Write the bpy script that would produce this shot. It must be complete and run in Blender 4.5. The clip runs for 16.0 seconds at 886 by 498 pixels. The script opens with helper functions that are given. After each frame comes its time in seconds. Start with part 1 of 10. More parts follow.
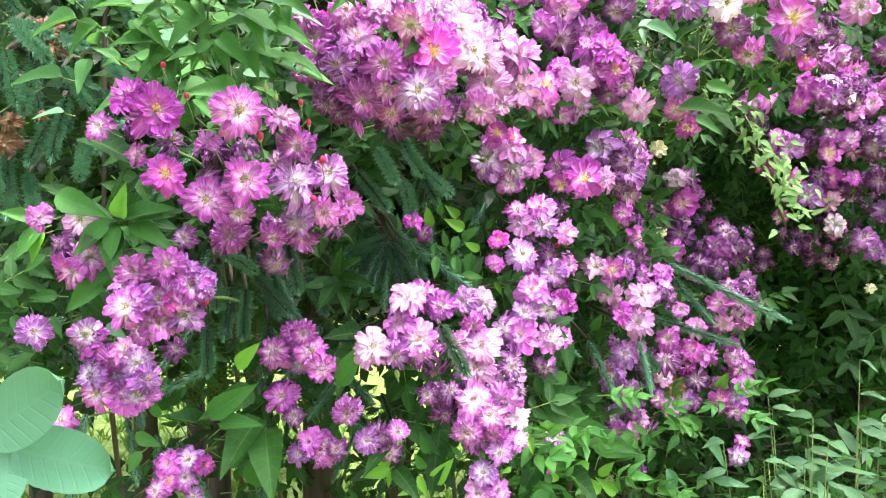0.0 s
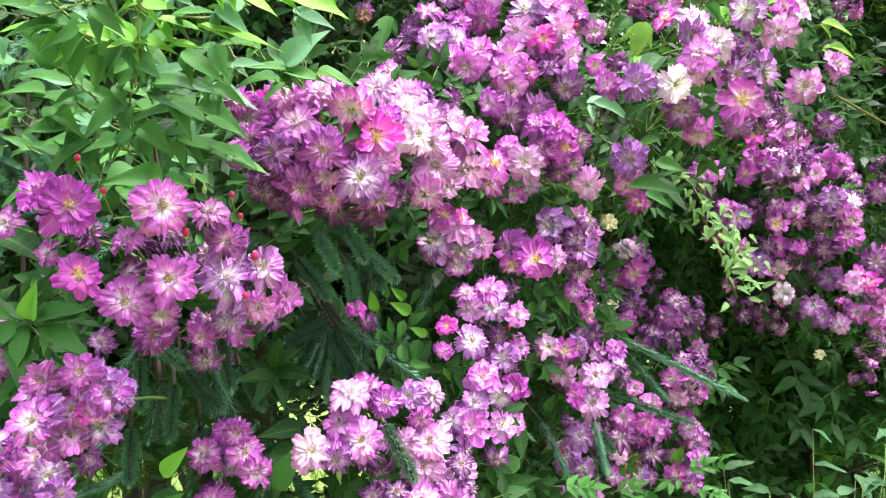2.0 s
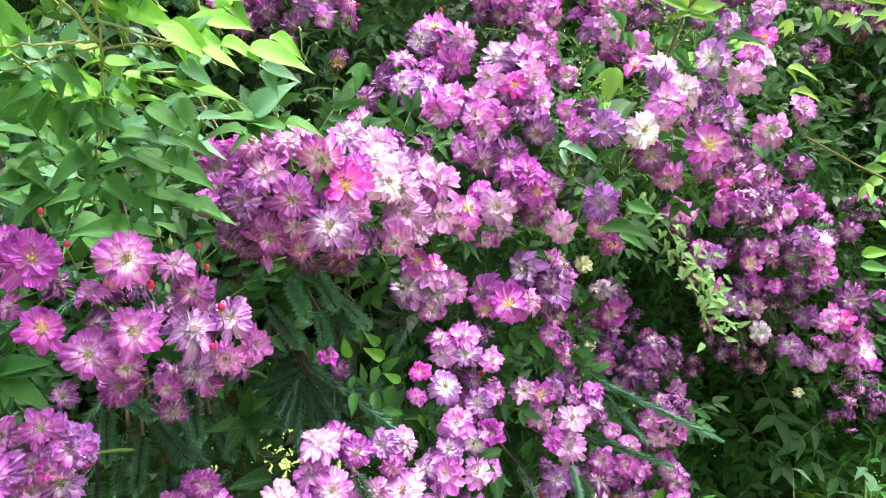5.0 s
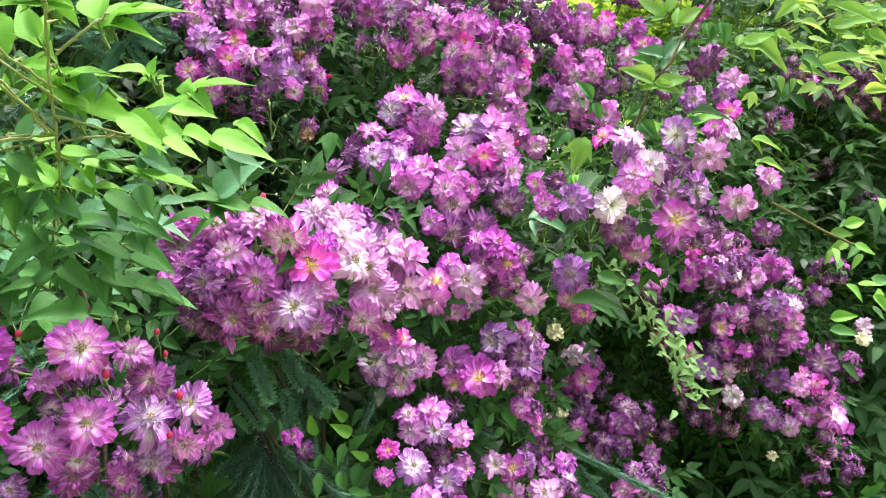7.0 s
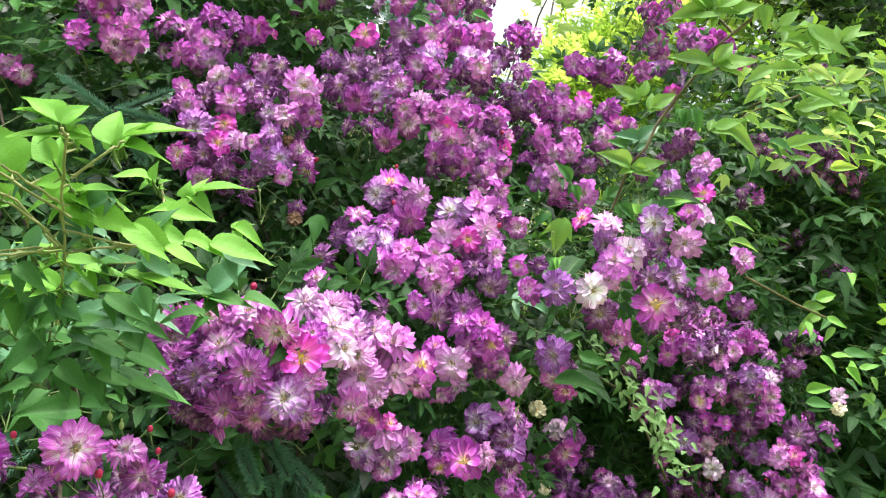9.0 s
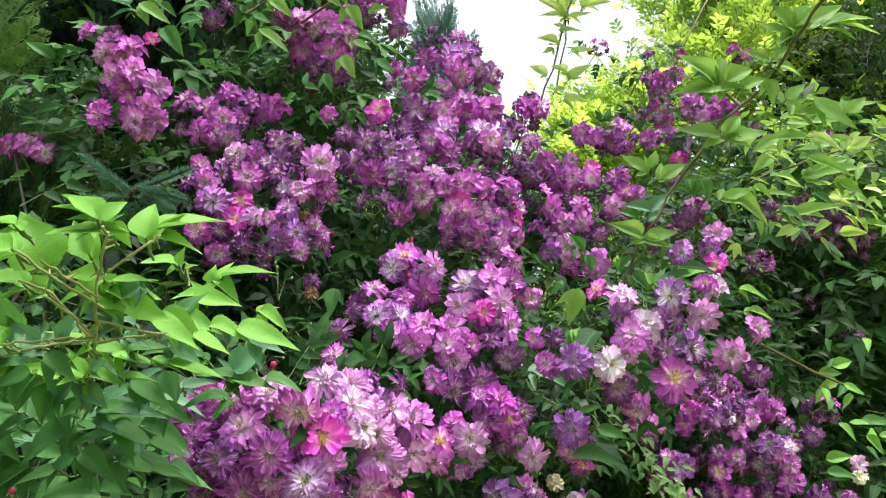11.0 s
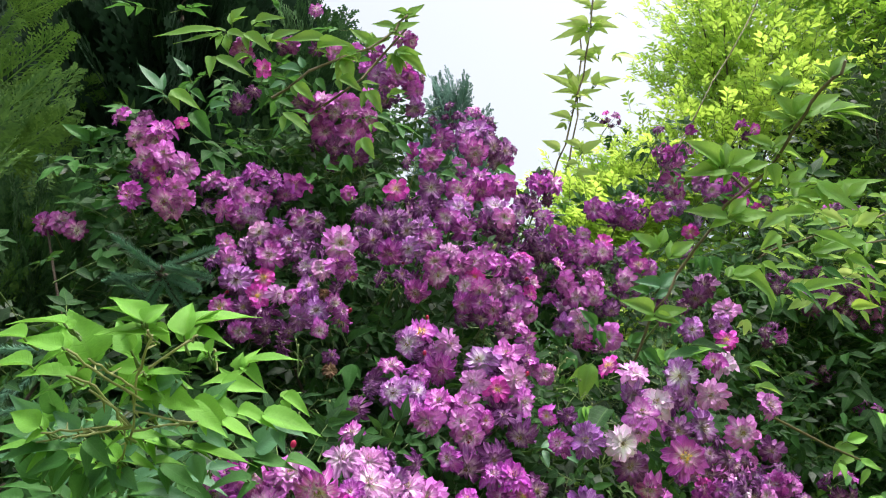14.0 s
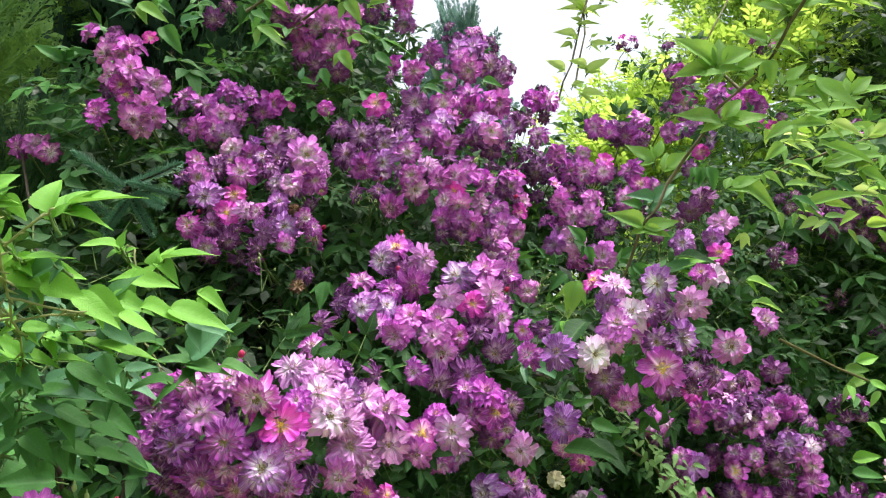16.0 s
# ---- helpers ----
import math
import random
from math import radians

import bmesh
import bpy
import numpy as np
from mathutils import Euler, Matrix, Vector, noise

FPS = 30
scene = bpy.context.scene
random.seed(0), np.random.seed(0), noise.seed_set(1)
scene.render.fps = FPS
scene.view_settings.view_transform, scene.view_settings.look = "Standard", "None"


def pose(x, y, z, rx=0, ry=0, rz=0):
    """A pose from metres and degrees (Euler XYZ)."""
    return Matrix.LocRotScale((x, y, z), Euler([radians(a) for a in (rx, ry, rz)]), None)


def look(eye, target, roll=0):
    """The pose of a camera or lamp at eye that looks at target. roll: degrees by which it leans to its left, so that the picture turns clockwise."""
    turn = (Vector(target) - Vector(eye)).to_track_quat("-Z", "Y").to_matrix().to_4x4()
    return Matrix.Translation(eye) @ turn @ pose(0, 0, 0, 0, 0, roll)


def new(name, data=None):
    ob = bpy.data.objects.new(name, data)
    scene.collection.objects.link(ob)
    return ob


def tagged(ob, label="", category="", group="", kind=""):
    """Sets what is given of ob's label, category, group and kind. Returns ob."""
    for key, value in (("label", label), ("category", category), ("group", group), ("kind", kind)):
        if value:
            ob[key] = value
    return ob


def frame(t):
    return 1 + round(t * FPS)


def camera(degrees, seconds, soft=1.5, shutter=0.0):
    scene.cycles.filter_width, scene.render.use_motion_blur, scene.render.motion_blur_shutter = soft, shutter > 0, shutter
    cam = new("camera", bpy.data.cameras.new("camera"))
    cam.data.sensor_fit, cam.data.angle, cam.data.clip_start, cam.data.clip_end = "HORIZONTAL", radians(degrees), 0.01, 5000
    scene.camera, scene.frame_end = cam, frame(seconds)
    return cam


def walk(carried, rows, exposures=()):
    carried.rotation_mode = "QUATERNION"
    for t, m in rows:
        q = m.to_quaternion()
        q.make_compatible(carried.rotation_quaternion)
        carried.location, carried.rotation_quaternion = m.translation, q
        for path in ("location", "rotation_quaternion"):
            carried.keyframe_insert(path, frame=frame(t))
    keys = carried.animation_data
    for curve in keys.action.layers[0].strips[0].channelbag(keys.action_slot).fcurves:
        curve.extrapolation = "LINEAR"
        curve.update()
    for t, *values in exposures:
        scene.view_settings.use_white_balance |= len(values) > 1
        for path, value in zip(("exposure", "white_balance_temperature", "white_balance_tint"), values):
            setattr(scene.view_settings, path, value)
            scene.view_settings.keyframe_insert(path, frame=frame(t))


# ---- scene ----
cam = camera(58.7, 16.0, soft=1.1)
METRES, EYE, TILT, LEAN, TURN = 0.32, 1.45, -8.0, 0.0, 0.0
ROWS = [
    (0.0, 0.0, 0.0, 0.0, 0.0, 0.0, -0.0),
    (0.5, 0.0015, 0.0399, 0.0372, -0.87, 1.12, 0.16),
    (1.0, -0.0012, 0.0784, 0.0725, -1.68, 2.11, 0.41),
    (1.5, 0.0114, 0.1141, 0.0959, -2.75, 2.91, 0.44),
    (2.0, 0.0189, 0.1277, 0.1191, -3.55, 3.69, 0.47),
    (2.5, 0.0357, 0.1112, 0.1404, -4.21, 5.18, 1.01),
    (3.0, 0.0434, 0.0963, 0.1453, -5.23, 5.84, 0.88),
    (5.5, 0.0647, 0.1272, 0.151, -4.58, 6.65, 1.01),
    (6.0, 0.0733, 0.128, 0.1667, -4.94, 7.37, 0.94),
    (6.5, 0.0808, 0.1241, 0.1978, -5.8, 8.59, 1.07),
    (7.0, 0.0847, 0.1283, 0.2317, -6.38, 9.91, 1.2),
    (7.5, 0.0747, 0.137, 0.2384, -6.08, 10.19, 1.3),
    (8.0, 0.0709, 0.1181, 0.2613, -6.32, 11.08, 1.39),
    (8.5, 0.0603, 0.0814, 0.2866, -7.34, 12.75, 1.38),
    (9.0, 0.0454, 0.0557, 0.3093, -8.06, 14.1, 1.5),
    (11.5, -0.0026, 0.0228, 0.3547, -7.2, 19.65, 2.04),
    (12.0, -0.0076, -0.0, 0.3615, -6.75, 20.56, 1.92),
    (12.5, -0.0093, -0.0207, 0.3655, -6.49, 21.11, 1.68),
    (13.0, -0.015, -0.0434, 0.3728, -6.34, 21.85, 1.53),
    (13.5, -0.0195, -0.068, 0.3736, -6.74, 22.99, 1.36),
    (14.0, -0.0091, -0.0889, 0.3738, -6.52, 23.16, 1.4),
    (14.5, 0.0187, -0.0875, 0.3653, -6.59, 22.74, 1.36),
    (15.0, 0.073, -0.067, 0.3505, -6.26, 21.91, 1.49),
    (15.5, 0.1338, -0.006, 0.3257, -5.72, 20.61, 1.55),
    (16.0, 0.2437, 0.0709, 0.3021, -4.01, 19.13, 1.39),
]
walk(cam, [(t, pose(0, 0, EYE, TILT, LEAN, TURN) @ pose(METRES * x, METRES * y, METRES * z, 90 + pitch, roll, yaw)) for t, x, y, z, yaw, pitch, roll in ROWS],
     [(0.0, 2.18), (0.5, 2.02), (1.0, 1.94), (2.0, 1.9), (2.5, 1.94), (3.0, 1.93), (6.0, 1.84), (6.5, 1.72), (7.0, 1.62), (8.0, 1.6), (8.5, 1.62), (9.0, 1.4), (11.5, 1.04), (14.0, 0.78), (15.5, 0.82), (16.0, 1.02)])

# ---- world and sun ----
SUN_TO = Vector((0.26, -0.12, 1.0)).normalized()
world = bpy.data.worlds.new("sky")
scene.world = world
world.use_nodes = True
wn = world.node_tree
sky = wn.nodes.new("ShaderNodeTexSky")
sky.sky_type, sky.sun_disc = "NISHITA", False
sky.sun_elevation, sky.sun_rotation = math.asin(SUN_TO.z), math.atan2(SUN_TO.x, SUN_TO.y)
sky.air_density, sky.dust_density, sky.ozone_density = 1.0, 8.0, 0.6
wn.nodes["Background"].inputs["Strength"].default_value = 0.15
haze = wn.nodes.new("ShaderNodeHueSaturation")
haze.inputs["Saturation"].default_value, haze.inputs["Value"].default_value = 0.45, 1.36
wn.links.new(sky.outputs[0], haze.inputs["Color"])
wn.links.new(haze.outputs[0], wn.nodes["Background"].inputs["Color"])
sun = new("sun", bpy.data.lights.new("sun", "SUN"))
sun.data.energy, sun.data.angle, sun.data.color = 1.4, radians(14), (1.0, 0.97, 0.97)
sun.matrix_world = look(SUN_TO * 20, (0, 0, 0))


# ---- materials ----
def shader(name):
    m = bpy.data.materials.new(name)
    m.use_nodes = True
    m.node_tree.nodes.clear()
    return m, m.node_tree.nodes, m.node_tree.links


def math_node(n, l, op, a, b=0.0, c=0.0):
    k = n.new("ShaderNodeMath")
    k.operation = op
    for i, v in enumerate((a, b, c)):
        if isinstance(v, (int, float)):
            k.inputs[i].default_value = v
        else:
            l.new(v, k.inputs[i])
    return k.outputs[0]


def mix_node(n, l, f, a, b, kind="MIX"):
    k = n.new("ShaderNodeMixRGB")
    k.blend_type = kind
    for i, v in enumerate((f, a, b)):
        if isinstance(v, (int, float)):
            k.inputs[i].default_value = v
        elif isinstance(v, tuple):
            k.inputs[i].default_value = (*v, 1)
        else:
            l.new(v, k.inputs[i])
    return k.outputs[0]


def finish(n, l, colour, rough, through_share, through_colour, gloss=0.3, bump=None):
    p = n.new("ShaderNodeBsdfPrincipled")
    l.new(colour, p.inputs["Base Color"])
    p.inputs["Roughness"].default_value = rough
    p.inputs["Specular IOR Level"].default_value = gloss
    if bump is not None:
        b = n.new("ShaderNodeBump")
        b.inputs["Strength"].default_value, b.inputs["Distance"].default_value = bump[1], bump[2]
        l.new(bump[0], b.inputs["Height"])
        l.new(b.outputs[0], p.inputs["Normal"])
    out = n.new("ShaderNodeOutputMaterial")
    if not through_share:
        l.new(p.outputs[0], out.inputs[0])
        return
    t, s = n.new("ShaderNodeBsdfTranslucent"), n.new("ShaderNodeMixShader")
    l.new(through_colour, t.inputs["Color"])
    s.inputs[0].default_value = through_share
    l.new(p.outputs[0], s.inputs[1])
    l.new(t.outputs[0], s.inputs[2])
    l.new(s.outputs[0], out.inputs[0])


def petal_material(name, eye, pale, body, edge, streak, spread=0.024):
    """A petal: v runs from its claw to its rim, u across it."""
    m, n, l = shader(name)
    uv, sep, info = n.new("ShaderNodeUVMap"), n.new("ShaderNodeSeparateXYZ"), n.new("ShaderNodeObjectInfo")
    isle = n.new("ShaderNodeNewGeometry").outputs["Random Per Island"]
    l.new(uv.outputs[0], sep.inputs[0])
    u, v, rnd = sep.outputs[0], sep.outputs[1], info.outputs["Random"]
    other = math_node(n, l, "FRACT", math_node(n, l, "MULTIPLY", rnd, 7.31))
    # fine veins that run out from the claw, and broader streaks
    comb, noi = n.new("ShaderNodeCombineXYZ"), n.new("ShaderNodeTexNoise")
    l.new(math_node(n, l, "MULTIPLY", u, 5.0), comb.inputs[0])
    l.new(math_node(n, l, "MULTIPLY", v, 0.9), comb.inputs[1])
    l.new(math_node(n, l, "MULTIPLY_ADD", rnd, 60.0, math_node(n, l, "MULTIPLY", isle, 23.0)), comb.inputs[2])
    l.new(comb.outputs[0], noi.inputs["Vector"])
    noi.inputs["Scale"].default_value, noi.inputs["Detail"].default_value = 1.5, 4.0
    ramp = n.new("ShaderNodeValToRGB")
    # the pale eye reaches farther along the middle of a petal, and differs from flower to flower
    side = math_node(n, l, "MULTIPLY", math_node(n, l, "POWER", math_node(n, l, "ABSOLUTE", u), 2.0), 0.16)
    shift = math_node(n, l, "MULTIPLY_ADD", math_node(n, l, "SUBTRACT", isle, 0.5), 0.16, math_node(n, l, "ADD", v, side))
    shift = math_node(n, l, "MULTIPLY_ADD", math_node(n, l, "SUBTRACT", other, 0.5), 0.30, shift)
    shift = math_node(n, l, "MULTIPLY_ADD", math_node(n, l, "SUBTRACT", noi.outputs[0], 0.5), 1.0, shift)
    l.new(shift, ramp.inputs[0])
    e = ramp.color_ramp.elements
    e[0].position, e[0].color = 0.04, (*eye, 1)
    e[1].position, e[1].color = 0.88, (*edge, 1)
    for pos, col in ((0.20, pale), (0.38, tuple(0.5 * a + 0.5 * b for a, b in zip(pale, body))), (0.54, body)):
        k = e.new(pos)
        k.color = (*col, 1)
    f = math_node(n, l, "MULTIPLY", math_node(n, l, "SMOOTH_MIN", math_node(n, l, "MULTIPLY_ADD", noi.outputs[0], 6.0, -3.0), 1.0, 0.1), 0.46)
    f = math_node(n, l, "MAXIMUM", f, 0.0)
    col = mix_node(n, l, f, ramp.outputs[0], streak)
    hsv = n.new("ShaderNodeHueSaturation")
    l.new(math_node(n, l, "MULTIPLY_ADD", rnd, spread, 0.496 - spread / 2), hsv.inputs["Hue"])
    l.new(math_node(n, l, "MULTIPLY_ADD", math_node(n, l, "FRACT", math_node(n, l, "MULTIPLY_ADD", rnd, 17.3, math_node(n, l, "MULTIPLY", isle, 0.5))), 0.60, 0.65), hsv.inputs["Value"])
    hsv.inputs["Saturation"].default_value = 0.965
    l.new(col, hsv.inputs["Color"])
    finish(n, l, hsv.outputs[0], 0.55, 0.09, hsv.outputs[0], 0.18, (noi.outputs[0], 0.35, 0.002))
    return m


def leaf_material(name, dark, light, vein, through_col, share=0.3, rough=0.42, gloss=0.45, size=28.0, veins=0.45):
    """A leaf blade: u across from the midrib, v along it."""
    m, n, l = shader(name)
    uv, sep, info = n.new("ShaderNodeUVMap"), n.new("ShaderNodeSeparateXYZ"), n.new("ShaderNodeObjectInfo")
    isle = n.new("ShaderNodeNewGeometry").outputs["Random Per Island"]
    l.new(uv.outputs[0], sep.inputs[0])
    au = math_node(n, l, "ABSOLUTE", sep.outputs[0])
    v = sep.outputs[1]
    rnd = math_node(n, l, "FRACT", math_node(n, l, "MULTIPLY_ADD", info.outputs["Random"], 3.7, isle))
    tex, noi, big = n.new("ShaderNodeTexCoord"), n.new("ShaderNodeTexNoise"), n.new("ShaderNodeTexNoise")
    for k, s, d in ((noi, size * 6, 3), (big, size, 2)):
        l.new(tex.outputs["Object"], k.inputs["Vector"])
        k.inputs["Scale"].default_value, k.inputs["Detail"].default_value = s, d
    base = mix_node(n, l, math_node(n, l, "MULTIPLY_ADD", rnd, 0.75, math_node(n, l, "MULTIPLY_ADD", big.outputs[0], 0.9, -0.35)), dark, light)
    base = mix_node(n, l, math_node(n, l, "MULTIPLY", noi.outputs[0], 0.35), base, dark)
    # midrib and side veins
    rib = math_node(n, l, "LESS_THAN", au, 0.055)
    side = math_node(n, l, "SINE", math_node(n, l, "MULTIPLY", math_node(n, l, "SUBTRACT", v, math_node(n, l, "MULTIPLY", au, 0.17)), 48.0))
    side = math_node(n, l, "MAXIMUM", math_node(n, l, "MULTIPLY_ADD", side, 3.0, -2.2), 0.0)
    line = math_node(n, l, "MAXIMUM", rib, math_node(n, l, "MULTIPLY", side, 0.45))
    col = mix_node(n, l, math_node(n, l, "MULTIPLY", line, veins), base, vein)
    back = mix_node(n, l, 0.5, col, through_col)
    h = math_node(n, l, "SUBTRACT", math_node(n, l, "MULTIPLY", noi.outputs[0], 0.4), line)
    finish(n, l, col, rough, share, back, gloss, (h, 0.3, 0.0015))
    return m


def rough_material(name, a, b, scale, rough=0.85, bump=0.4, dist=0.004, stretch=(1, 1, 1)):
    m, n, l = shader(name)
    tex, mp, noi, big = n.new("ShaderNodeTexCoord"), n.new("ShaderNodeMapping"), n.new("ShaderNodeTexNoise"), n.new("ShaderNodeTexNoise")
    mp.inputs["Scale"].default_value = stretch
    l.new(tex.outputs["Object"], mp.inputs[0])
    for k, s, d in ((noi, scale, 8), (big, scale * 0.13, 3)):
        l.new(mp.outputs[0], k.inputs["Vector"])
        k.inputs["Scale"].default_value, k.inputs["Detail"].default_value = s, d
    f = math_node(n, l, "MULTIPLY_ADD", noi.outputs[0], 1.6, math_node(n, l, "MULTIPLY_ADD", big.outputs[0], 1.2, -0.9))
    col = mix_node(n, l, f, a, b)
    finish(n, l, col, rough, 0, None, 0.25, (noi.outputs[0], bump, dist))
    return m


M = {
    "mauve": petal_material("petal_mauve", (0.90, 0.86, 0.76), (0.90, 0.76, 0.88), (0.58, 0.100, 0.52), (0.30, 0.020, 0.31), (0.84, 0.56, 0.86)),
    "lilac": petal_material("petal_lilac", (0.90, 0.87, 0.78), (0.90, 0.83, 0.92), (0.47, 0.15, 0.53), (0.26, 0.042, 0.32), (0.86, 0.70, 0.91)),
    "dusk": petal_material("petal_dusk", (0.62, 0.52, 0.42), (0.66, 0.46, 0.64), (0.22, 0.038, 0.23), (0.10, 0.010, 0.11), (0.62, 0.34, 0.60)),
    "magenta": petal_material("petal_magenta", (0.88, 0.74, 0.30), (0.90, 0.52, 0.78), (0.74, 0.055, 0.50), (0.60, 0.025, 0.44), (0.86, 0.30, 0.68), 0.02),
    "fresh": petal_material("petal_fresh", (0.90, 0.84, 0.62), (0.90, 0.68, 0.86), (0.60, 0.080, 0.52), (0.40, 0.020, 0.38), (0.84, 0.44, 0.78)),
    "pink": petal_material("petal_pink", (0.91, 0.84, 0.74), (0.92, 0.78, 0.89), (0.70, 0.20, 0.64), (0.50, 0.07, 0.48), (0.91, 0.64, 0.87)),
    "pale": petal_material("petal_pale", (0.90, 0.86, 0.72), (0.91, 0.80, 0.89), (0.78, 0.38, 0.73), (0.56, 0.16, 0.53), (0.91, 0.74, 0.88)),
    "withered": petal_material("petal_withered", (0.20, 0.11, 0.05), (0.30, 0.20, 0.11), (0.21, 0.12, 0.06), (0.13, 0.06, 0.035), (0.32, 0.22, 0.13), 0.03),
    "white": petal_material("petal_white", (0.84, 0.80, 0.68), (0.88, 0.82, 0.90), (0.87, 0.68, 0.87), (0.74, 0.36, 0.70), (0.90, 0.78, 0.88), 0.02),
    "cream": petal_material("petal_cream", (0.80, 0.72, 0.36), (0.84, 0.78, 0.56), (0.86, 0.80, 0.66), (0.78, 0.68, 0.46), (0.86, 0.82, 0.68), 0.02),
    "gold": petal_material("petal_violet_edge", (0.88, 0.70, 0.20), (0.90, 0.66, 0.80), (0.58, 0.075, 0.48), (0.36, 0.020, 0.36), (0.80, 0.40, 0.68)),
    "anther": rough_material("stamen_yellow", (0.75, 0.45, 0.05), (0.85, 0.66, 0.16), 60.0, 0.7, 0.2),
    "filament": rough_material("stamen_thread", (0.70, 0.62, 0.40), (0.82, 0.78, 0.62), 60.0, 0.7, 0.2),
    "old_anther": rough_material("stamen_faded", (0.20, 0.13, 0.05), (0.50, 0.40, 0.18), 60.0, 0.8, 0.2),
    "leaf": leaf_material("rose_leaf", (0.008, 0.031, 0.010), (0.033, 0.110, 0.023), (0.09, 0.20, 0.05), (0.14, 0.34, 0.05), 0.24, 0.56, 0.15),
    "young": leaf_material("young_leaf", (0.105, 0.285, 0.032), (0.195, 0.445, 0.055), (0.19, 0.36, 0.09), (0.28, 0.54, 0.09), 0.30, 0.50, 0.25, veins=0.16),
    # spray, backlit: light through the blade is brightened into the leaf colour
    "spray": leaf_material("backlit_spray_leaf", (0.24, 0.42, 0.08), (0.38, 0.60, 0.13), (0.40, 0.56, 0.16), (0.95, 1.0, 0.36), 0.74, 0.5, 0.2),
    "backlit": leaf_material("backlit_leaf", (0.075, 0.19, 0.034), (0.175, 0.37, 0.060), (0.24, 0.40, 0.12), (0.56, 0.80, 0.13), 0.46, 0.52, 0.2, veins=0.2),
    "mid": leaf_material("half_young_leaf", (0.026, 0.105, 0.024), (0.076, 0.220, 0.045), (0.13, 0.27, 0.10), (0.16, 0.38, 0.06), 0.32, 0.52, 0.2, veins=0.2),
    # sheen: the sky's bluish reflection is put into the base colour
    "sheen": leaf_material("sky_sheen_leaf", (0.045, 0.150, 0.064), (0.108, 0.270, 0.125), (0.14, 0.28, 0.17), (0.16, 0.36, 0.09), 0.28, 0.46, 0.4, veins=0.2),
    "grey": leaf_material("grey_green_leaf", (0.030, 0.088, 0.040), (0.075, 0.165, 0.075), (0.13, 0.22, 0.11), (0.18, 0.32, 0.10), 0.25, 0.6, 0.2),
    "pale_leaf": leaf_material("pale_green_leaf", (0.11, 0.23, 0.07), (0.23, 0.40, 0.14), (0.42, 0.50, 0.32), (0.34, 0.48, 0.16), 0.3, 0.6, 0.2),
    "round": leaf_material("pale_round_leaf", (0.060, 0.165, 0.105), (0.085, 0.205, 0.135), (0.13, 0.26, 0.17), (0.18, 0.42, 0.10), 0.28, 0.6, 0.2, 12.0, 0.10),
    # sunny: strong sunlight is added on top of the leaf's own yellow-green
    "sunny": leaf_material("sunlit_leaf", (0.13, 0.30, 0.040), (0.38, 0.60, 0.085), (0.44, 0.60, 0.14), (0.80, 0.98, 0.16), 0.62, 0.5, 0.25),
    "green": leaf_material("tree_leaf", (0.080, 0.23, 0.03), (0.26, 0.48, 0.06), (0.22, 0.36, 0.10), (0.46, 0.70, 0.06), 0.45, 0.5, 0.25),
    # shade: near-black copy of the leaf, with deep shade put into its colour
    "shade": leaf_material("shaded_leaf", (0.007, 0.023, 0.008), (0.020, 0.058, 0.016), (0.05, 0.11, 0.03), (0.09, 0.22, 0.02), 0.25, 0.45, 0.3),
    "needle": leaf_material("spruce_needle", (0.050, 0.165, 0.100), (0.205, 0.390, 0.245), (0.10, 0.22, 0.14), (0.10, 0.22, 0.10), 0.12, 0.5, 0.3),
    "thuja": leaf_material("thuja_scale", (0.026, 0.082, 0.020), (0.155, 0.285, 0.055), (0.06, 0.15, 0.03), (0.22, 0.40, 0.05), 0.3, 0.6, 0.2),
    "conifer": leaf_material("green_conifer_scale", (0.022, 0.072, 0.028), (0.11, 0.225, 0.070), (0.05, 0.10, 0.06), (0.06, 0.14, 0.05), 0.15, 0.6, 0.15),
    "blue_conifer": leaf_material("blue_conifer_scale", (0.085, 0.19, 0.16), (0.21, 0.36, 0.30), (0.05, 0.10, 0.06), (0.16, 0.28, 0.16), 0.25, 0.6, 0.15),
    # bluegreen: shade within the dense crowns is darkened into this colour
    "bluegreen": leaf_material("shaded_conifer_scale", (0.009, 0.028, 0.013), (0.028, 0.068, 0.034), (0.03, 0.06, 0.04), (0.04, 0.09, 0.04), 0.12, 0.6, 0.15),
    "bark": rough_material("bark", (0.024, 0.019, 0.014), (0.085, 0.066, 0.048), 40.0, 0.9, 0.7, 0.004, (1, 1, 0.2)),
    "cane": rough_material("green_cane", (0.06, 0.12, 0.03), (0.14, 0.20, 0.06), 60.0, 0.55, 0.2, 0.001),
    "red_cane": rough_material("brown_cane", (0.045, 0.040, 0.018), (0.13, 0.11, 0.045), 60.0, 0.6, 0.2, 0.001),
    "thorny": rough_material("thorny_stem", (0.11, 0.125, 0.045), (0.25, 0.27, 0.11), 60.0, 0.65, 0.3, 0.001),
    "bud": rough_material("bud_green", (0.16, 0.24, 0.08), (0.28, 0.34, 0.12), 200.0, 0.6, 0.2, 0.001),
    "bud_red": rough_material("bud_crimson", (0.22, 0.006, 0.035), (0.42, 0.020, 0.085), 200.0, 0.5, 0.2, 0.001),
    "grass": leaf_material("grass_blade", (0.055, 0.14, 0.02), (0.16, 0.29, 0.045), (0.12, 0.22, 0.05), (0.26, 0.42, 0.06), 0.3, 0.6, 0.15),
    "lawn": rough_material("lawn", (0.06, 0.105, 0.022), (0.18, 0.25, 0.06), 30.0, 0.95, 0.6, 0.02),
}


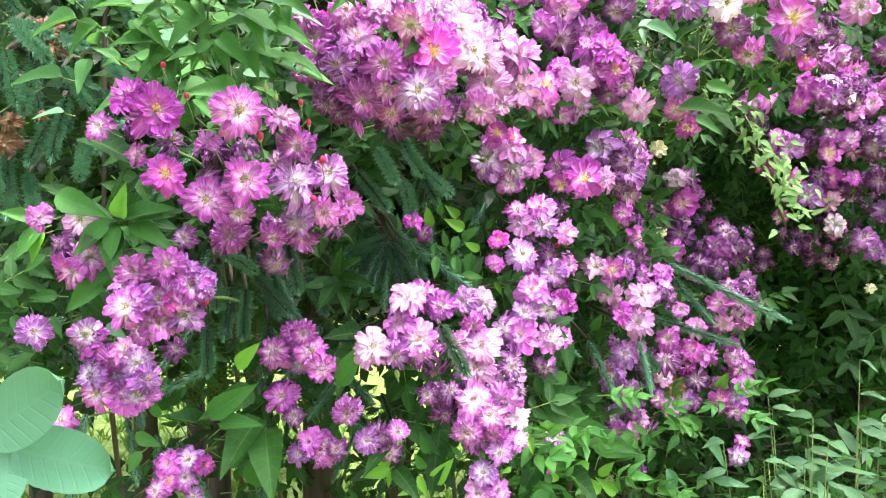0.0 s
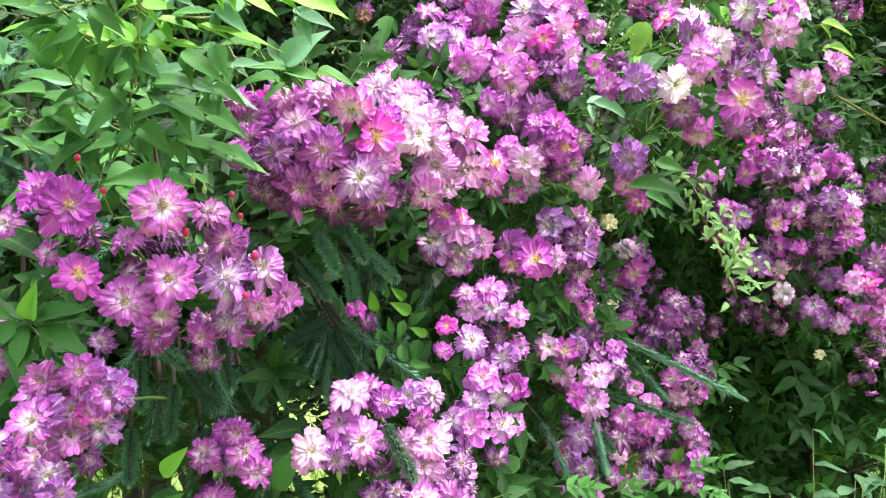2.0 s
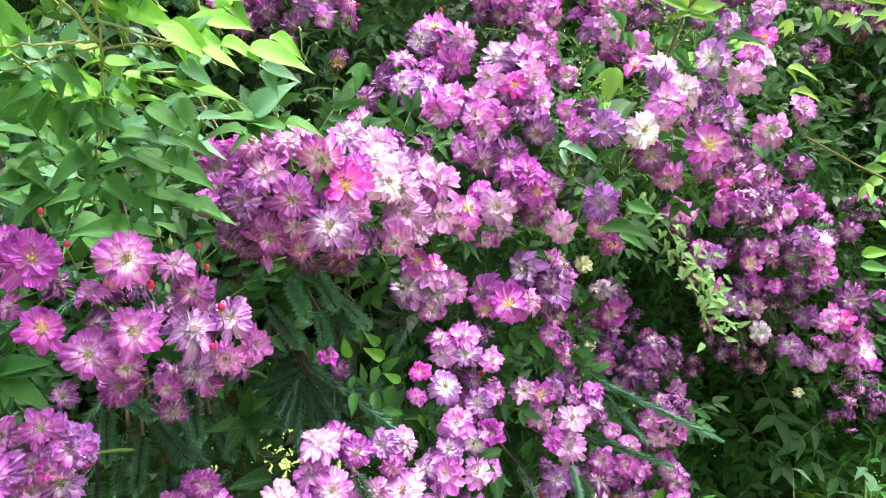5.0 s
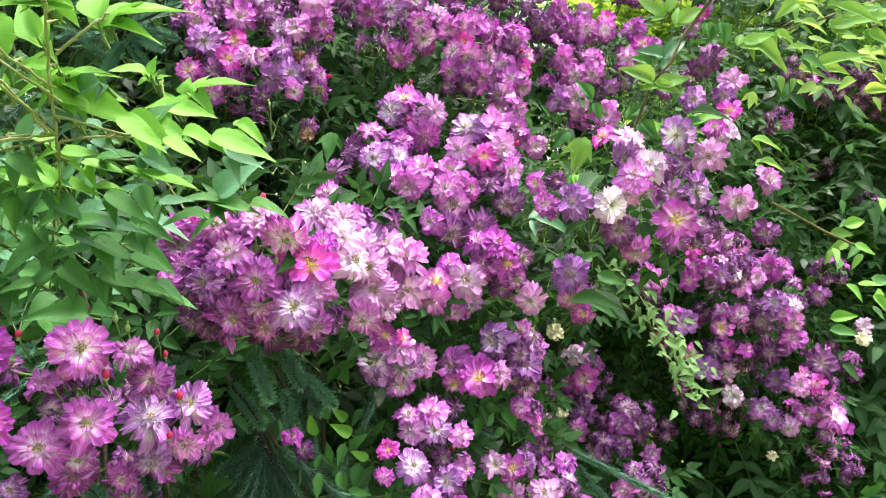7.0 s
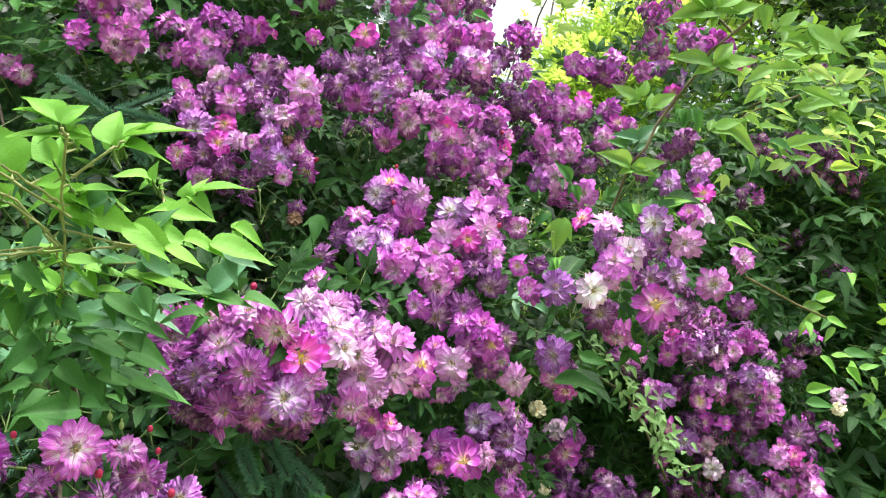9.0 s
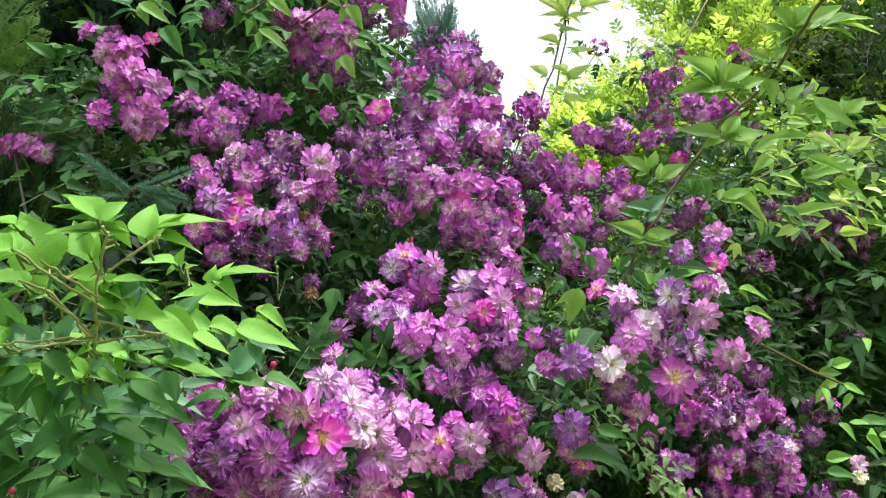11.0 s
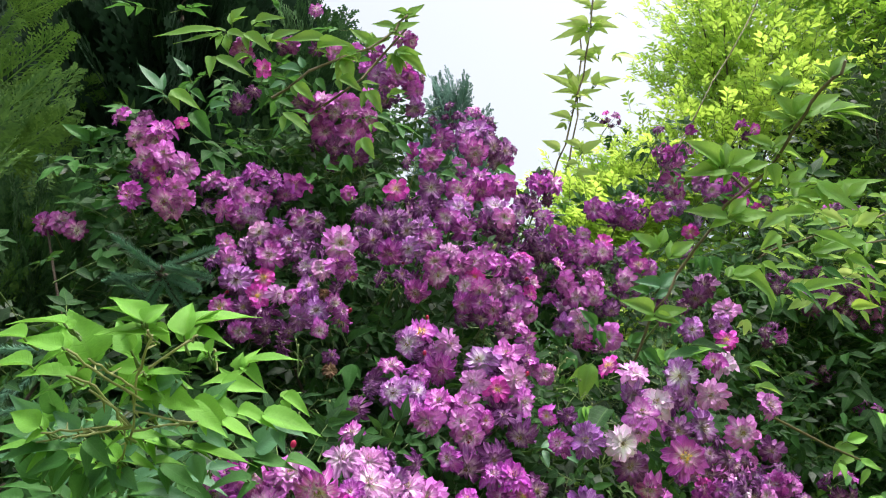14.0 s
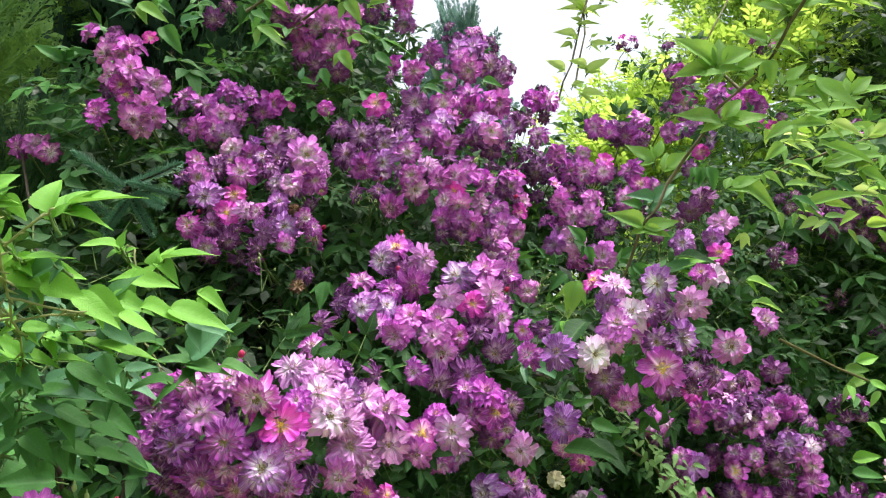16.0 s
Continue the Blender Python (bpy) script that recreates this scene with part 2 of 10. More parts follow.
# ---- shapes ----
class Shape:
    """Points, faces, uv and material slots that can be set many times into one mesh."""

    def __init__(self):
        self.co, self.face, self.uv, self.slot, self.np = [], [], [], [], None

    def patch(self, nu, nv, f, slot=0, reach=1.0):
        """A sheet of nu by nv quads; f(u, v) gives its points, u from -1 to 1, v from 0 to 1; its uv runs up to reach."""
        o = len(self.co)
        for j in range(nv + 1):
            for i in range(nu + 1):
                self.co.append(f(2 * i / nu - 1, j / nv))
        for j in range(nv):
            for i in range(nu):
                a = o + j * (nu + 1) + i
                self.face.append((a, a + 1, a + nu + 2, a + nu + 1))
                self.uv.append([(2 * (i + p) / nu - 1, reach * (j + q) / nv) for p, q in ((0, 0), (1, 0), (1, 1), (0, 1))])
                self.slot.append(slot)
        return self

    def tube(self, pts, r0, r1, sides=5, slot=0):
        o, pts = len(self.co), [Vector(p) for p in pts]
        for k, p in enumerate(pts):
            d = (pts[min(k + 1, len(pts) - 1)] - pts[max(k - 1, 0)]).normalized()
            a = d.orthogonal().normalized()
            b = d.cross(a)
            r = r0 + (r1 - r0) * k / (len(pts) - 1)
            for s in range(sides):
                w = math.tau * s / sides
                self.co.append(tuple(p + r * (math.cos(w) * a + math.sin(w) * b)))
        for k in range(len(pts) - 1):
            for s in range(sides):
                t = (s + 1) % sides
                self.face.append((o + k * sides + s, o + k * sides + t, o + (k + 1) * sides + t, o + (k + 1) * sides + s))
                self.uv.append([(0.5, 0.5)] * 4)
                self.slot.append(slot)
        for base in (o, o + (len(pts) - 1) * sides):
            self.face.append(tuple(base + s for s in range(sides)))
            self.uv.append([(0.5, 0.5)] * sides)
            self.slot.append(slot)
        return self

    def ball(self, c, rx, ry, rz, slot=0, seg=7, ring=5):
        def f(u, v):
            a, b = math.pi * u, math.pi * (v - 0.5)
            return (c[0] + rx * math.cos(a) * math.cos(b), c[1] + ry * math.sin(a) * math.cos(b), c[2] + rz * math.sin(b))
        return self.patch(seg, ring, f, slot)

    def add(self, other, m, slot=None):
        o = len(self.co)
        self.co += [tuple(m @ Vector(p)) for p in other.co]
        self.face += [tuple(i + o for i in f) for f in other.face]
        self.uv += other.uv
        self.slot += other.slot if slot is None else [slot] * len(other.face)
        return self

    def settle(self):
        self.np = (np.array(self.co, float), np.array([i for f in self.face for i in f]), np.array([len(f) for f in self.face]),
                   np.array([q for f in self.uv for q in f], float), np.array(self.slot))
        return self

    def mesh(self, name, materials):
        return scatter(name, [(self, Matrix.Identity(4))], materials)


def scatter(name, placed, materials):
    """One mesh of many shapes, each at its pose."""
    co, loop, size, uv, slot, o = [], [], [], [], [], 0
    for s, m in placed:
        if s.np is None:
            s.settle()
        c, f, z, t, k = s.np
        a = np.array(m)
        co.append(c @ a[:3, :3].T + a[:3, 3])
        loop.append(f + o)
        size.append(z), uv.append(t), slot.append(k)
        o += len(c)
    co, loop, size, uv, slot = (np.concatenate(x) for x in (co, loop, size, uv, slot))
    me = bpy.data.meshes.new(name)
    me.vertices.add(len(co)), me.loops.add(len(loop)), me.polygons.add(len(size))
    me.vertices.foreach_set("co", co.astype(np.float32).ravel())
    me.loops.foreach_set("vertex_index", loop.astype(np.int32))
    me.polygons.foreach_set("loop_start", np.concatenate([[0], np.cumsum(size)[:-1]]).astype(np.int32))
    me.polygons.foreach_set("material_index", slot.astype(np.int32))
    me.uv_layers.new(name="UVMap").data.foreach_set("uv", uv.astype(np.float32).ravel())
    me.polygons.foreach_set("use_smooth", np.ones(len(size), bool))
    for x in materials:
        me.materials.append(M[x])
    me.update()
    me.validate()
    return me


WORLD = {}


def thing(name, place, label, category, kind="", group=""):
    """An Empty at the base of a thing."""
    ob = new(name)
    ob.location, ob.empty_display_size = place, 0.05
    WORLD[ob] = Matrix.Translation(place)
    return tagged(ob, label, category, group, kind)


def part(name, me, parent, m=None, label="", kind=""):
    """A mesh under a thing or a part, at the pose m in the world."""
    ob = new(name, me)
    WORLD[ob] = Matrix.Identity(4) if m is None else m
    ob.parent = parent
    ob.matrix_basis = WORLD[parent].inverted() @ WORLD[ob]
    return tagged(ob, label, kind=kind)


def spin(direction, up, length, width=None):
    """A pose whose y runs along direction, with z as near to up as can be, scaled to length."""
    y = Vector(direction).normalized()
    x = y.cross(Vector(up))
    x = x.normalized() if x.length > 1e-4 else y.orthogonal().normalized()
    z = x.cross(y)
    w = width or length
    return Matrix(((x.x * w, y.x * length, z.x * w, 0), (x.y * w, y.y * length, z.y * w, 0), (x.z * w, y.z * length, z.z * w, 0), (0, 0, 0, 1)))


rng = random.Random(7)


def jit(a):
    return Vector((rng.uniform(-a, a), rng.uniform(-a, a), rng.uniform(-a, a)))


# leaves: along +y, one long, upper side +z
def blade(width=0.5, fold=0.16, droop=0.14, tooth=0.05, tip=1.0, slot=0, nv=7, nu=2):
    def f(u, v):
        w = 0.5 * width * (math.sin(math.pi * min(v ** 0.72, 1)) ** 0.85) * (1 - 0.30 * v * v)
        w *= 1 + tooth * (1 if int(round(v * nv)) % 2 else -1) * (abs(u) == 1)
        wave = 0.022 * math.sin(11 * v + 2.5 * u) * abs(u)
        return (w * u, v * tip - 0.03 * abs(u) * math.sin(math.pi * v), fold * abs(u) ** 0.8 * w * 2 - droop * v * v + wave)
    return Shape().patch(nu, nv, f, slot)


def compound(pairs=2, size=0.4, width=0.52, seed=1, spread=62, droop=0.16, tooth=0.05, nv=7, nu=2, sag=30):
    r = random.Random(seed)
    s = Shape()
    bend = lambda y: -droop * y * y
    s.tube([(0, y, bend(y) - 0.004) for y in (0, 0.33, 0.66)], 0.011, 0.006, 3, 1)
    top = blade(width, tooth=tooth, droop=r.uniform(0.05, 0.25), nv=nv, nu=nu)
    s.add(top, pose(0, 0.62, bend(0.62), r.uniform(-20, 0), 0, r.uniform(-8, 8)) @ Matrix.Scale(size * 1.05, 4))
    for k in range(pairs):
        y = 0.60 - k * 0.46 / max(1, pairs - 0.3)
        for side in (-1, 1):
            b = blade(width, tooth=tooth, droop=r.uniform(0.05, 0.3), fold=r.uniform(0.05, 0.3), nv=nv, nu=nu)
            m = pose(0, y, bend(y), 0, 0, -side * (spread + r.uniform(-12, 12))) @ pose(0, 0, 0, r.uniform(-sag, 12), side * r.uniform(-0.5 * sag, 0.8 * sag), 0)
            s.add(b, m @ Matrix.Scale(size * r.uniform(0.82, 1.0) * (0.95 - 0.06 * k), 4))
    return s


def pointed(width, fold, droop, seed):
    """A toothed leaflet with a rounded base and a long drawn-out tip."""
    r = random.Random(seed)
    twist, wave = r.uniform(-0.25, 0.25), r.uniform(0, 6)

    def f(u, v):
        w = 0.5 * width * (math.sin(math.pi * v ** 0.62) ** 0.8 * (1 - 0.52 * v) * 1.32 if 0 < v < 1 else 0.0)
        w *= 1 + 0.028 * (1 if int(round(v * 22)) % 2 else -1) * (abs(u) == 1)
        z = fold * abs(u) ** 0.8 * w * 2 - droop * v * v + 0.02 * math.sin(9 * v + wave + 2 * u) * abs(u) + twist * u * w * v
        return (w * u, v - 0.025 * abs(u) * math.sin(math.pi * v), z)
    return Shape().patch(4, 22, f, 0)


COMPOUND = [compound(3 if k % 2 else 2, 0.37, 0.5, k) for k in range(6)]
SHOOT = [compound(2, 0.55, 0.43 + 0.04 * (k % 2), 20 + k, 54, 0.14, 0.03, 12, 4, 18) for k in range(6)]
PLAIN = [compound(3 if k % 2 else 2, 0.37, 0.5, k, tooth=0.0, nv=4) for k in range(6)]
SPARSE = [compound(2, 0.40, 0.5, 60 + k, nv=2, nu=1) for k in range(4)]
WIDE = [compound(2, 0.50, 0.40, 30 + k, 55, 0.14, 0.03, 4) for k in range(4)]
FEATHER = [compound(3, 0.40, 0.46, 40 + k, 52, 0.1, 0.02, 2, 1) for k in range(3)]
SINGLE = [blade(0.44 + 0.03 * k, 0.12 + 0.08 * k, 0.08 + 0.08 * k, 0.03, nv=12, nu=4) for k in range(4)]
ROUND = [Shape().patch(6, 22, lambda u, v, k=k: (0.39 * u * (1 + 0.02 * (int(v * 22) % 2)) * max(0.0, 1 - abs(2 * v ** 0.92 - 1) ** 2.3) ** 0.5, v, 0.03 * math.sin(4 * v + 2 * u + k) + 0.05 * u * u)) for k in range(3)]


# flowers: face +z, one in radius
def petal(s, angle, length, width, rise0, rise1, cup, r, fine=1):
    """A broad petal with a rounded, wavy, often notched rim that bends back or curls in."""
    ph, tw, notch, wave = r.uniform(0, 6), r.uniform(-0.3, 0.3), r.choice((0.0, 0.08, 0.18)), r.uniform(0.07, 0.18)
    ca, sa = math.cos(angle), math.sin(angle)
    nu, nv = ((3, 3), (4, 4), (6, 6))[fine]
    bend = rise1 - rise0

    def f(u, v):
        hw = width * (0.20 + 1.02 * math.sin(1.72 * v ** 0.9) ** 0.9 - 0.06 * v) * 0.86 if v else width * 0.17
        rim = 0.30 * (1 - math.sqrt(1 - 0.92 * u * u)) + notch * math.exp(-(u / 0.3) ** 2) + 0.035 * math.sin(7 * u + ph)
        w = v - rim * v ** 3
        a = rise0 + bend * w * w
        y = 0.04 + length * w * math.cos(rise0 + 0.4 * bend * w)
        z = length * w * math.sin(rise0 + 0.4 * bend * w) + 0.30 * length * bend * w ** 3 * 0.4
        z += cup * hw * u * u * (1 - 0.5 * v) + tw * u * v * 0.5 + wave * math.sin(5.5 * u + ph) * v * v - 0.02 * math.exp(-(u / 0.2) ** 2) * v
        x = hw * u
        return (x * ca - y * sa, x * sa + y * ca, z)
    s.patch(nu, nv, f, 0, min(1.0, 0.28 + 0.75 * length))


def flower(kind, seed, fine=1):
    r = random.Random(seed)
    s = Shape()
    # petals in a ring, length, half width, rise at the claw and at the rim, cup
    if kind in ("gold", "magenta"):
        rings = ((9, 1.0, 0.27, 8, -8, 0.5), (7, 0.84, 0.23, 26, 14, 0.6), (3, 0.5, 0.15, 46, 60, 0.7))
    elif kind in ("pink", "fresh"):
        rings = ((11, 1.0, 0.245, 4, -24, 0.6), (10, 0.86, 0.225, 24, 4, 0.65), (8, 0.66, 0.19, 42, 42, 0.7), (4, 0.42, 0.13, 60, 84, 0.8))
    elif kind in ("dusk", "withered"):
        rings = ((11, 1.0, 0.17, -4, -56, 0.7), (10, 0.86, 0.16, 20, -26, 0.7), (8, 0.62, 0.13, 44, 16, 0.8), (4, 0.40, 0.10, 66, 80, 0.7))
    else:
        rings = ((11, 1.0, 0.225, -2, -38, 0.6), (11, 0.88, 0.195, 18, -12, 0.7), (9, 0.68, 0.155, 36, 22, 0.7), (6, 0.44, 0.11, 60, 76, 0.8))
    for count, length, width, a0, a1, cup in rings:
        start = r.uniform(0, 6)
        for k in range(count):
            if r.random() < 0.07:
                continue
            shrink = r.uniform(0.72, 1.08)
            petal(s, start + math.tau * k / count + r.uniform(-0.13, 0.13), length * shrink, width * r.uniform(0.82, 1.2),
                  radians(a0 + r.uniform(-16, 20)), radians(a1 + r.uniform(-38, 40)), cup * r.uniform(0.4, 1.6), r, fine)
    # stamens and the hip behind
    n = (34 if kind in ("gold", "magenta") else 18) if fine else 9
    wide = 0.27 if kind in ("gold", "magenta") else 0.18
    for k in range(n):
        a, q = r.uniform(0, math.tau), r.uniform(0.03, wide)
        b = Vector((q * math.cos(a), q * math.sin(a), r.uniform(0.16, 0.30)))
        s.tube([(b.x * 0.3, b.y * 0.3, 0.0), tuple(b * 0.88)], 0.010, 0.008, 3, 1)
        s.tube([tuple(b * 0.86), tuple(b)], 0.030, 0.022, 4 if fine else 3, 3)
    s.ball((0, 0, 0.03), 0.08, 0.08, 0.06, 1, 6, 2)
    s.ball((0, 0, -0.05), 0.10, 0.10, 0.12, 2, 5, 2)
    anther = "anther" if kind in ("gold", "magenta", "cream", "fresh") else "old_anther"
    return s.mesh("rose_flower", [kind, "filament", "bud", anther])


KINDS = (("mauve", 6), ("lilac", 5), ("dusk", 5), ("magenta", 3), ("fresh", 3), ("pink", 4), ("pale", 4), ("white", 2), ("cream", 1), ("gold", 3), ("withered", 2))
FLOWER = {k: [flower(k, 11 * i + len(k)) for i in range(n)] for k, n in KINDS}
FINE = {k: [flower(k, 11 * i + len(k) + 5, 2) for i in range(n)] for k, n in KINDS}
SIMPLE = {k: [flower(k, 11 * i + len(k) + 9, 0) for i in range(n)] for k, n in KINDS}
BUD = Shape().ball((0, 0, -0.08), 0.24, 0.24, 0.36, 0, 6, 4).ball((0, 0, 0.26), 0.36, 0.36, 0.46, 1, 7, 5).mesh("rose_bud", ["bud", "bud_red"])
GREEN_BUD = Shape().ball((0, 0, 0.0), 0.32, 0.32, 0.55, 0, 6, 4).ball((0, 0, 0.6), 0.14, 0.14, 0.45, 0, 5, 3).mesh("rose_bud", ["bud"])
TONE = {
    "m": (("mauve", 39), ("lilac", 12), ("dusk", 18), ("gold", 6), ("pale", 11), ("pink", 10), ("fresh", 5)),
    "b": (("mauve", 33), ("lilac", 20), ("pale", 23), ("pink", 16), ("gold", 5), ("fresh", 3)),
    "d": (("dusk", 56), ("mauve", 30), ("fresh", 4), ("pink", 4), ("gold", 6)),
    "g": (("fresh", 24), ("pink", 26), ("magenta", 10), ("mauve", 34), ("gold", 6)),
    "w": (("pale", 42), ("lilac", 24), ("pink", 14), ("mauve", 20)),
    "f": (("magenta", 40), ("fresh", 35), ("pink", 25)),
    "p": (("pale", 70), ("lilac", 30)),
}
SIZE = {"dusk": 0.036, "gold": 0.038, "white": 0.036, "magenta": 0.038}


# ---- ground ----
def build_ground():
    bm = bmesh.new()
    bmesh.ops.create_grid(bm, x_segments=60, y_segments=60, size=60)
    for v in bm.verts:
        v.co.z = 0.03 * noise.noise(v.co * 0.4)
    me = bpy.data.meshes.new("ground")
    bm.to_mesh(me)
    bm.free()
    me.materials.append(M["lawn"])
    tagged(new("ground", me), "uneven green lawn under the shrubs", "ground", kind="structure")


def build_grass():
    r = random.Random(4)
    tuft = Shape()
    for k in range(5):
        a, lean = k * 2.4, r.uniform(0.2, 0.6)
        o, ca, sa = len(tuft.co), math.cos(a), math.sin(a)
        tuft.co += [(-0.04 * sa, 0.04 * ca, 0), (0.04 * sa, -0.04 * ca, 0), (lean * 0.4 * ca + 0.03 * sa, lean * 0.4 * sa - 0.03 * ca, 0.6), (lean * ca, lean * sa, r.uniform(0.8, 1.1))]
        tuft.face.append((o, o + 1, o + 2, o + 3))
        tuft.uv.append([(0.5, 0.1), (0.5, 0.1), (0.5, 0.6), (0.5, 1.0)])
        tuft.slot.append(0)
    placed = []
    for k in range(5200):
        x, y = r.uniform(-2.2, 2.6), r.uniform(-0.6, 4.4)
        p = Vector((x, y, 0.03 * noise.noise(Vector((x, y, 0)) * 0.4) - 0.01))
        placed.append((tuft, Matrix.Translation(p) @ pose(0, 0, 0, 0, 0, r.uniform(0, 360)) @ Matrix.Scale(r.uniform(0.04, 0.09), 4)))
    tagged(new("grass", scatter("grass", placed, ["grass"])), "short green lawn grass under the shrubs", "grass", kind="stuff")


build_ground()
build_grass()


# ---- the climbing rose ----
def wall(x, z):
    """How far off the face of the rose stands."""
    h = z - 1.5
    return 0.908 + 0.587 * x + 0.302 * h + 0.098 * x * x - 0.463 * x * h + 0.652 * h * h


def crest(x):
    """How high the rose reaches."""
    return float(np.interp(x, (-0.7, -0.35, -0.1, 0.08, 0.16, 0.24, 0.6, 1.4), (1.95, 2.15, 2.36, 2.33, 2.16, 2.08, 2.03, 1.95)))


rose = thing("rose_bush", (0.1, 1.25, 0), "climbing rose covered in trusses of mauve and magenta flowers", "rose bush")
far_rose = thing("rose_bush", (1.2, 1.9, 0), "leafy climbing rose with dusky purple flowers beside the hedge", "rose bush")
spots = []


def plant_for(x):
    return far_rose if x > 0.93 else rose


def open_flower(parent, p, facing, kind, d, sub="rose_flower"):
    q = Vector(facing).to_track_quat("Z", "Y").to_matrix().to_4x4()
    m = Matrix.Translation(p) @ q @ pose(0, 0, 0, 0, 0, rng.uniform(0, 360)) @ Matrix.Scale(d / 2, 4)
    return part(sub, rng.choice((FINE if p.y < 0.84 else FLOWER if p.y < 1.15 else SIMPLE)[kind]), parent, m)


def truss(x, y, z, rx, rz, tone):
    """A truss of flowers on its stalks."""
    near = y < 0.98
    rx, rz = (max((r - 0.008) * (1 if near else rng.uniform(0.76, 1.04)), 0.012) for r in (rx, rz))
    ry = 0.8 * min(rx, rz)
    c = Vector((x, y + 0.75 * ry + (rng.uniform(-0.04, 0.07) if y > 0.98 else 0), z))
    kinds, weights = zip(*TONE[tone])
    found = []
    for attempt in range(420):
        n = Vector((rng.gauss(0, 1), rng.gauss(-0.25, 0.8), rng.gauss(0, 1))).normalized()
        if n.y > 0.35:
            continue
        # dusky, faded petals on half the flowers also stand in for shaded gaps
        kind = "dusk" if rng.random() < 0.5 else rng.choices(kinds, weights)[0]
        d = SIZE.get(kind, 0.043) * rng.uniform(0.86, 1.12)
        q = rng.uniform(0.62, 1.06) if near else rng.uniform(0.5, 1.22)
        p = c + Vector((rx * n.x, ry * n.y, rz * n.z)) * q
        if all((p - o[0]).length > 0.40 * (d + o[3]) for o in found):
            f = Vector((n.x / rx, n.y / ry, n.z / rz)).normalized() + Vector((0, -0.35, 0.22)) + jit(0.55)
            found.append((p, f.normalized(), kind, d))
    root = c + Vector((rng.uniform(-0.02, 0.02), 0.09, -0.02))
    s = Shape()
    s.tube([Vector((0, 0.07, -0.02)), Vector((0, 0, 0)), (c - root) * 0.6], 0.0022, 0.0016, 4)
    for p, f, k, d in found:
        s.tube([(c - root) * 0.6, (p - root) * 0.72 + Vector((0, 0.004, -0.004)), p - root - f * 0.004], 0.0011, 0.0008, 3)
    stalk = part("flower_stem", s.mesh("flower_stem", ["cane"]), plant_for(x), Matrix.Translation(root))
    for p, f, k, d in found:
        open_flower(stalk, p, f, k, d)
    for k in range(rng.choice((0, 0, 0, 1))):
        n = Vector((rng.gauss(0, 1), -0.5, rng.gauss(0.4, 1))).normalized()
        p = c + Vector((rx * n.x, ry * n.y, rz * n.z)) * 1.25
        part("rose_bud", rng.choice((BUD, GREEN_BUD)), stalk, Matrix.Translation(p) @ n.to_track_quat("Z", "Y").to_matrix().to_4x4() @ Matrix.Scale(0.009, 4))
    spots.append((c, rx, rz))


def bloom(x, y, z, d, kind, across=0.0, up=0.25, sub="rose_flower"):
    """A flower at the front of its truss, on its own stalk; across and up say which way it faces."""
    p = Vector((x, y - 0.004, z))
    f = (Vector((across, -1.0, up)) + jit(0.16)).normalized()
    s = Shape().tube([Vector((rng.uniform(-0.008, 0.008), 0.035, rng.uniform(-0.02, 0.0))), Vector((0.0, 0.018, -0.004)), -f * 0.004], 0.0008, 0.0007, 4)
    stalk = part("flower_stem", s.mesh("flower_stem", ["cane"]), plant_for(x), Matrix.Translation(p))
    open_flower(stalk, p, f, kind, d * 1.06, sub)


def bud(x, y, z, size=0.012, red=True, facing=(0.1, -0.4, 1)):
    p, f = Vector((x, y, z)), Vector(facing).normalized()
    s = Shape().tube([Vector((-0.004, 0.03, -0.02)), Vector((-0.001, 0.014, -0.012)), -f * size * 0.4], 0.0006, 0.0005, 4)
    stalk = part("bud_stalk", s.mesh("bud_stalk", ["cane"]), plant_for(x), Matrix.Translation(p))
    part("rose_bud", BUD if red else GREEN_BUD, stalk, Matrix.Translation(p) @ f.to_track_quat("Z", "Y").to_matrix().to_4x4() @ Matrix.Scale(size, 4))


truss(-0.328, 0.706, 1.372, 0.020, 0.016, "m")
truss(0.402, 0.943, 1.649, 0.028, 0.024, "p")
truss(0.357, 0.935, 1.614, 0.021, 0.018, "b")
truss(0.461, 0.997, 1.580, 0.039, 0.032, "m")
truss(-0.192, 0.702, 1.418, 0.041, 0.036, "d")
truss(-0.139, 0.736, 1.415, 0.029, 0.031, "d")
truss(-0.124, 0.761, 1.364, 0.025, 0.021, "m")
truss(-0.258, 0.692, 1.449, 0.025, 0.025, "d")
truss(-0.090, 0.780, 1.549, 0.034, 0.030, "g")
truss(-0.046, 0.775, 1.474, 0.040, 0.025, "m")
truss(-0.126, 0.800, 1.545, 0.020, 0.031, "d")
truss(-0.127, 0.801, 1.491, 0.015, 0.031, "d")
truss(0.044, 0.842, 1.572, 0.031, 0.021, "w")
truss(-0.025, 0.795, 1.468, 0.035, 0.023, "b")
truss(-0.343, 0.729, 1.333, 0.020, 0.018, "m")
truss(-0.234, 0.660, 1.314, 0.036, 0.031, "m")
truss(-0.333, 0.789, 1.207, 0.033, 0.026, "m")
truss(-0.392, 0.771, 1.161, 0.024, 0.014, "g")
truss(-0.289, 0.809, 1.092, 0.025, 0.025, "d")
truss(-0.173, 0.889, 1.206, 0.033, 0.027, "m")
truss(-0.175, 0.849, 1.165, 0.020, 0.024, "m")
truss(-0.145, 0.847, 1.103, 0.024, 0.019, "m")
truss(-0.166, 0.806, 1.325, 0.021, 0.024, "d")
truss(-0.174, 0.697, 1.371, 0.045, 0.019, "d")
truss(-0.068, 0.785, 1.555, 0.064, 0.037, "g")
truss(-0.100, 0.726, 1.511, 0.028, 0.044, "d")
truss(-0.044, 0.753, 1.515, 0.038, 0.029, "g")
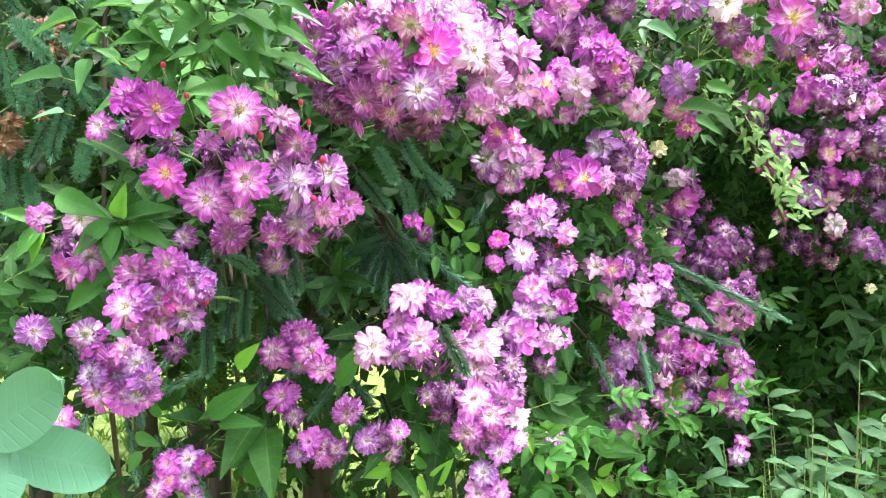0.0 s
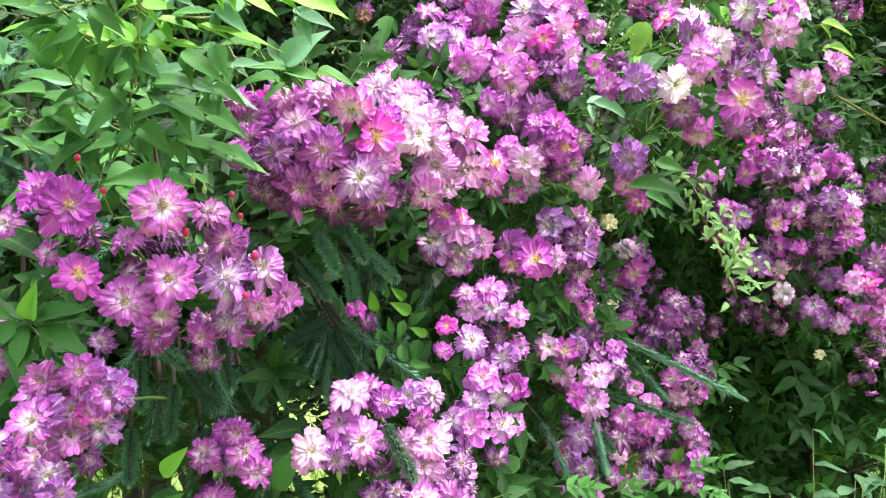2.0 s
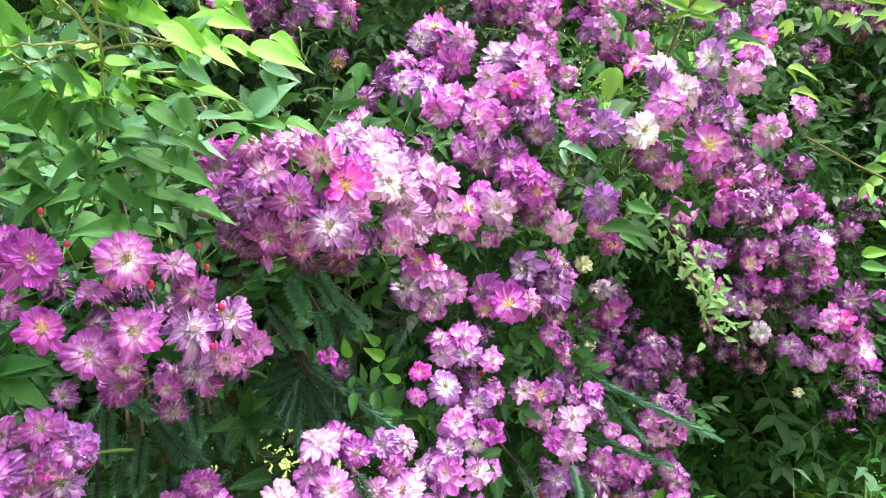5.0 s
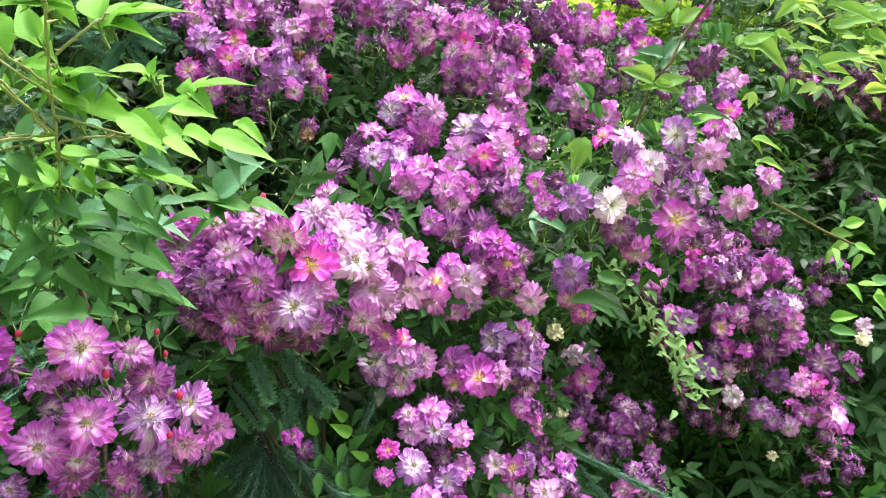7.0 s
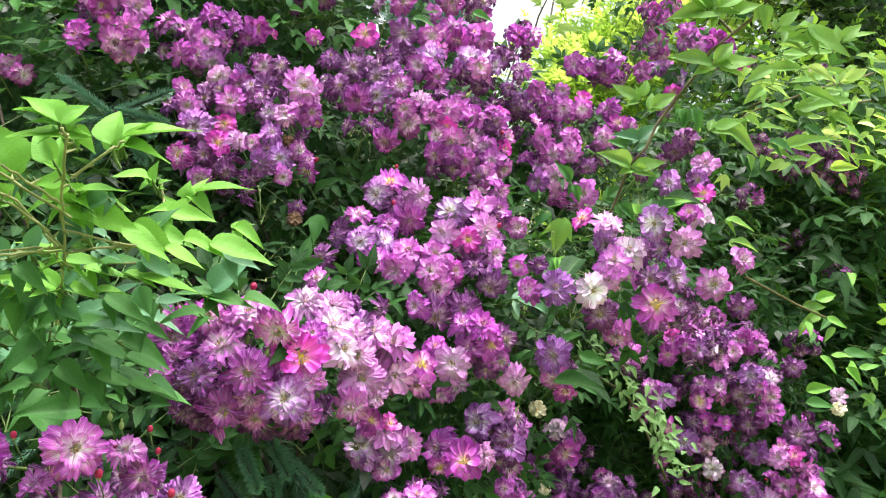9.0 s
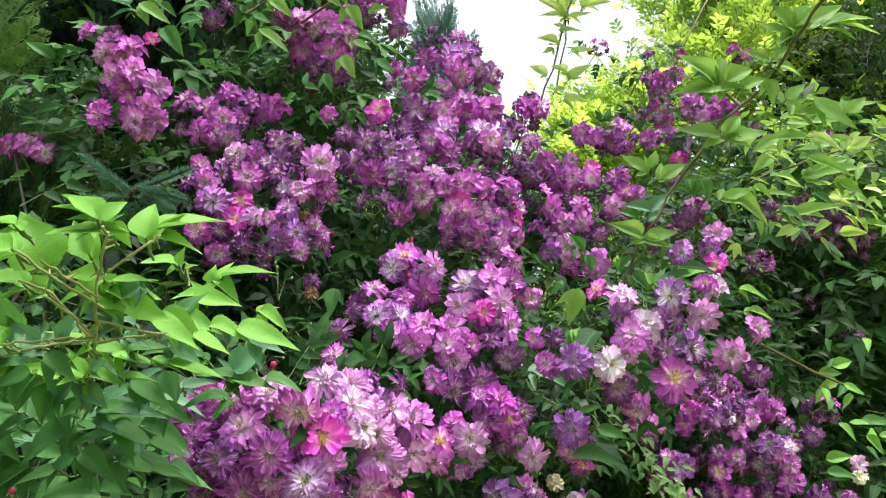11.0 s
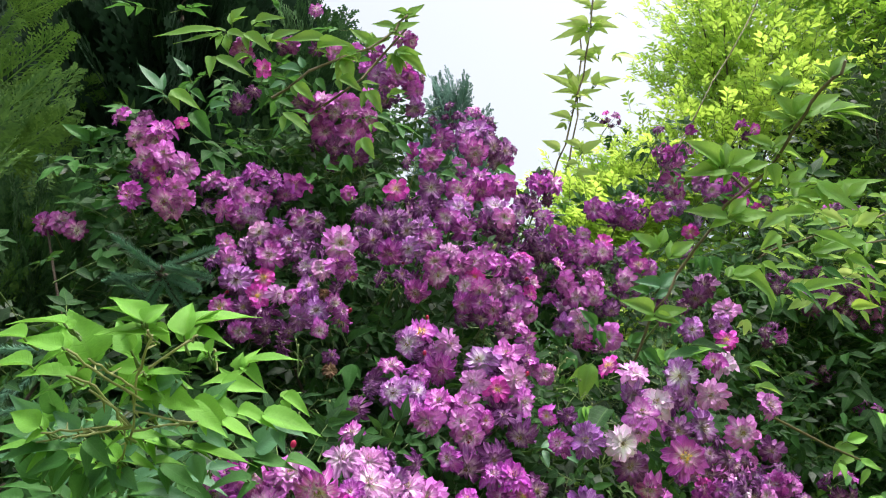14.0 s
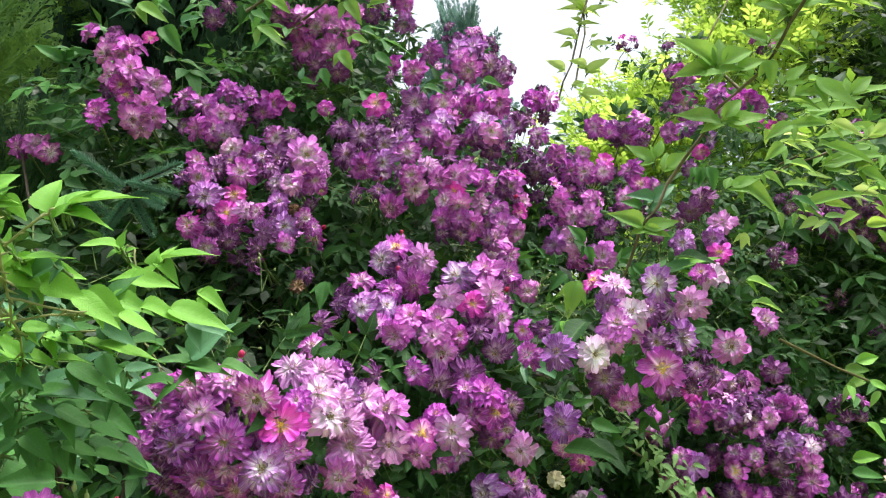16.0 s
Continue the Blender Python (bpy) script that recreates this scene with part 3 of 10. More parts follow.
truss(-0.006, 0.765, 1.499, 0.035, 0.040, "b")
truss(-0.078, 0.763, 1.467, 0.041, 0.021, "d")
# the palest tones here carry the sun patch on the truss's upper right
truss(0.026, 0.812, 1.552, 0.031, 0.036, "w")
truss(0.057, 0.850, 1.506, 0.039, 0.038, "w")
truss(0.141, 0.967, 1.503, 0.041, 0.031, "b")
truss(0.211, 0.997, 1.535, 0.032, 0.045, "m")
truss(0.073, 0.929, 1.429, 0.035, 0.034, "m")
truss(0.164, 0.973, 1.404, 0.036, 0.027, "g")
truss(0.229, 1.033, 1.419, 0.038, 0.037, "m")
truss(0.116, 0.944, 1.363, 0.035, 0.026, "b")
truss(0.122, 0.959, 1.315, 0.035, 0.027, "m")
truss(0.127, 0.965, 1.265, 0.037, 0.033, "m")
truss(0.147, 0.972, 1.195, 0.026, 0.027, "g")
truss(0.079, 0.897, 1.223, 0.025, 0.028, "m")
truss(0.038, 0.857, 1.269, 0.020, 0.016, "m")
truss(-0.028, 0.787, 1.268, 0.029, 0.033, "b")
truss(-0.054, 0.779, 1.232, 0.032, 0.027, "b")
truss(-0.017, 0.789, 1.227, 0.031, 0.031, "m")
truss(0.047, 0.841, 1.204, 0.043, 0.034, "w")
truss(0.040, 0.808, 1.170, 0.038, 0.033, "b")
truss(0.073, 0.808, 1.186, 0.022, 0.032, "b")
truss(0.060, 0.833, 1.112, 0.034, 0.021, "m")
truss(-0.009, 0.839, 1.169, 0.022, 0.019, "d")
truss(-0.071, 0.830, 1.127, 0.021, 0.015, "d")
truss(0.048, 0.843, 1.069, 0.025, 0.020, "m")
truss(0.146, 0.983, 1.063, 0.023, 0.029, "m")
truss(0.230, 1.069, 1.272, 0.035, 0.025, "b")
truss(0.299, 1.120, 1.230, 0.031, 0.034, "b")
truss(0.284, 1.189, 1.316, 0.028, 0.028, "m")
truss(0.439, 1.450, 1.325, 0.040, 0.052, "d")
truss(0.259, 1.085, 1.205, 0.035, 0.026, "m")
truss(0.253, 1.099, 1.128, 0.031, 0.034, "m")
truss(0.374, 1.321, 1.036, 0.031, 0.041, "d")
truss(0.453, 1.390, 1.064, 0.052, 0.039, "g")
truss(0.428, 1.399, 0.975, 0.046, 0.034, "d")
truss(0.316, 1.281, 0.976, 0.050, 0.040, "d")
truss(0.553, 1.471, 0.968, 0.045, 0.045, "m")
truss(0.479, 1.269, 1.184, 0.043, 0.055, "m")
truss(0.451, 1.329, 1.218, 0.040, 0.032, "m")
truss(0.551, 1.446, 1.043, 0.032, 0.042, "d")
truss(0.515, 1.421, 1.266, 0.046, 0.042, "d")
truss(0.600, 1.402, 1.427, 0.032, 0.051, "m")
truss(0.522, 1.287, 1.516, 0.029, 0.038, "d")
truss(0.575, 1.215, 1.567, 0.047, 0.031, "b")
truss(0.656, 1.357, 1.526, 0.053, 0.039, "b")
truss(0.688, 1.398, 1.443, 0.041, 0.050, "m")
truss(0.703, 1.472, 1.355, 0.063, 0.043, "d")
truss(0.768, 1.508, 1.283, 0.049, 0.039, "d")
truss(0.808, 1.600, 1.208, 0.056, 0.036, "m")
truss(0.759, 1.409, 1.493, 0.029, 0.059, "d")
truss(0.799, 1.465, 1.361, 0.032, 0.056, "d")
truss(0.846, 1.535, 1.246, 0.030, 0.060, "m")
truss(0.682, 1.530, 1.252, 0.033, 0.040, "d")
truss(0.345, 1.143, 1.482, 0.022, 0.029, "m")
truss(0.628, 1.555, 1.197, 0.037, 0.030, "d")
truss(0.083, 1.085, 1.742, 0.029, 0.024, "m")
truss(0.115, 1.062, 1.704, 0.027, 0.030, "m")
truss(0.051, 1.014, 1.660, 0.039, 0.031, "m")
truss(0.134, 1.004, 1.631, 0.036, 0.029, "b")
truss(0.147, 0.998, 1.582, 0.030, 0.027, "d")
truss(0.193, 1.071, 1.703, 0.049, 0.029, "b")
truss(0.213, 1.055, 1.671, 0.043, 0.030, "m")
truss(0.177, 1.018, 1.609, 0.038, 0.038, "d")
truss(0.239, 1.036, 1.647, 0.016, 0.022, "m")
truss(-0.027, 1.071, 1.718, 0.018, 0.021, "d")
truss(-0.087, 1.063, 1.733, 0.022, 0.014, "d")
truss(-0.145, 1.094, 1.768, 0.047, 0.033, "m")
truss(-0.178, 1.122, 1.841, 0.027, 0.034, "m")
truss(-0.031, 1.089, 1.836, 0.031, 0.028, "m")
truss(-0.030, 1.071, 1.771, 0.036, 0.024, "b")
truss(-0.124, 1.158, 1.881, 0.044, 0.025, "m")
truss(-0.096, 1.030, 1.758, 0.031, 0.025, "d")
truss(0.180, 1.126, 1.828, 0.037, 0.035, "g")
truss(0.261, 1.216, 1.822, 0.028, 0.054, "m")
truss(0.195, 1.118, 1.779, 0.039, 0.021, "d")
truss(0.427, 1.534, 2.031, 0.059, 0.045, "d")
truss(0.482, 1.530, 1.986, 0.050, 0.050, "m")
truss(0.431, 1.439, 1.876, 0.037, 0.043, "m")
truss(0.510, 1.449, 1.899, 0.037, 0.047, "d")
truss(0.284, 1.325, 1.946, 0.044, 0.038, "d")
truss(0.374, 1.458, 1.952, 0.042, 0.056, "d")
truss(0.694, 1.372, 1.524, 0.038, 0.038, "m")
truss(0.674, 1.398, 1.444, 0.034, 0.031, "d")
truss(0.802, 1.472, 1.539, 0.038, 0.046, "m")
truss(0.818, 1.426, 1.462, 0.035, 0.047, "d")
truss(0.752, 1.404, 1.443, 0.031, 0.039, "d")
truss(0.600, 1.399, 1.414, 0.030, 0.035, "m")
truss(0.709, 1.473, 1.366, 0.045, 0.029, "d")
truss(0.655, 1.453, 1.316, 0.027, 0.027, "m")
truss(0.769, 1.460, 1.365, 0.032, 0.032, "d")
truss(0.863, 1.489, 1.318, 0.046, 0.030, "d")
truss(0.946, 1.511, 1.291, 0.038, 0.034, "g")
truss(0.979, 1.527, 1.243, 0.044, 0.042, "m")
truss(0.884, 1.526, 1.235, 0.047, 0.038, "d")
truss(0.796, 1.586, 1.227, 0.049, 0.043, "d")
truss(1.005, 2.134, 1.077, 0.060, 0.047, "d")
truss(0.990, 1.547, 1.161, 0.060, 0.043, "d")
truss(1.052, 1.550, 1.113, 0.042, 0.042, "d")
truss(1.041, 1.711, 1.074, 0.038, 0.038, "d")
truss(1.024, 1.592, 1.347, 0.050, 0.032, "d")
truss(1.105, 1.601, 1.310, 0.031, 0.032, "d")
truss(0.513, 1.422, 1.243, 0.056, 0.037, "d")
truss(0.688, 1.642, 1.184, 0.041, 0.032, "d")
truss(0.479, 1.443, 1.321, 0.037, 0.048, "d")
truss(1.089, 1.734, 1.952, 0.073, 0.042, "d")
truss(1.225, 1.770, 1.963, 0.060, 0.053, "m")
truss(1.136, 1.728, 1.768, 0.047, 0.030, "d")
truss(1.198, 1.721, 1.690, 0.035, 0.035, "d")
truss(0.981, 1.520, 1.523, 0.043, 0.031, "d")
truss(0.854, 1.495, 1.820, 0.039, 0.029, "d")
truss(-0.351, 1.226, 2.106, 0.035, 0.029, "g")
truss(-0.307, 1.167, 2.021, 0.048, 0.034, "g")
truss(-0.284, 1.174, 1.978, 0.036, 0.027, "g")
truss(-0.337, 1.153, 1.964, 0.021, 0.020, "g")
truss(-0.493, 1.295, 1.958, 0.041, 0.017, "d")
truss(-0.034, 1.344, 2.224, 0.058, 0.032, "g")
truss(-0.053, 1.335, 2.168, 0.041, 0.039, "m")
truss(0.003, 1.328, 2.161, 0.034, 0.043, "m")
truss(-0.089, 1.296, 2.214, 0.036, 0.033, "d")
truss(-0.020, 1.285, 2.099, 0.041, 0.023, "d")
truss(0.053, 1.456, 2.377, 0.052, 0.027, "m")
truss(0.066, 1.473, 2.341, 0.042, 0.023, "m")
truss(0.111, 1.481, 2.335, 0.027, 0.043, "g")
truss(0.121, 1.492, 2.283, 0.019, 0.025, "m")
truss(-0.233, 1.238, 2.008, 0.028, 0.038, "m")
truss(-0.187, 1.254, 2.029, 0.044, 0.034, "m")
truss(-0.178, 1.216, 1.958, 0.038, 0.032, "b")
truss(-0.104, 1.320, 2.051, 0.032, 0.029, "g")
truss(-0.089, 1.220, 1.943, 0.046, 0.033, "m")
truss(-0.141, 1.275, 2.007, 0.026, 0.026, "d")
truss(-0.202, 1.162, 1.904, 0.028, 0.023, "m")
truss(-0.023, 1.071, 1.878, 0.024, 0.023, "b")
truss(-0.149, 1.152, 1.886, 0.035, 0.025, "b")
truss(-0.170, 1.118, 1.834, 0.026, 0.034, "m")
truss(-0.055, 1.129, 1.864, 0.042, 0.030, "b")
truss(-0.051, 1.072, 1.801, 0.043, 0.028, "m")
truss(-0.151, 1.091, 1.763, 0.039, 0.028, "m")
truss(0.278, 1.878, 2.415, 0.098, 0.062, "m")
truss(0.323, 1.651, 2.261, 0.051, 0.043, "d")
truss(0.106, 1.262, 2.078, 0.037, 0.025, "g")
truss(0.071, 1.238, 2.007, 0.039, 0.031, "m")
truss(0.127, 1.271, 2.025, 0.035, 0.032, "m")
truss(0.223, 1.377, 2.082, 0.058, 0.038, "m")
truss(0.160, 1.225, 1.971, 0.055, 0.034, "m")
truss(0.247, 1.286, 1.988, 0.050, 0.032, "b")
truss(0.375, 1.456, 2.110, 0.045, 0.043, "d")
truss(0.027, 1.155, 1.927, 0.036, 0.036, "d")
truss(0.069, 1.117, 1.889, 0.035, 0.027, "b")
truss(0.110, 1.115, 1.864, 0.038, 0.038, "m")
truss(0.060, 1.105, 1.831, 0.032, 0.022, "d")
truss(0.183, 1.141, 1.863, 0.044, 0.035, "g")
truss(0.197, 1.127, 1.808, 0.045, 0.031, "d")
truss(0.325, 1.405, 2.010, 0.045, 0.058, "d")
truss(0.278, 1.283, 1.860, 0.026, 0.057, "m")
truss(0.437, 1.532, 2.014, 0.055, 0.055, "m")
truss(0.473, 1.505, 1.936, 0.041, 0.052, "m")
truss(0.416, 1.439, 1.875, 0.035, 0.035, "d")
truss(0.572, 1.591, 2.086, 0.067, 0.038, "d")
truss(0.535, 1.537, 1.994, 0.043, 0.039, "d")
truss(0.425, 1.306, 1.780, 0.035, 0.035, "d")
truss(0.552, 1.463, 1.916, 0.037, 0.037, "d")
truss(0.497, 1.203, 1.801, 0.033, 0.033, "d")
truss(1.008, 2.693, 2.880, 0.048, 0.039, "f")
truss(0.996, 1.694, 2.187, 0.052, 0.028, "f")
truss(0.784, 1.740, 2.307, 0.040, 0.029, "f")
truss(0.774, 1.740, 2.225, 0.035, 0.027, "f")
truss(0.889, 1.740, 2.232, 0.056, 0.032, "f")
truss(0.966, 1.740, 2.374, 0.037, 0.027, "f")
truss(0.862, 1.740, 2.401, 0.021, 0.019, "f")
truss(1.203, 1.740, 2.171, 0.045, 0.016, "f")
truss(0.760, 1.740, 2.374, 0.016, 0.016, "f")
truss(1.362, 1.980, 2.254, 0.074, 0.023, "f")
truss(0.989, 1.633, 1.963, 0.058, 0.046, "d")
truss(1.183, 1.758, 1.994, 0.075, 0.050, "m")
truss(1.297, 1.802, 1.963, 0.057, 0.086, "m")
bud(-0.138, 0.625, 1.489, 0.006, False)
bud(-0.132, 0.633, 1.482, 0.006, False)
bud(-0.114, 0.642, 1.477, 0.006, True)
bud(-0.108, 0.642, 1.461, 0.006, True)
bud(-0.141, 0.614, 1.450, 0.008, True)
bud(-0.097, 0.637, 1.431, 0.008, True)
bud(-0.110, 0.665, 1.398, 0.007, True)
bud(-0.206, 0.593, 1.502, 0.006, True)
bud(-0.191, 0.597, 1.480, 0.006, True)
bud(-0.134, 0.626, 1.466, 0.006, True)
bud(-0.055, 0.730, 1.542, 0.008, False)
bud(-0.037, 0.718, 1.531, 0.007, False)
bud(0.037, 0.937, 1.621, 0.008, True)
bud(0.095, 1.032, 1.712, 0.008, True)
bud(0.066, 0.872, 1.568, 0.007, False)
bud(0.100, 1.045, 1.763, 0.007, True)
bloom(-0.390, 0.800, 1.555, 0.033, "withered")
bloom(-0.382, 0.800, 1.541, 0.028, "withered")
bloom(-0.422, 0.780, 1.466, 0.028, "withered")
bloom(-0.426, 0.780, 1.447, 0.030, "withered")
bloom(-0.391, 0.780, 1.472, 0.014, "withered")
bloom(-0.027, 0.999, 1.686, 0.023, "withered")
bloom(-0.264, 0.617, 1.459, 0.025, "mauve")
bloom(0.599, 1.085, 1.649, 0.042, "pink")
bloom(1.147, 1.684, 1.401, 0.045, "white")
bloom(1.119, 1.644, 1.377, 0.037, "cream")
bloom(0.892, 1.619, 1.141, 0.026, "cream")
bloom(-0.091, 1.500, 2.507, 0.036, "mauve")
bloom(-0.235, 0.605, 1.481, 0.035, "fresh", -0.4, 0.9)
bloom(-0.215, 0.602, 1.471, 0.044, "fresh", 0.4, 0.1)
bloom(-0.214, 0.614, 1.423, 0.035, "gold", 0.4, 0.2)
bloom(-0.238, 0.621, 1.437, 0.020, "mauve", -0.4, 0.2)
bloom(-0.155, 0.610, 1.470, 0.045, "mauve", 0.3, 0.1)
bloom(-0.182, 0.616, 1.446, 0.025, "pink", -0.5, 1.0)
bloom(-0.127, 0.631, 1.465, 0.027, "pink", 0.2, 0.9)
bloom(-0.155, 0.626, 1.418, 0.044, "mauve", 0.3, 0.2)
bloom(-0.187, 0.626, 1.402, 0.043, "mauve", 0.3, 0.2)
bloom(-0.119, 0.650, 1.445, 0.035, "mauve", 0.2, -0.6)
bloom(-0.126, 0.671, 1.412, 0.044, "lilac", 1.0, 1.0)
bloom(-0.098, 0.687, 1.420, 0.037, "lilac", 0.2, 0.2)
bloom(-0.092, 0.764, 1.387, 0.036, "pink", 0.9, 0.2)
bloom(-0.106, 0.706, 1.386, 0.033, "pink", 0.2, -0.5)
bloom(-0.166, 0.640, 1.391, 0.029, "mauve", 0.3, -0.5)
bloom(-0.126, 0.681, 1.379, 0.034, "lilac", 0.2, -0.5)
bloom(-0.148, 0.685, 1.365, 0.027, "mauve", 0.2, -0.5)
bloom(-0.161, 0.749, 1.332, 0.035, "dusk", 0.2, -0.5)
bloom(-0.211, 0.641, 1.370, 0.025, "dusk", -0.4, 0.3)
bloom(-0.155, 0.811, 1.247, 0.033, "mauve", 0.2, 1.2)
bloom(-0.135, 0.791, 1.233, 0.038, "mauve", 0.2, 0.4)
bloom(-0.176, 0.800, 1.229, 0.038, "mauve", -0.6, 0.4)
bloom(-0.121, 0.764, 1.545, 0.047, "mauve", -0.6, 0.0)
bloom(-0.127, 0.757, 1.560, 0.030, "mauve", -0.6, 0.8)
bloom(-0.086, 0.730, 1.562, 0.034, "mauve", 0.1, 0.7)
bloom(-0.074, 0.722, 1.537, 0.044, "pink", -0.6, 0.8)
bloom(-0.053, 0.730, 1.564, 0.042, "pink", 0.1, 0.7)
bloom(-0.029, 0.719, 1.551, 0.044, "mauve", 0.1, -0.8)
bloom(-0.008, 0.794, 1.577, 0.039, "pale", 0.0, 0.7)
bloom(-0.009, 0.727, 1.528, 0.048, "magenta", 0.0, 0.0)
bloom(-0.051, 0.710, 1.515, 0.046, "mauve", 0.1, 0.0)
bloom(-0.092, 0.714, 1.513, 0.040, "lilac", -0.6, 0.0)
bloom(-0.085, 0.733, 1.498, 0.032, "mauve", 0.1, 0.1)
bloom(-0.072, 0.723, 1.485, 0.044, "mauve", 0.1, -0.7)
bloom(-0.022, 0.723, 1.492, 0.048, "lilac", 0.0, 0.1)
bloom(-0.000, 0.761, 1.547, 0.031, "mauve", 0.0, 0.8)
bloom(-0.003, 0.737, 1.509, 0.035, "pink", 0.0, -0.7)
bloom(-0.116, 0.745, 1.527, 0.030, "mauve", -0.6, 0.0)
bloom(-0.115, 0.767, 1.490, 0.036, "dusk", -0.6, 0.1)
bloom(-0.050, 0.714, 1.494, 0.026, "pink", 0.1, -0.7)
bloom(0.001, 0.891, 1.605, 0.033, "mauve", 0.0, 0.7)
# pale and white petals here also hold the sunlit highlight
bloom(0.018, 0.815, 1.575, 0.041, "pale", -0.0, 0.7)
bloom(0.018, 0.777, 1.554, 0.042, "pale", -0.0, 0.7)
bloom(-0.007, 0.728, 1.504, 0.032, "pink", 0.8, 0.1)
bloom(0.026, 0.778, 1.533, 0.044, "white", 0.7, 0.0)
bloom(0.058, 0.824, 1.548, 0.046, "pale", -0.1, 0.8)
bloom(0.035, 0.794, 1.549, 0.032, "pale", -0.0, 0.0)
bloom(0.042, 0.796, 1.526, 0.036, "pale", -0.0, 0.0)
bloom(-0.032, 0.735, 1.526, 0.025, "mauve", 0.1, 0.0)
bloom(-0.126, 0.732, 1.512, 0.029, "mauve", -0.6, 0.0)
bloom(-0.049, 0.753, 1.474, 0.030, "mauve", 0.1, -0.7)
bloom(-0.008, 0.757, 1.476, 0.036, "mauve", 0.0, -0.7)
bloom(-0.098, 0.750, 1.475, 0.033, "dusk", -0.6, -0.7)
bloom(0.079, 0.854, 1.537, 0.051, "pink", -0.1, 0.8)
bloom(0.046, 0.805, 1.504, 0.048, "pale", -0.0, 0.1)
bloom(0.083, 0.860, 1.503, 0.044, "pale", -0.1, 0.1)
bloom(0.119, 0.935, 1.510, 0.041, "gold", -0.1, 0.1)
bloom(0.114, 0.929, 1.491, 0.041, "pink", -0.1, -0.7)
bloom(0.152, 0.925, 1.513, 0.047, "pale", -0.2, 0.1)
bloom(0.136, 0.945, 1.531, 0.033, "fresh", -0.1, 0.8)
bloom(0.160, 0.952, 1.488, 0.046, "lilac", 0.6, -0.7)
bloom(0.143, 0.947, 1.477, 0.035, "mauve", -0.1, -0.7)
bloom(0.060, 0.832, 1.486, 0.028, "pale", -0.1, 0.1)
bloom(0.036, 0.798, 1.479, 0.038, "pink", -0.0, -0.7)
bloom(0.173, 0.971, 1.558, 0.040, "mauve", -0.2, 0.8)
bloom(0.196, 0.963, 1.556, 0.045, "fresh", -0.2, 0.8)
bloom(0.207, 0.970, 1.531, 0.039, "gold", -0.2, 0.0)
bloom(0.179, 0.967, 1.531, 0.039, "mauve", -0.9, 0.0)
bloom(0.226, 0.979, 1.538, 0.039, "dusk", 0.5, 0.0)
bloom(0.218, 0.974, 1.514, 0.037, "mauve", 0.5, -0.7)
bloom(0.202, 0.980, 1.504, 0.039, "dusk", -0.2, -0.7)
bloom(0.237, 0.980, 1.490, 0.044, "pale", -0.2, -0.7)
bloom(0.286, 0.974, 1.519, 0.050, "lilac", -0.3, 0.1)
bloom(0.306, 1.049, 1.489, 0.043, "mauve", -0.3, -0.7)
bloom(0.060, 0.882, 1.455, 0.033, "gold", -0.1, 0.1)
bloom(0.079, 0.894, 1.451, 0.025, "magenta", 0.7, 0.1)
bloom(0.050, 0.906, 1.426, 0.052, "lilac", -0.8, 0.2)
bloom(0.076, 0.896, 1.442, 0.039, "pale", -0.1, 0.9)
bloom(0.081, 0.917, 1.416, 0.047, "lilac", -0.1, -0.6)
bloom(0.103, 0.939, 1.423, 0.045, "pink", 0.7, 0.2)
bloom(0.078, 0.920, 1.399, 0.038, "mauve", -0.1, -0.6)
bloom(0.141, 0.962, 1.414, 0.052, "mauve", -0.9, 0.2)
bloom(0.142, 0.949, 1.396, 0.032, "gold", -0.1, -0.6)
bloom(0.167, 0.937, 1.403, 0.048, "gold", -0.2, 0.2)
bloom(0.200, 0.985, 1.401, 0.037, "pale", 0.6, 0.2)
bloom(0.197, 1.006, 1.438, 0.052, "lilac", -1.0, 0.1)
bloom(0.235, 1.032, 1.447, 0.042, "pink", -0.2, 0.9)
bloom(0.264, 1.077, 1.425, 0.044, "pink", 0.5, 0.9)
bloom(0.236, 1.007, 1.408, 0.052, "lilac", -0.2, 0.2)
bloom(0.218, 1.023, 1.423, 0.041, "dusk", -1.0, 0.1)
bloom(0.246, 1.049, 1.379, 0.050, "mauve", -0.2, -0.6)
bloom(0.321, 1.189, 1.434, 0.030, "cream", -0.3, 0.1)
bloom(0.405, 1.388, 1.382, 0.045, "white", -1.1, 0.9)
bloom(0.433, 1.421, 1.333, 0.059, "gold", -0.3, 0.2)
bloom(0.092, 1.055, 1.743, 0.049, "gold", -0.1, 0.6)
bloom(0.075, 1.047, 1.727, 0.046, "lilac", -0.8, -0.2)
bloom(0.129, 1.044, 1.727, 0.043, "pale", 0.7, -0.2)
bloom(0.115, 1.021, 1.690, 0.047, "mauve", -0.1, -0.9)
bloom(0.100, 1.042, 1.711, 0.047, "dusk", -0.1, -0.1)
bloom(0.085, 1.002, 1.681, 0.040, "mauve", 0.7, 0.6)
bloom(0.049, 1.006, 1.693, 0.037, "mauve", -0.0, 0.6)
bloom(0.028, 1.009, 1.673, 0.040, "dusk", -0.8, -0.1)
bloom(0.051, 0.983, 1.658, 0.043, "lilac", -0.0, -0.1)
bloom(0.070, 0.996, 1.664, 0.033, "pale", 0.7, -0.1)
bloom(0.068, 0.972, 1.634, 0.042, "mauve", 0.7, -0.8)
bloom(0.006, 0.944, 1.634, 0.036, "dusk", -0.8, -0.1)
bloom(0.109, 0.992, 1.647, 0.046, "pink", -0.1, 0.7)
bloom(0.092, 0.956, 1.622, 0.044, "pink", -0.8, -0.8)
bloom(0.143, 0.991, 1.642, 0.046, "pink", -0.1, 0.7)
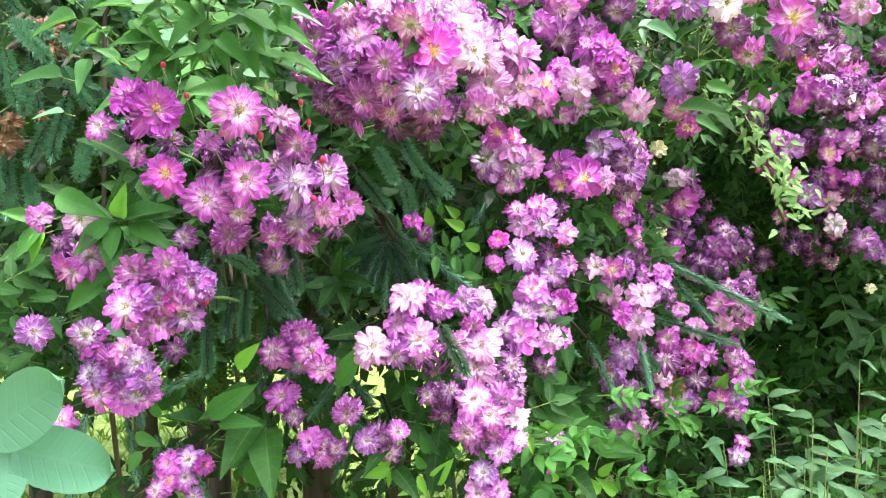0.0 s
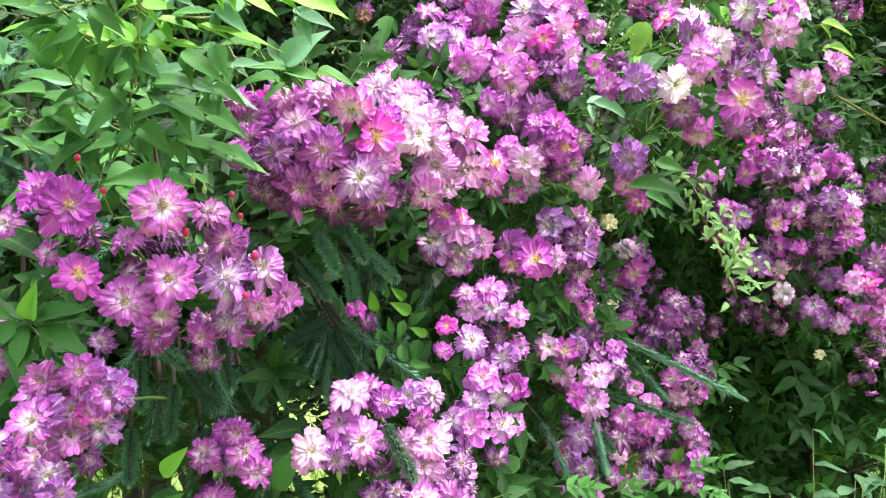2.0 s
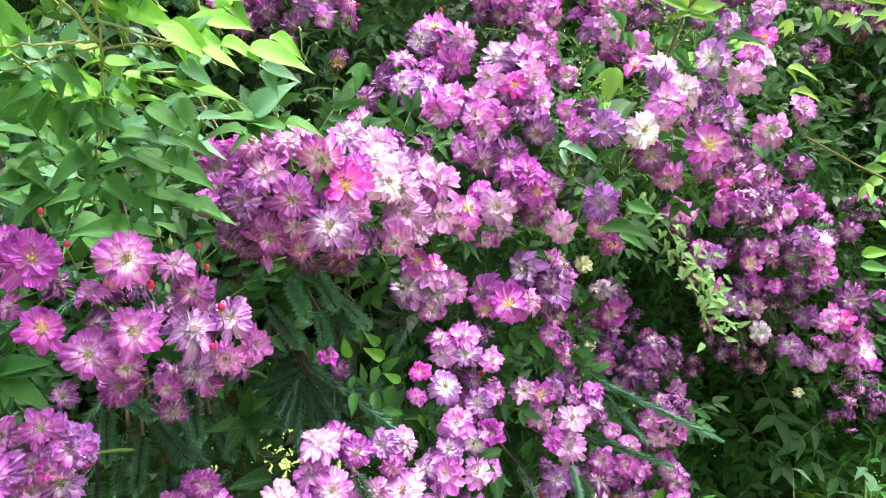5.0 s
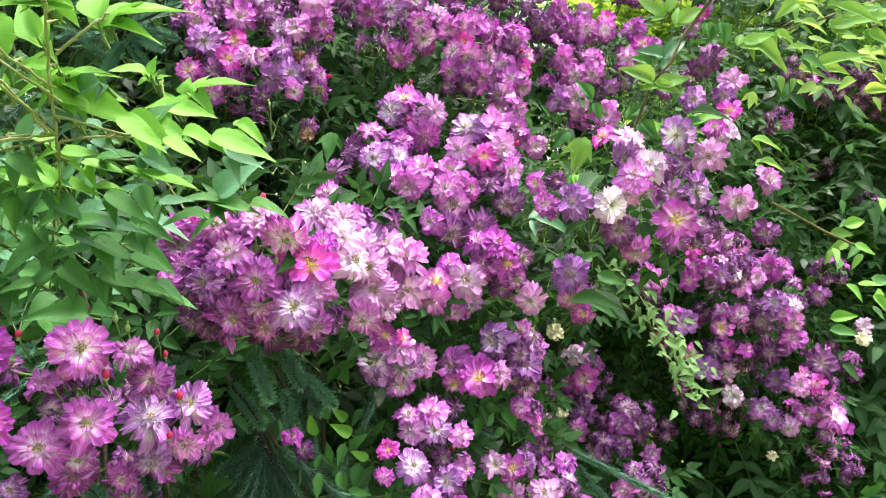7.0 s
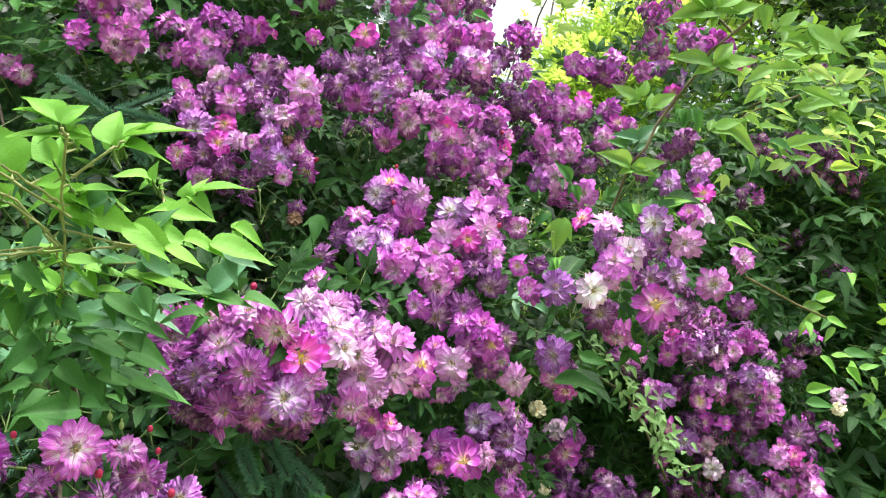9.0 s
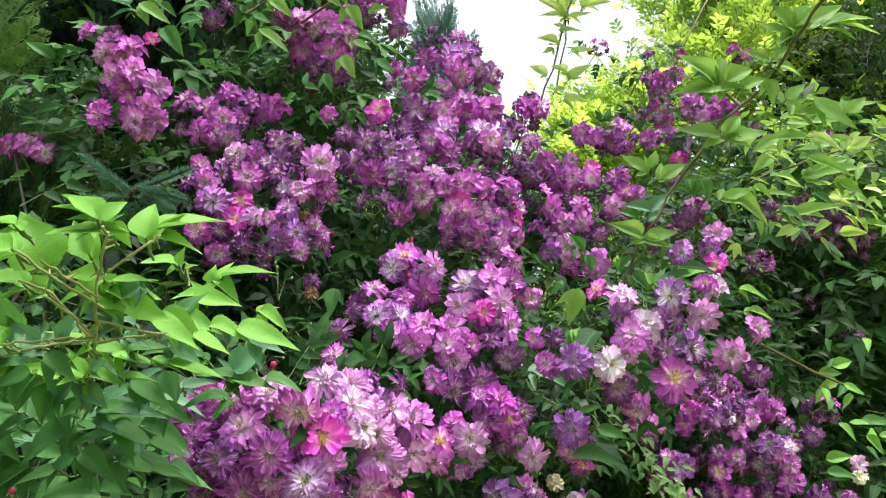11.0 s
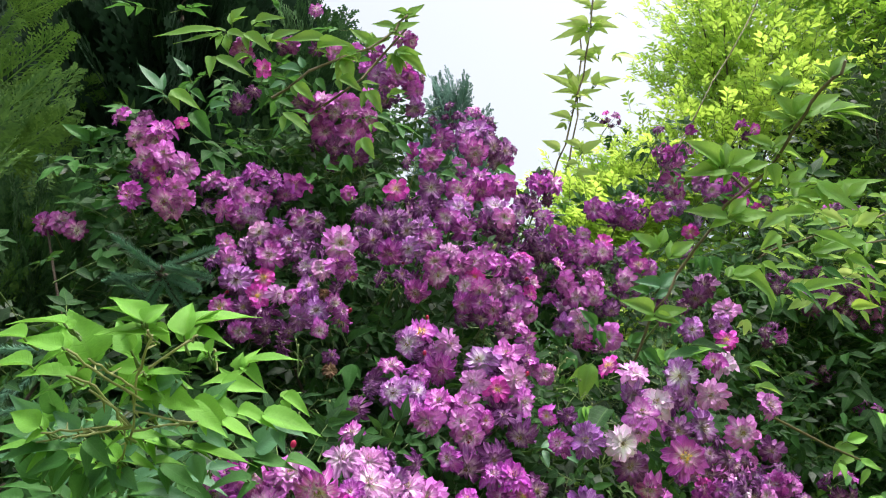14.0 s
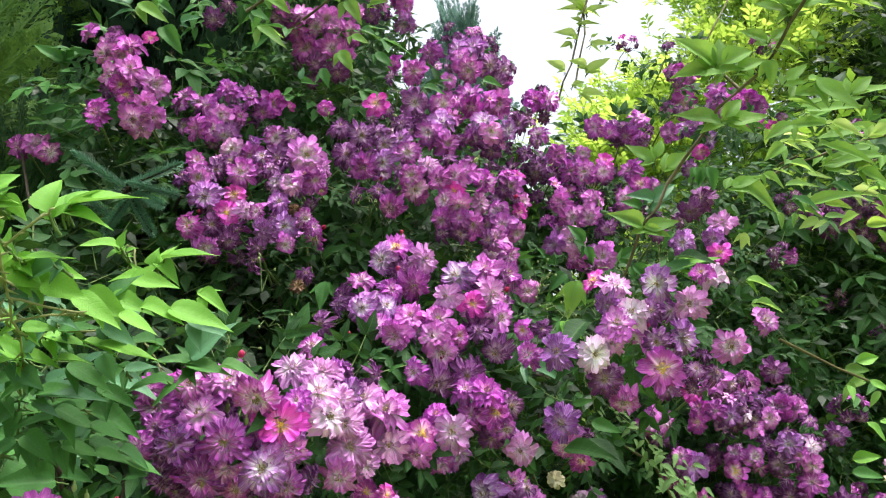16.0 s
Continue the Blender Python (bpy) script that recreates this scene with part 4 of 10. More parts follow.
bloom(0.136, 0.980, 1.622, 0.039, "pink", -0.1, -0.1)
bloom(0.146, 0.993, 1.606, 0.046, "pink", -0.1, -0.8)
bloom(0.167, 0.995, 1.624, 0.033, "fresh", 0.6, -0.1)
bloom(0.112, 0.920, 1.578, 0.037, "mauve", -0.9, -0.0)
bloom(0.140, 0.970, 1.568, 0.052, "dusk", -0.1, -0.8)
bloom(0.176, 0.985, 1.576, 0.046, "dusk", -0.2, -0.0)
bloom(0.171, 1.037, 1.704, 0.056, "lilac", -0.9, 0.6)
bloom(0.155, 1.002, 1.673, 0.040, "pale", -0.9, -0.1)
bloom(0.212, 1.064, 1.716, 0.050, "pink", -0.2, 0.6)
bloom(0.247, 1.105, 1.718, 0.052, "mauve", 0.6, 0.7)
bloom(0.213, 1.026, 1.678, 0.047, "pale", 0.6, -0.1)
bloom(0.187, 1.007, 1.664, 0.036, "magenta", -0.2, -0.1)
bloom(0.221, 1.021, 1.649, 0.045, "pink", 0.6, -0.1)
bloom(0.196, 1.019, 1.635, 0.048, "dusk", -0.2, -0.8)
bloom(0.214, 1.002, 1.605, 0.047, "dusk", -0.2, -0.8)
bloom(0.240, 1.163, 1.778, 0.048, "pink", -0.2, 0.6)
bloom(0.254, 1.120, 1.746, 0.043, "mauve", 0.6, -0.2)
bloom(0.382, 1.283, 1.803, 0.054, "pale", -0.3, -0.2)
bloom(0.349, 1.262, 1.793, 0.044, "lilac", -1.1, -0.2)
bloom(0.439, 1.301, 1.781, 0.053, "pink", -0.3, -0.1)
bloom(0.358, 1.068, 1.701, 0.036, "magenta", -1.1, 0.7)
bloom(0.355, 0.962, 1.680, 0.044, "pale", 0.4, 0.7)
bloom(0.320, 0.878, 1.646, 0.035, "lilac", -0.4, -0.9)
bloom(0.345, 0.869, 1.637, 0.041, "white", -0.4, 0.7)
bloom(0.327, 0.870, 1.625, 0.045, "pink", -0.4, 0.7)
bloom(0.300, 0.866, 1.592, 0.046, "white", -0.3, -0.0)
bloom(0.321, 0.871, 1.605, 0.035, "pale", -0.4, -0.9)
bloom(0.366, 0.848, 1.665, 0.046, "lilac", -0.4, -0.1)
bloom(0.401, 0.849, 1.643, 0.040, "pale", -0.5, -0.1)
bloom(0.488, 0.986, 1.696, 0.039, "white", -0.5, 0.7)
bloom(0.466, 0.970, 1.696, 0.033, "fresh", -0.5, 0.7)
bloom(0.408, 0.897, 1.611, 0.049, "lilac", 0.4, -0.1)
bloom(0.373, 0.867, 1.576, 0.051, "gold", -0.4, -0.0)
bloom(0.416, 0.974, 1.560, 0.042, "lilac", -0.4, -0.8)
bloom(0.376, 0.889, 1.607, 0.037, "dusk", -0.4, -0.1)
bloom(0.503, 0.985, 1.607, 0.047, "pink", -0.5, -0.0)
bloom(0.316, 0.888, 1.567, 0.048, "dusk", -0.4, -0.0)
bloom(0.339, 0.899, 1.543, 0.040, "mauve", -0.4, -0.8)
bloom(0.261, 0.875, 1.596, 0.044, "lilac", -0.3, -0.0)
bloom(0.232, 0.880, 1.593, 0.035, "mauve", -1.0, -0.0)
bloom(0.258, 0.934, 1.626, 0.026, "dusk", -0.3, -0.1)
bloom(0.277, 1.114, 1.695, 0.037, "pink", -0.2, -0.1)
bloom(0.245, 0.981, 1.629, 0.030, "fresh", -1.0, -0.1)
bloom(0.487, 1.085, 1.554, 0.029, "magenta", -0.5, 0.0)
bloom(0.555, 1.157, 1.571, 0.048, "pink", -0.5, 0.9)
bloom(0.700, 1.377, 1.567, 0.057, "pink", 0.3, 0.0)
bloom(0.592, 1.332, 1.508, 0.042, "gold", -1.3, 0.1)
bloom(0.645, 1.329, 1.517, 0.048, "lilac", -0.5, 0.1)
bloom(0.674, 1.338, 1.522, 0.037, "white", 0.3, 0.9)
bloom(0.701, 1.366, 1.498, 0.043, "pink", 0.3, 0.1)
bloom(0.553, 1.226, 1.532, 0.038, "fresh", -1.3, 0.9)
bloom(0.618, 1.321, 1.526, 0.042, "mauve", -0.5, 0.1)
bloom(0.730, 1.333, 1.588, 0.056, "dusk", -0.6, 0.0)
bloom(0.789, 1.436, 1.529, 0.050, "fresh", -0.6, 0.1)
bloom(0.816, 1.434, 1.529, 0.046, "pink", 0.3, 0.9)
bloom(0.750, 1.405, 1.511, 0.041, "pink", -0.5, 0.1)
bloom(0.765, 1.375, 1.468, 0.048, "lilac", -0.6, 0.1)
bloom(0.818, 1.400, 1.462, 0.039, "white", 0.3, 0.1)
bloom(0.792, 1.393, 1.447, 0.034, "fresh", -0.6, 0.1)
bloom(0.810, 1.386, 1.432, 0.044, "pink", 0.3, -0.7)
bloom(0.754, 1.390, 1.433, 0.054, "dusk", -1.4, 0.1)
bloom(0.672, 1.382, 1.424, 0.042, "gold", -0.5, 0.1)
bloom(0.666, 1.370, 1.454, 0.039, "mauve", -0.5, 1.0)
bloom(0.703, 1.380, 1.448, 0.044, "mauve", 0.3, 0.1)
bloom(0.596, 1.372, 1.435, 0.057, "lilac", -0.4, 0.1)
bloom(0.571, 1.362, 1.452, 0.043, "mauve", -0.4, 0.9)
bloom(0.606, 1.371, 1.382, 0.034, "fresh", -0.4, -0.7)
bloom(0.655, 1.420, 1.348, 0.057, "lilac", -0.5, 0.2)
bloom(0.713, 1.453, 1.378, 0.040, "gold", -0.5, 0.2)
bloom(0.739, 1.427, 1.380, 0.035, "fresh", 0.3, 0.2)
bloom(0.687, 1.448, 1.379, 0.046, "dusk", -0.5, 1.0)
bloom(0.716, 1.458, 1.335, 0.042, "pale", -0.5, -0.6)
bloom(0.733, 1.469, 1.291, 0.047, "white", -0.5, 0.2)
bloom(0.801, 1.491, 1.263, 0.048, "lilac", -0.5, 0.2)
bloom(0.849, 1.440, 1.312, 0.046, "pale", -0.6, 0.2)
bloom(0.810, 1.449, 1.319, 0.046, "lilac", -1.4, 0.2)
bloom(0.895, 1.463, 1.311, 0.041, "magenta", -0.6, 0.2)
bloom(0.929, 1.480, 1.286, 0.048, "pink", 0.3, -0.7)
bloom(0.799, 1.450, 1.372, 0.057, "dusk", -0.6, 0.2)
bloom(0.821, 1.414, 1.400, 0.055, "mauve", -0.6, 0.2)
bloom(0.827, 1.497, 1.237, 0.044, "lilac", -0.6, 0.3)
bloom(0.883, 1.478, 1.250, 0.048, "mauve", -0.6, 0.3)
bloom(0.945, 1.486, 1.245, 0.063, "mauve", 0.3, 0.3)
bloom(0.856, 1.489, 1.224, 0.048, "pale", -0.6, -0.6)
bloom(0.972, 1.500, 1.220, 0.042, "gold", -0.7, 0.3)
bloom(0.926, 1.495, 1.345, 0.076, "dusk", -0.6, 0.2)
bloom(0.888, 1.437, 1.477, 0.052, "dusk", -0.6, 0.1)
bloom(0.506, 1.252, 1.511, 0.043, "pink", 0.4, 0.1)
bloom(0.483, 1.254, 1.507, 0.039, "mauve", -0.4, 0.1)
bloom(0.526, 1.349, 1.484, 0.048, "dusk", -0.4, -0.7)
bloom(0.426, 1.391, 1.381, 0.055, "dusk", -0.3, 1.0)
bloom(0.428, 1.414, 1.278, 0.059, "dusk", -0.3, 0.2)
bloom(0.505, 1.405, 1.283, 0.058, "dusk", -0.4, 1.0)
bloom(0.483, 1.391, 1.261, 0.048, "mauve", -1.2, 0.3)
bloom(0.524, 1.406, 1.257, 0.051, "mauve", 0.4, 0.3)
bloom(0.644, 1.572, 1.222, 0.034, "dusk", -0.4, 0.3)
bloom(-0.034, 0.754, 1.298, 0.038, "pale", 0.1, 1.1)
bloom(-0.003, 0.770, 1.286, 0.036, "mauve", 0.0, 0.4)
bloom(-0.024, 0.748, 1.257, 0.041, "pink", 0.0, 0.4)
bloom(-0.042, 0.755, 1.271, 0.036, "pink", -0.7, 1.2)
bloom(-0.068, 0.735, 1.253, 0.042, "pale", 0.1, 0.4)
bloom(-0.046, 0.739, 1.244, 0.035, "lilac", 0.1, -0.4)
bloom(0.044, 0.833, 1.276, 0.037, "pale", 0.7, 0.4)
bloom(0.021, 0.783, 1.288, 0.032, "lilac", -0.8, 0.4)
bloom(0.032, 0.809, 1.258, 0.030, "mauve", -0.0, -0.4)
bloom(0.040, 0.806, 1.236, 0.045, "pale", -0.0, 0.4)
bloom(0.015, 0.776, 1.246, 0.032, "pale", -0.8, 0.4)
bloom(0.088, 0.876, 1.230, 0.045, "pink", -0.1, 0.4)
bloom(0.067, 0.872, 1.237, 0.039, "lilac", -0.9, 0.4)
bloom(0.092, 0.879, 1.255, 0.035, "lilac", -0.1, 0.4)
bloom(0.102, 0.890, 1.278, 0.043, "pink", -0.1, 1.1)
bloom(0.089, 0.878, 1.321, 0.043, "lilac", -0.1, 0.3)
bloom(0.063, 0.891, 1.335, 0.025, "magenta", -0.1, 0.3)
bloom(0.058, 0.882, 1.310, 0.023, "mauve", -0.1, -0.5)
bloom(0.089, 0.906, 1.352, 0.034, "pale", -0.9, 0.2)
bloom(0.115, 0.911, 1.352, 0.037, "lilac", -0.1, 0.2)
bloom(0.112, 0.912, 1.371, 0.037, "pink", -0.1, 1.0)
bloom(0.086, 0.912, 1.367, 0.034, "mauve", -0.1, 1.0)
bloom(0.148, 0.945, 1.338, 0.033, "pink", 0.6, 0.2)
bloom(0.128, 0.919, 1.293, 0.041, "lilac", -0.1, 0.3)
bloom(0.148, 0.964, 1.248, 0.039, "fresh", -0.1, 0.3)
bloom(0.126, 0.933, 1.246, 0.038, "lilac", -0.1, -0.4)
bloom(0.157, 0.981, 1.292, 0.034, "pink", 0.6, 0.3)
bloom(0.130, 0.936, 1.210, 0.038, "pink", -0.1, 0.4)
bloom(0.153, 0.978, 1.199, 0.030, "pink", 0.6, 0.4)
bloom(0.122, 0.925, 1.177, 0.035, "dusk", -0.1, -0.4)
bloom(-0.032, 0.832, 1.363, 0.022, "fresh", 0.1, 1.0)
bloom(-0.021, 0.833, 1.350, 0.024, "dusk", 0.0, 0.3)
bloom(0.203, 1.039, 1.281, 0.039, "pale", -0.2, 0.3)
bloom(0.225, 1.036, 1.276, 0.035, "gold", -0.2, 0.3)
bloom(0.252, 1.073, 1.275, 0.036, "lilac", 0.6, 0.3)
bloom(0.224, 1.051, 1.243, 0.040, "pale", -0.2, -0.5)
bloom(0.272, 1.061, 1.238, 0.044, "pale", -0.3, 0.3)
bloom(0.269, 1.066, 1.198, 0.048, "pale", -0.3, 0.4)
bloom(0.243, 1.050, 1.216, 0.033, "fresh", -1.0, 0.4)
bloom(0.325, 1.155, 1.252, 0.039, "mauve", -0.3, 1.1)
bloom(0.280, 1.093, 1.259, 0.031, "mauve", -1.0, 0.3)
bloom(0.319, 1.120, 1.236, 0.038, "lilac", 0.5, 0.3)
bloom(0.305, 1.210, 1.298, 0.043, "pink", -0.3, 0.2)
bloom(0.366, 1.320, 1.293, 0.024, "cream", -0.3, 0.2)
bloom(0.404, 1.368, 1.256, 0.043, "mauve", -0.3, 0.3)
bloom(0.233, 1.023, 1.354, 0.032, "mauve", -0.2, 0.2)
bloom(0.326, 1.273, 1.337, 0.045, "dusk", -0.3, 0.2)
bloom(0.287, 1.137, 1.277, 0.039, "dusk", -0.3, 0.3)
bloom(0.258, 1.100, 1.283, 0.030, "dusk", -1.0, 0.3)
bloom(0.450, 1.370, 1.235, 0.049, "dusk", -0.3, 1.1)
bloom(0.479, 1.353, 1.226, 0.039, "dusk", -0.4, 0.3)
bloom(0.595, 1.531, 1.174, 0.049, "pink", 0.4, 0.3)
bloom(0.482, 1.307, 1.194, 0.041, "lilac", -0.4, 0.3)
bloom(0.522, 1.345, 1.148, 0.049, "pink", -0.4, -0.5)
bloom(0.620, 1.532, 1.134, 0.044, "mauve", 0.4, 0.3)
bloom(0.429, 1.210, 1.195, 0.043, "mauve", -1.2, 0.3)
bloom(0.464, 1.307, 1.137, 0.041, "dusk", -0.4, 0.4)
bloom(0.525, 1.374, 1.118, 0.040, "dusk", 0.4, 0.4)
bloom(0.347, 1.131, 1.202, 0.027, "pink", -0.3, 0.3)
bloom(0.406, 1.234, 1.150, 0.039, "pink", -0.3, 1.2)
bloom(0.337, 1.153, 1.153, 0.044, "mauve", -0.3, 0.4)
bloom(0.432, 1.342, 1.085, 0.046, "fresh", -0.3, 0.4)
bloom(0.455, 1.351, 1.072, 0.043, "pink", 0.5, 0.4)
bloom(0.395, 1.332, 1.068, 0.057, "dusk", -0.3, -0.4)
bloom(0.537, 1.409, 1.051, 0.049, "pale", -0.4, 0.4)
bloom(0.521, 1.395, 1.081, 0.034, "fresh", -0.4, 1.2)
bloom(0.547, 1.402, 1.030, 0.049, "mauve", -0.4, -0.4)
bloom(-0.341, 1.195, 2.093, 0.046, "pink", -0.6, 0.5)
bloom(-0.299, 1.160, 2.071, 0.047, "fresh", 0.3, 0.5)
bloom(-0.270, 1.158, 2.083, 0.023, "magenta", 0.2, -0.4)
bloom(-0.342, 1.181, 2.068, 0.042, "pink", -0.6, -0.3)
bloom(-0.309, 1.170, 2.060, 0.044, "pink", 0.3, -1.2)
bloom(-0.287, 1.132, 2.022, 0.046, "pink", 0.2, 0.5)
bloom(-0.316, 1.144, 2.017, 0.042, "pink", -0.6, -0.3)
bloom(-0.300, 1.135, 1.999, 0.039, "fresh", 0.3, -0.3)
bloom(-0.263, 1.167, 2.014, 0.052, "pink", 1.0, -0.3)
bloom(-0.293, 1.139, 1.986, 0.030, "gold", 0.3, -0.3)
bloom(-0.268, 1.145, 1.974, 0.039, "pink", 0.2, -0.3)
bloom(-0.282, 1.143, 1.953, 0.045, "pink", 0.2, -1.1)
bloom(-0.258, 1.153, 1.959, 0.042, "pink", 1.0, -1.1)
bloom(-0.275, 1.152, 1.943, 0.042, "pink", 0.2, -1.0)
bloom(-0.328, 1.132, 1.956, 0.045, "fresh", -0.5, -0.3)
bloom(-0.497, 1.271, 1.949, 0.043, "mauve", -0.4, -0.2)
bloom(-0.467, 1.265, 1.952, 0.049, "pink", 0.4, 0.6)
bloom(-0.438, 1.246, 1.933, 0.039, "mauve", 1.2, -0.2)
bloom(-0.196, 1.224, 2.251, 0.044, "mauve", 0.2, -0.5)
bloom(-0.158, 1.213, 2.213, 0.034, "magenta", 0.1, -0.4)
bloom(-0.176, 1.246, 2.187, 0.031, "dusk", 0.1, 0.4)
bloom(-0.196, 1.233, 2.155, 0.042, "dusk", 0.2, -1.2)
bloom(-0.221, 1.183, 2.002, 0.040, "mauve", -0.6, 0.5)
bloom(-0.193, 1.203, 1.998, 0.045, "mauve", -0.6, 0.5)
bloom(-0.169, 1.195, 1.977, 0.041, "pink", 0.1, -0.3)
bloom(-0.202, 1.186, 1.954, 0.044, "mauve", -0.6, -0.2)
bloom(-0.179, 1.186, 1.953, 0.044, "mauve", 0.1, -0.2)
bloom(-0.158, 1.178, 1.942, 0.040, "lilac", 0.1, -1.0)
bloom(-0.145, 1.209, 1.982, 0.036, "mauve", 0.9, -0.3)
bloom(-0.162, 1.209, 2.025, 0.045, "mauve", 0.1, 0.5)
bloom(-0.133, 1.214, 2.018, 0.044, "mauve", 0.9, 0.5)
bloom(-0.102, 1.257, 2.023, 0.047, "fresh", 0.1, -0.3)
bloom(-0.112, 1.224, 1.997, 0.037, "mauve", 0.1, -1.1)
bloom(-0.084, 1.184, 1.938, 0.040, "mauve", 0.1, -0.2)
bloom(-0.058, 1.162, 1.933, 0.036, "dusk", 0.8, -0.2)
bloom(-0.142, 1.148, 1.908, 0.037, "pale", 0.1, -0.2)
bloom(-0.116, 1.155, 1.902, 0.042, "mauve", 0.1, -0.2)
bloom(-0.093, 1.141, 1.877, 0.034, "pink", 0.1, -1.0)
bloom(-0.123, 1.120, 1.866, 0.046, "mauve", 0.1, -0.2)
bloom(-0.078, 1.160, 1.900, 0.048, "dusk", 0.1, -0.2)
bloom(-0.185, 1.125, 1.883, 0.034, "fresh", 0.2, 0.6)
bloom(-0.175, 1.096, 1.850, 0.040, "pink", 0.2, -0.2)
bloom(-0.159, 1.128, 1.872, 0.039, "dusk", 0.1, -0.2)
bloom(-0.162, 1.083, 1.821, 0.052, "lilac", 0.1, -0.1)
bloom(-0.127, 1.099, 1.828, 0.032, "magenta", 0.1, -0.1)
bloom(-0.132, 1.079, 1.797, 0.036, "magenta", 0.1, -0.1)
bloom(-0.102, 1.047, 1.793, 0.032, "pale", 0.9, -0.1)
bloom(-0.178, 1.075, 1.779, 0.044, "fresh", -0.6, -0.1)
bloom(-0.149, 1.074, 1.780, 0.038, "dusk", 0.1, -0.1)
bloom(-0.144, 1.023, 1.739, 0.036, "mauve", 0.1, -0.8)
bloom(-0.107, 0.975, 1.738, 0.032, "dusk", 0.1, -0.9)
bloom(-0.019, 0.992, 1.851, 0.049, "pink", 0.0, -0.2)
bloom(-0.068, 1.084, 1.842, 0.033, "lilac", -0.7, -0.2)
bloom(-0.044, 1.053, 1.831, 0.032, "pale", 0.0, -0.2)
bloom(-0.023, 1.016, 1.830, 0.036, "pink", 0.0, 0.6)
bloom(-0.011, 1.014, 1.824, 0.037, "mauve", 0.8, -0.2)
bloom(-0.003, 1.027, 1.815, 0.017, "gold", -0.0, -0.9)
bloom(-0.063, 1.075, 1.811, 0.039, "lilac", 0.1, 0.6)
bloom(-0.049, 1.038, 1.770, 0.039, "lilac", 0.0, -0.1)
bloom(-0.027, 1.051, 1.783, 0.035, "mauve", 0.8, -0.1)
bloom(-0.067, 0.975, 1.749, 0.035, "lilac", -0.7, -0.9)
bloom(-0.042, 0.988, 1.736, 0.028, "mauve", 0.0, -0.8)
bloom(-0.080, 1.009, 1.781, 0.029, "mauve", -0.7, -0.1)
bloom(-0.015, 1.054, 1.772, 0.028, "mauve", 0.8, -0.1)
bloom(-0.039, 1.051, 1.795, 0.021, "withered", 0.0, -0.1)
bloom(-0.011, 1.184, 1.986, 0.029, "fresh", 0.0, -0.3)
bloom(0.065, 1.203, 2.004, 0.042, "magenta", -0.1, -0.3)
bloom(0.014, 1.149, 1.944, 0.043, "dusk", -0.0, 0.5)
bloom(0.044, 1.137, 1.928, 0.048, "dusk", -0.0, -0.2)
bloom(0.026, 1.082, 1.881, 0.044, "dusk", -0.0, -0.2)
bloom(0.050, 1.072, 1.860, 0.042, "mauve", -0.1, -1.0)
bloom(0.076, 1.076, 1.868, 0.043, "lilac", -0.1, -0.2)
bloom(0.087, 1.080, 1.807, 0.043, "mauve", -0.1, -0.9)
bloom(-0.062, 1.299, 2.202, 0.046, "pink", 0.0, 0.4)
bloom(-0.022, 1.324, 2.205, 0.062, "pink", 0.0, -0.4)
bloom(0.024, 1.356, 2.238, 0.049, "pink", 0.8, 0.4)
bloom(-0.071, 1.304, 2.172, 0.046, "fresh", -0.8, -0.4)
bloom(-0.040, 1.309, 2.184, 0.043, "mauve", 0.0, -0.4)
bloom(0.019, 1.298, 2.167, 0.050, "mauve", 0.8, -0.4)
bloom(-0.056, 1.314, 2.147, 0.057, "mauve", 0.0, -0.3)
bloom(-0.011, 1.298, 2.139, 0.056, "mauve", 0.0, -0.3)
bloom(0.011, 1.284, 2.121, 0.040, "pink", -0.0, -1.2)
bloom(-0.101, 1.291, 2.191, 0.050, "dusk", -0.8, -0.4)
bloom(-0.092, 1.317, 2.181, 0.041, "dusk", 0.1, -1.2)
bloom(-0.096, 1.279, 2.202, 0.034, "fresh", 0.1, 0.4)
bloom(-0.037, 1.277, 2.102, 0.041, "dusk", 0.0, -1.1)
bloom(0.000, 1.269, 2.083, 0.049, "dusk", -0.0, -1.1)
bloom(0.039, 1.415, 2.319, 0.051, "lilac", -0.9, -0.4)
bloom(0.076, 1.432, 2.324, 0.052, "mauve", -0.1, -0.4)
bloom(0.094, 1.431, 2.349, 0.034, "magenta", -0.1, 0.4)
bloom(0.105, 1.442, 2.328, 0.046, "fresh", -0.1, -0.4)
bloom(0.117, 1.448, 2.303, 0.046, "pink", 0.8, -0.4)
bloom(0.115, 1.450, 2.266, 0.048, "lilac", -0.1, -1.2)
bloom(0.029, 1.405, 2.360, 0.054, "mauve", -0.0, 0.4)
bloom(-0.013, 1.377, 2.344, 0.044, "pink", -0.9, -0.5)
bloom(0.089, 1.425, 2.409, 0.053, "mauve", -0.1, 0.4)
bloom(0.106, 1.421, 2.398, 0.039, "mauve", 0.8, -0.5)
bloom(-0.133, 1.260, 2.283, 0.040, "dusk", -0.8, -0.5)
bloom(-0.117, 1.251, 2.282, 0.034, "mauve", 0.1, -0.5)
bloom(-0.076, 1.304, 2.305, 0.035, "dusk", 0.1, -0.5)
bloom(-0.043, 1.301, 2.299, 0.041, "pink", 0.0, -0.5)
bloom(0.054, 1.419, 2.264, 0.045, "dusk", -0.0, -1.2)
bloom(0.159, 1.345, 2.156, 0.048, "mauve", -0.9, -0.3)
bloom(0.228, 1.537, 2.254, 0.063, "lilac", -1.0, 0.5)
bloom(0.257, 1.515, 2.252, 0.060, "lilac", -0.2, 0.5)
bloom(0.227, 1.486, 2.214, 0.042, "pink", -0.2, -0.3)
bloom(0.095, 1.236, 2.086, 0.029, "fresh", -0.9, -0.3)
